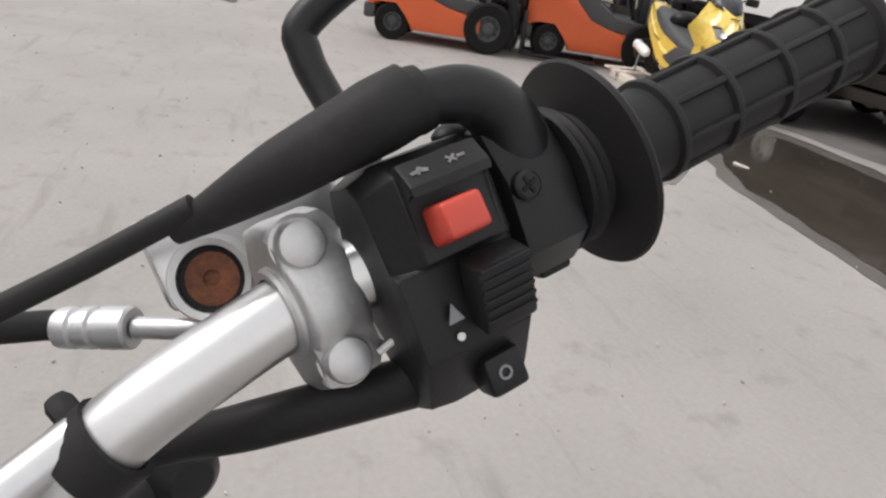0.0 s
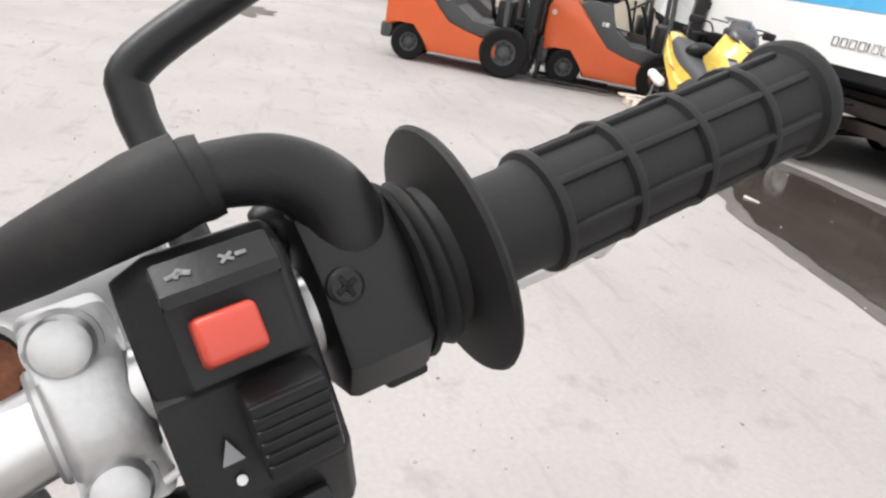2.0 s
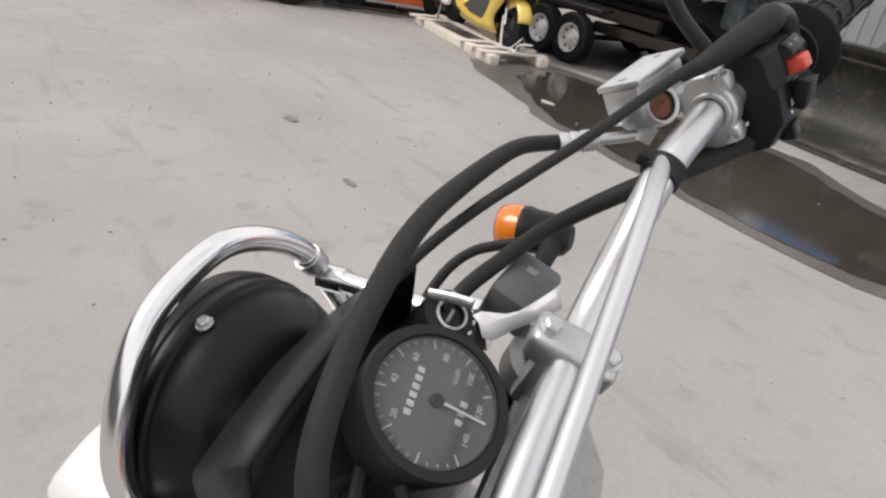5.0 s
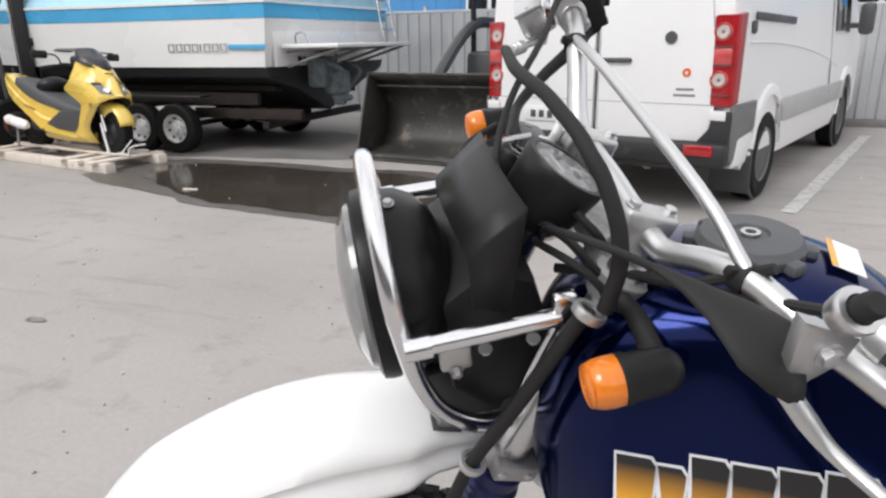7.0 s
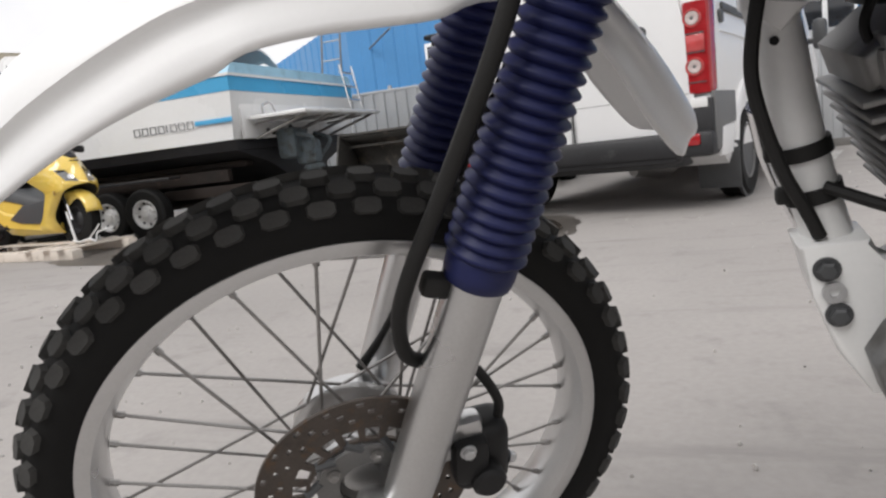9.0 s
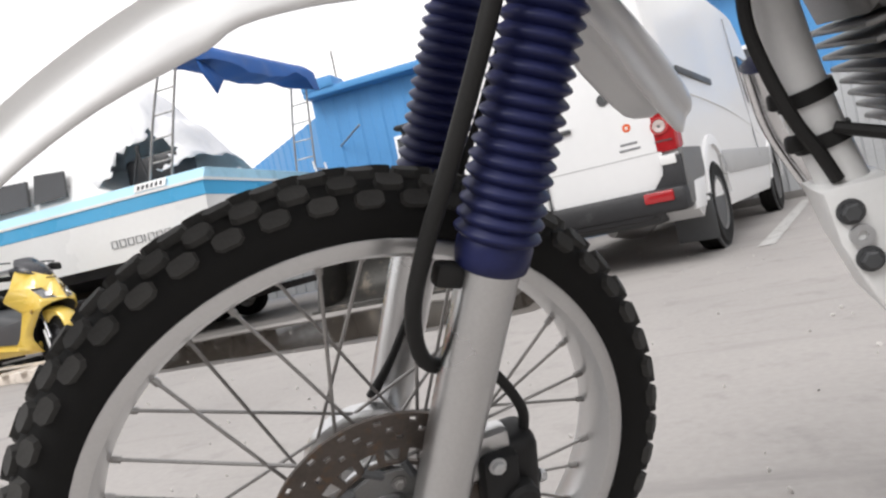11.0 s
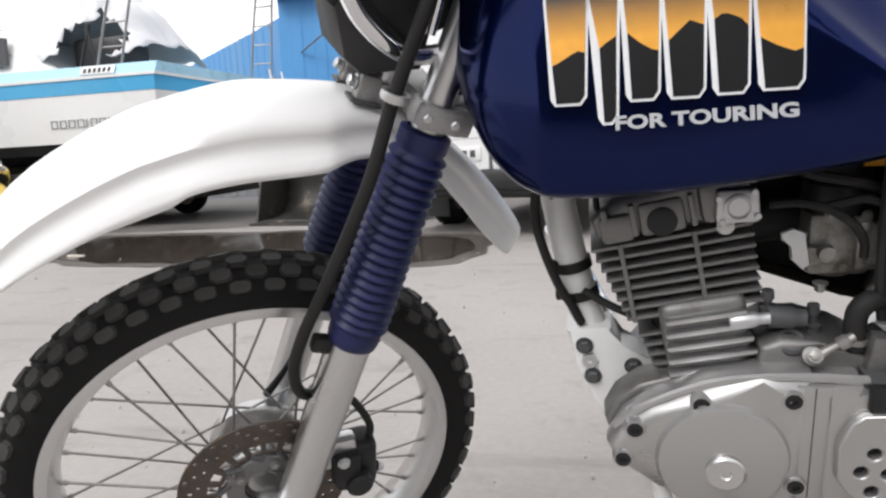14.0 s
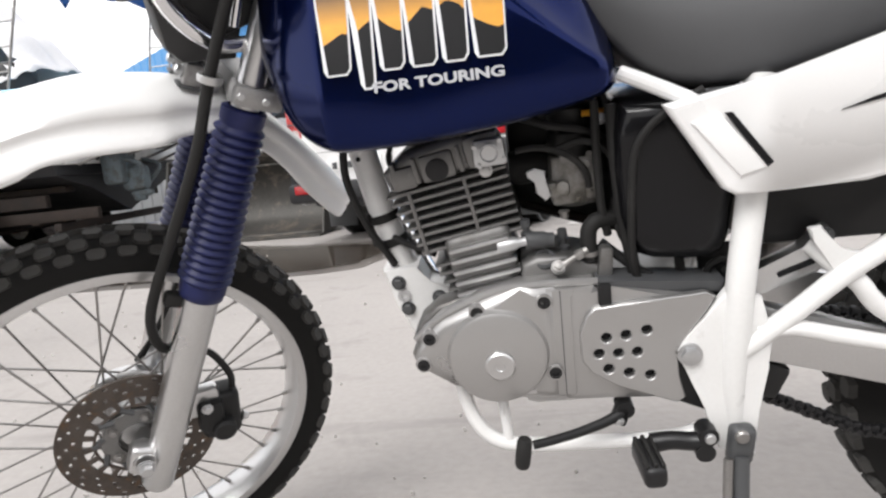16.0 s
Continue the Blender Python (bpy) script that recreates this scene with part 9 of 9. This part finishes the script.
block(bm, (0.032, 0.024, 0.054), pose(0.899, -0.168, 0.331, 0, 6), 0.009, 3)
sweep(bm, [(0.897, -0.176, 0.318), (0.890, -0.20, 0.24), (0.881, -0.235, 0.13), (0.874, -0.266, 0.052)], [0.0105, 0.0105, 0.010, 0.0095], 12)
stand = part("side_stand", bm, M_dark, bike, "black side stand", K)
part("stand_bolt", turn(BM(), [(0, 0), (0.0088, 0), (0.0088, 0.004), (0.007, 0.006), (0, 0.006)], pose(0.8965, -0.180, 0.3495, 90), 18), M_steel, stand)
bm = BM()
rod(bm, (0.881, -0.180, 0.318), (0.866, -0.220, 0.18), 0.0065, 10)
part("stand_spring", bm, M_steel, stand)

# chain, sprocket and rear wheel
bm = BM()
for k in range(44):
    x = 0.86 + k * 0.0125
    for z in (0.400 - 0.0062 * k if k < 18 else 0.290 - 0.0022 * (k - 18), 0.49 - 0.0016 * k):
        block(bm, (0.0140, 0.016 - 0.005 * (k % 2), 0.019), pose(x, -0.095, z, 0, 22 if k < 18 else 8), 0.005)
        rod(bm, (x, -0.108, z), (x, -0.082, z), 0.004, 8)
tagged(part("drive_chain", bm, M_mast, bike, "dark oily drive chain", K), "", "", "", "stuff")
bm = BM()
block(bm, (0.10, 0.03, 0.05), pose(0.925, -0.105, 0.40, 0, 25), 0.008)
part("chain_guide", bm, M_black, bike, "black chain slider", K)
link = part("rear_link", prism(BM(), [(0.905, 0.535), (0.930, 0.547), (0.985, 0.567), (0.996, 0.592), (1.010, 0.596), (1.020, 0.583), (1.004, 0.538), (0.942, 0.516), (0.905, 0.508)], 0.022, pose(0, -0.115, 0), 0.005), M_alu, bike, "pale metal link behind the frame", K)
part("link_slot", block(BM(), (0.046, 0.004, 0.008), pose(0.975, -0.1265, 0.546, 0, -20), 0.002), M_dblack, link)
part("link_bolt", hexbolt(BM(), (1.006, -0.126, 0.583), (0, -1, 0), 0.008, 0.006), M_dark, link)
part("inner_fender", prism(BM(), [(0.872, 0.565), (0.945, 0.565), (0.960, 0.50), (0.945, 0.43), (0.885, 0.46)], 0.012, pose(0, -0.062, 0), 0.004), M_black, bike, "black inner splash panel", K)
part("cross_gusset", prism(BM(), [(0.975, 0.604), (0.990, 0.606), (1.012, 0.574), (1.034, 0.571), (1.020, 0.546), (1.010, 0.538), (1.000, 0.560), (0.982, 0.588)], 0.010, pose(0, -0.150, 0), 0.003), M_frame, bike, "white gusset where the rear tubes cross", K)
rw = part("rear_wheel", turn(BM(), [(0.225, -0.045), (0.24, -0.048), (0.275, -0.052), (0.305, -0.046), (0.312, -0.025), (0.315, 0), (0.312, 0.025), (0.305, 0.046), (0.275, 0.052), (0.24, 0.048), (0.225, 0.045)], pose(0, 0, 0, 90), 64), M_tyre, bike, "black rear tyre", K @ pose(1.405, 0, 0.318))
part("rim", turn(BM(), [(0.24, -0.04), (0.225, -0.036), (0.215, 0), (0.225, 0.036), (0.24, 0.04), (0.23, 0)], pose(0, 0, 0, 90), 48, True), M_alu, rw)
part("hub", turn(BM(), [(0, -0.06), (0.05, -0.06), (0.055, 0.03), (0.03, 0.06), (0, 0.06)], pose(0, 0, 0, 90), 28), M_cast, rw)
part("sprocket", turn(BM(), [(0.05, -0.078), (0.085, -0.078), (0.085, -0.073), (0.05, -0.073)], pose(0, 0, 0, 90), 42, True), M_steel, rw)
for k in range(36):
    side = -1 if k % 2 else 1
    a0 = 2 * math.pi * k / 36
    a1 = a0 + (0.9 if (k // 2) % 2 else -0.9)
    part("spoke", rod(BM(), (0.22 * math.cos(a0), 0, 0.22 * math.sin(a0)), (0.05 * math.cos(a1), side * 0.03, 0.05 * math.sin(a1)), 0.002, 6), M_steel, rw)
me = knob(0.026, 0.03, 0.010)
for y, sh in ((-0.03, 0), (0.0, 0.5), (0.03, 0)):
    for k in range(44):
        o = new("tread_block", me)
        o.parent = rw
        o.matrix_basis = pose(0, 0, 0, 0, -360 * (k + sh) / 44) @ pose(0.311 - abs(y) * 0.12, y, 0)
bm = BM()
rows = []
for x, z, w in ((1.05, 0.72, 0.07), (1.25, 0.78, 0.085), (1.45, 0.80, 0.09), (1.65, 0.80, 0.085), (1.8, 0.79, 0.06)):
    rows.append([Vector((x, -w, z - 0.05)), Vector((x, -w * 0.8, z)), Vector((x, 0, z + 0.02)), Vector((x, w * 0.8, z)), Vector((x, w, z - 0.05))])
loft(bm, rows, closed=False)
rf = part("rear_mudguard", bm, M_white, bike, "white rear mudguard", K, 60)
rf.modifiers.new("thickness", "SOLIDIFY").thickness = 0.005
bm = BM()
sweep(bm, [(1.02, 0.0, 0.62), (0.98, 0.0, 0.50)], 0.03, 14)
part("rear_shock", bm, M_steel, bike, "", K)
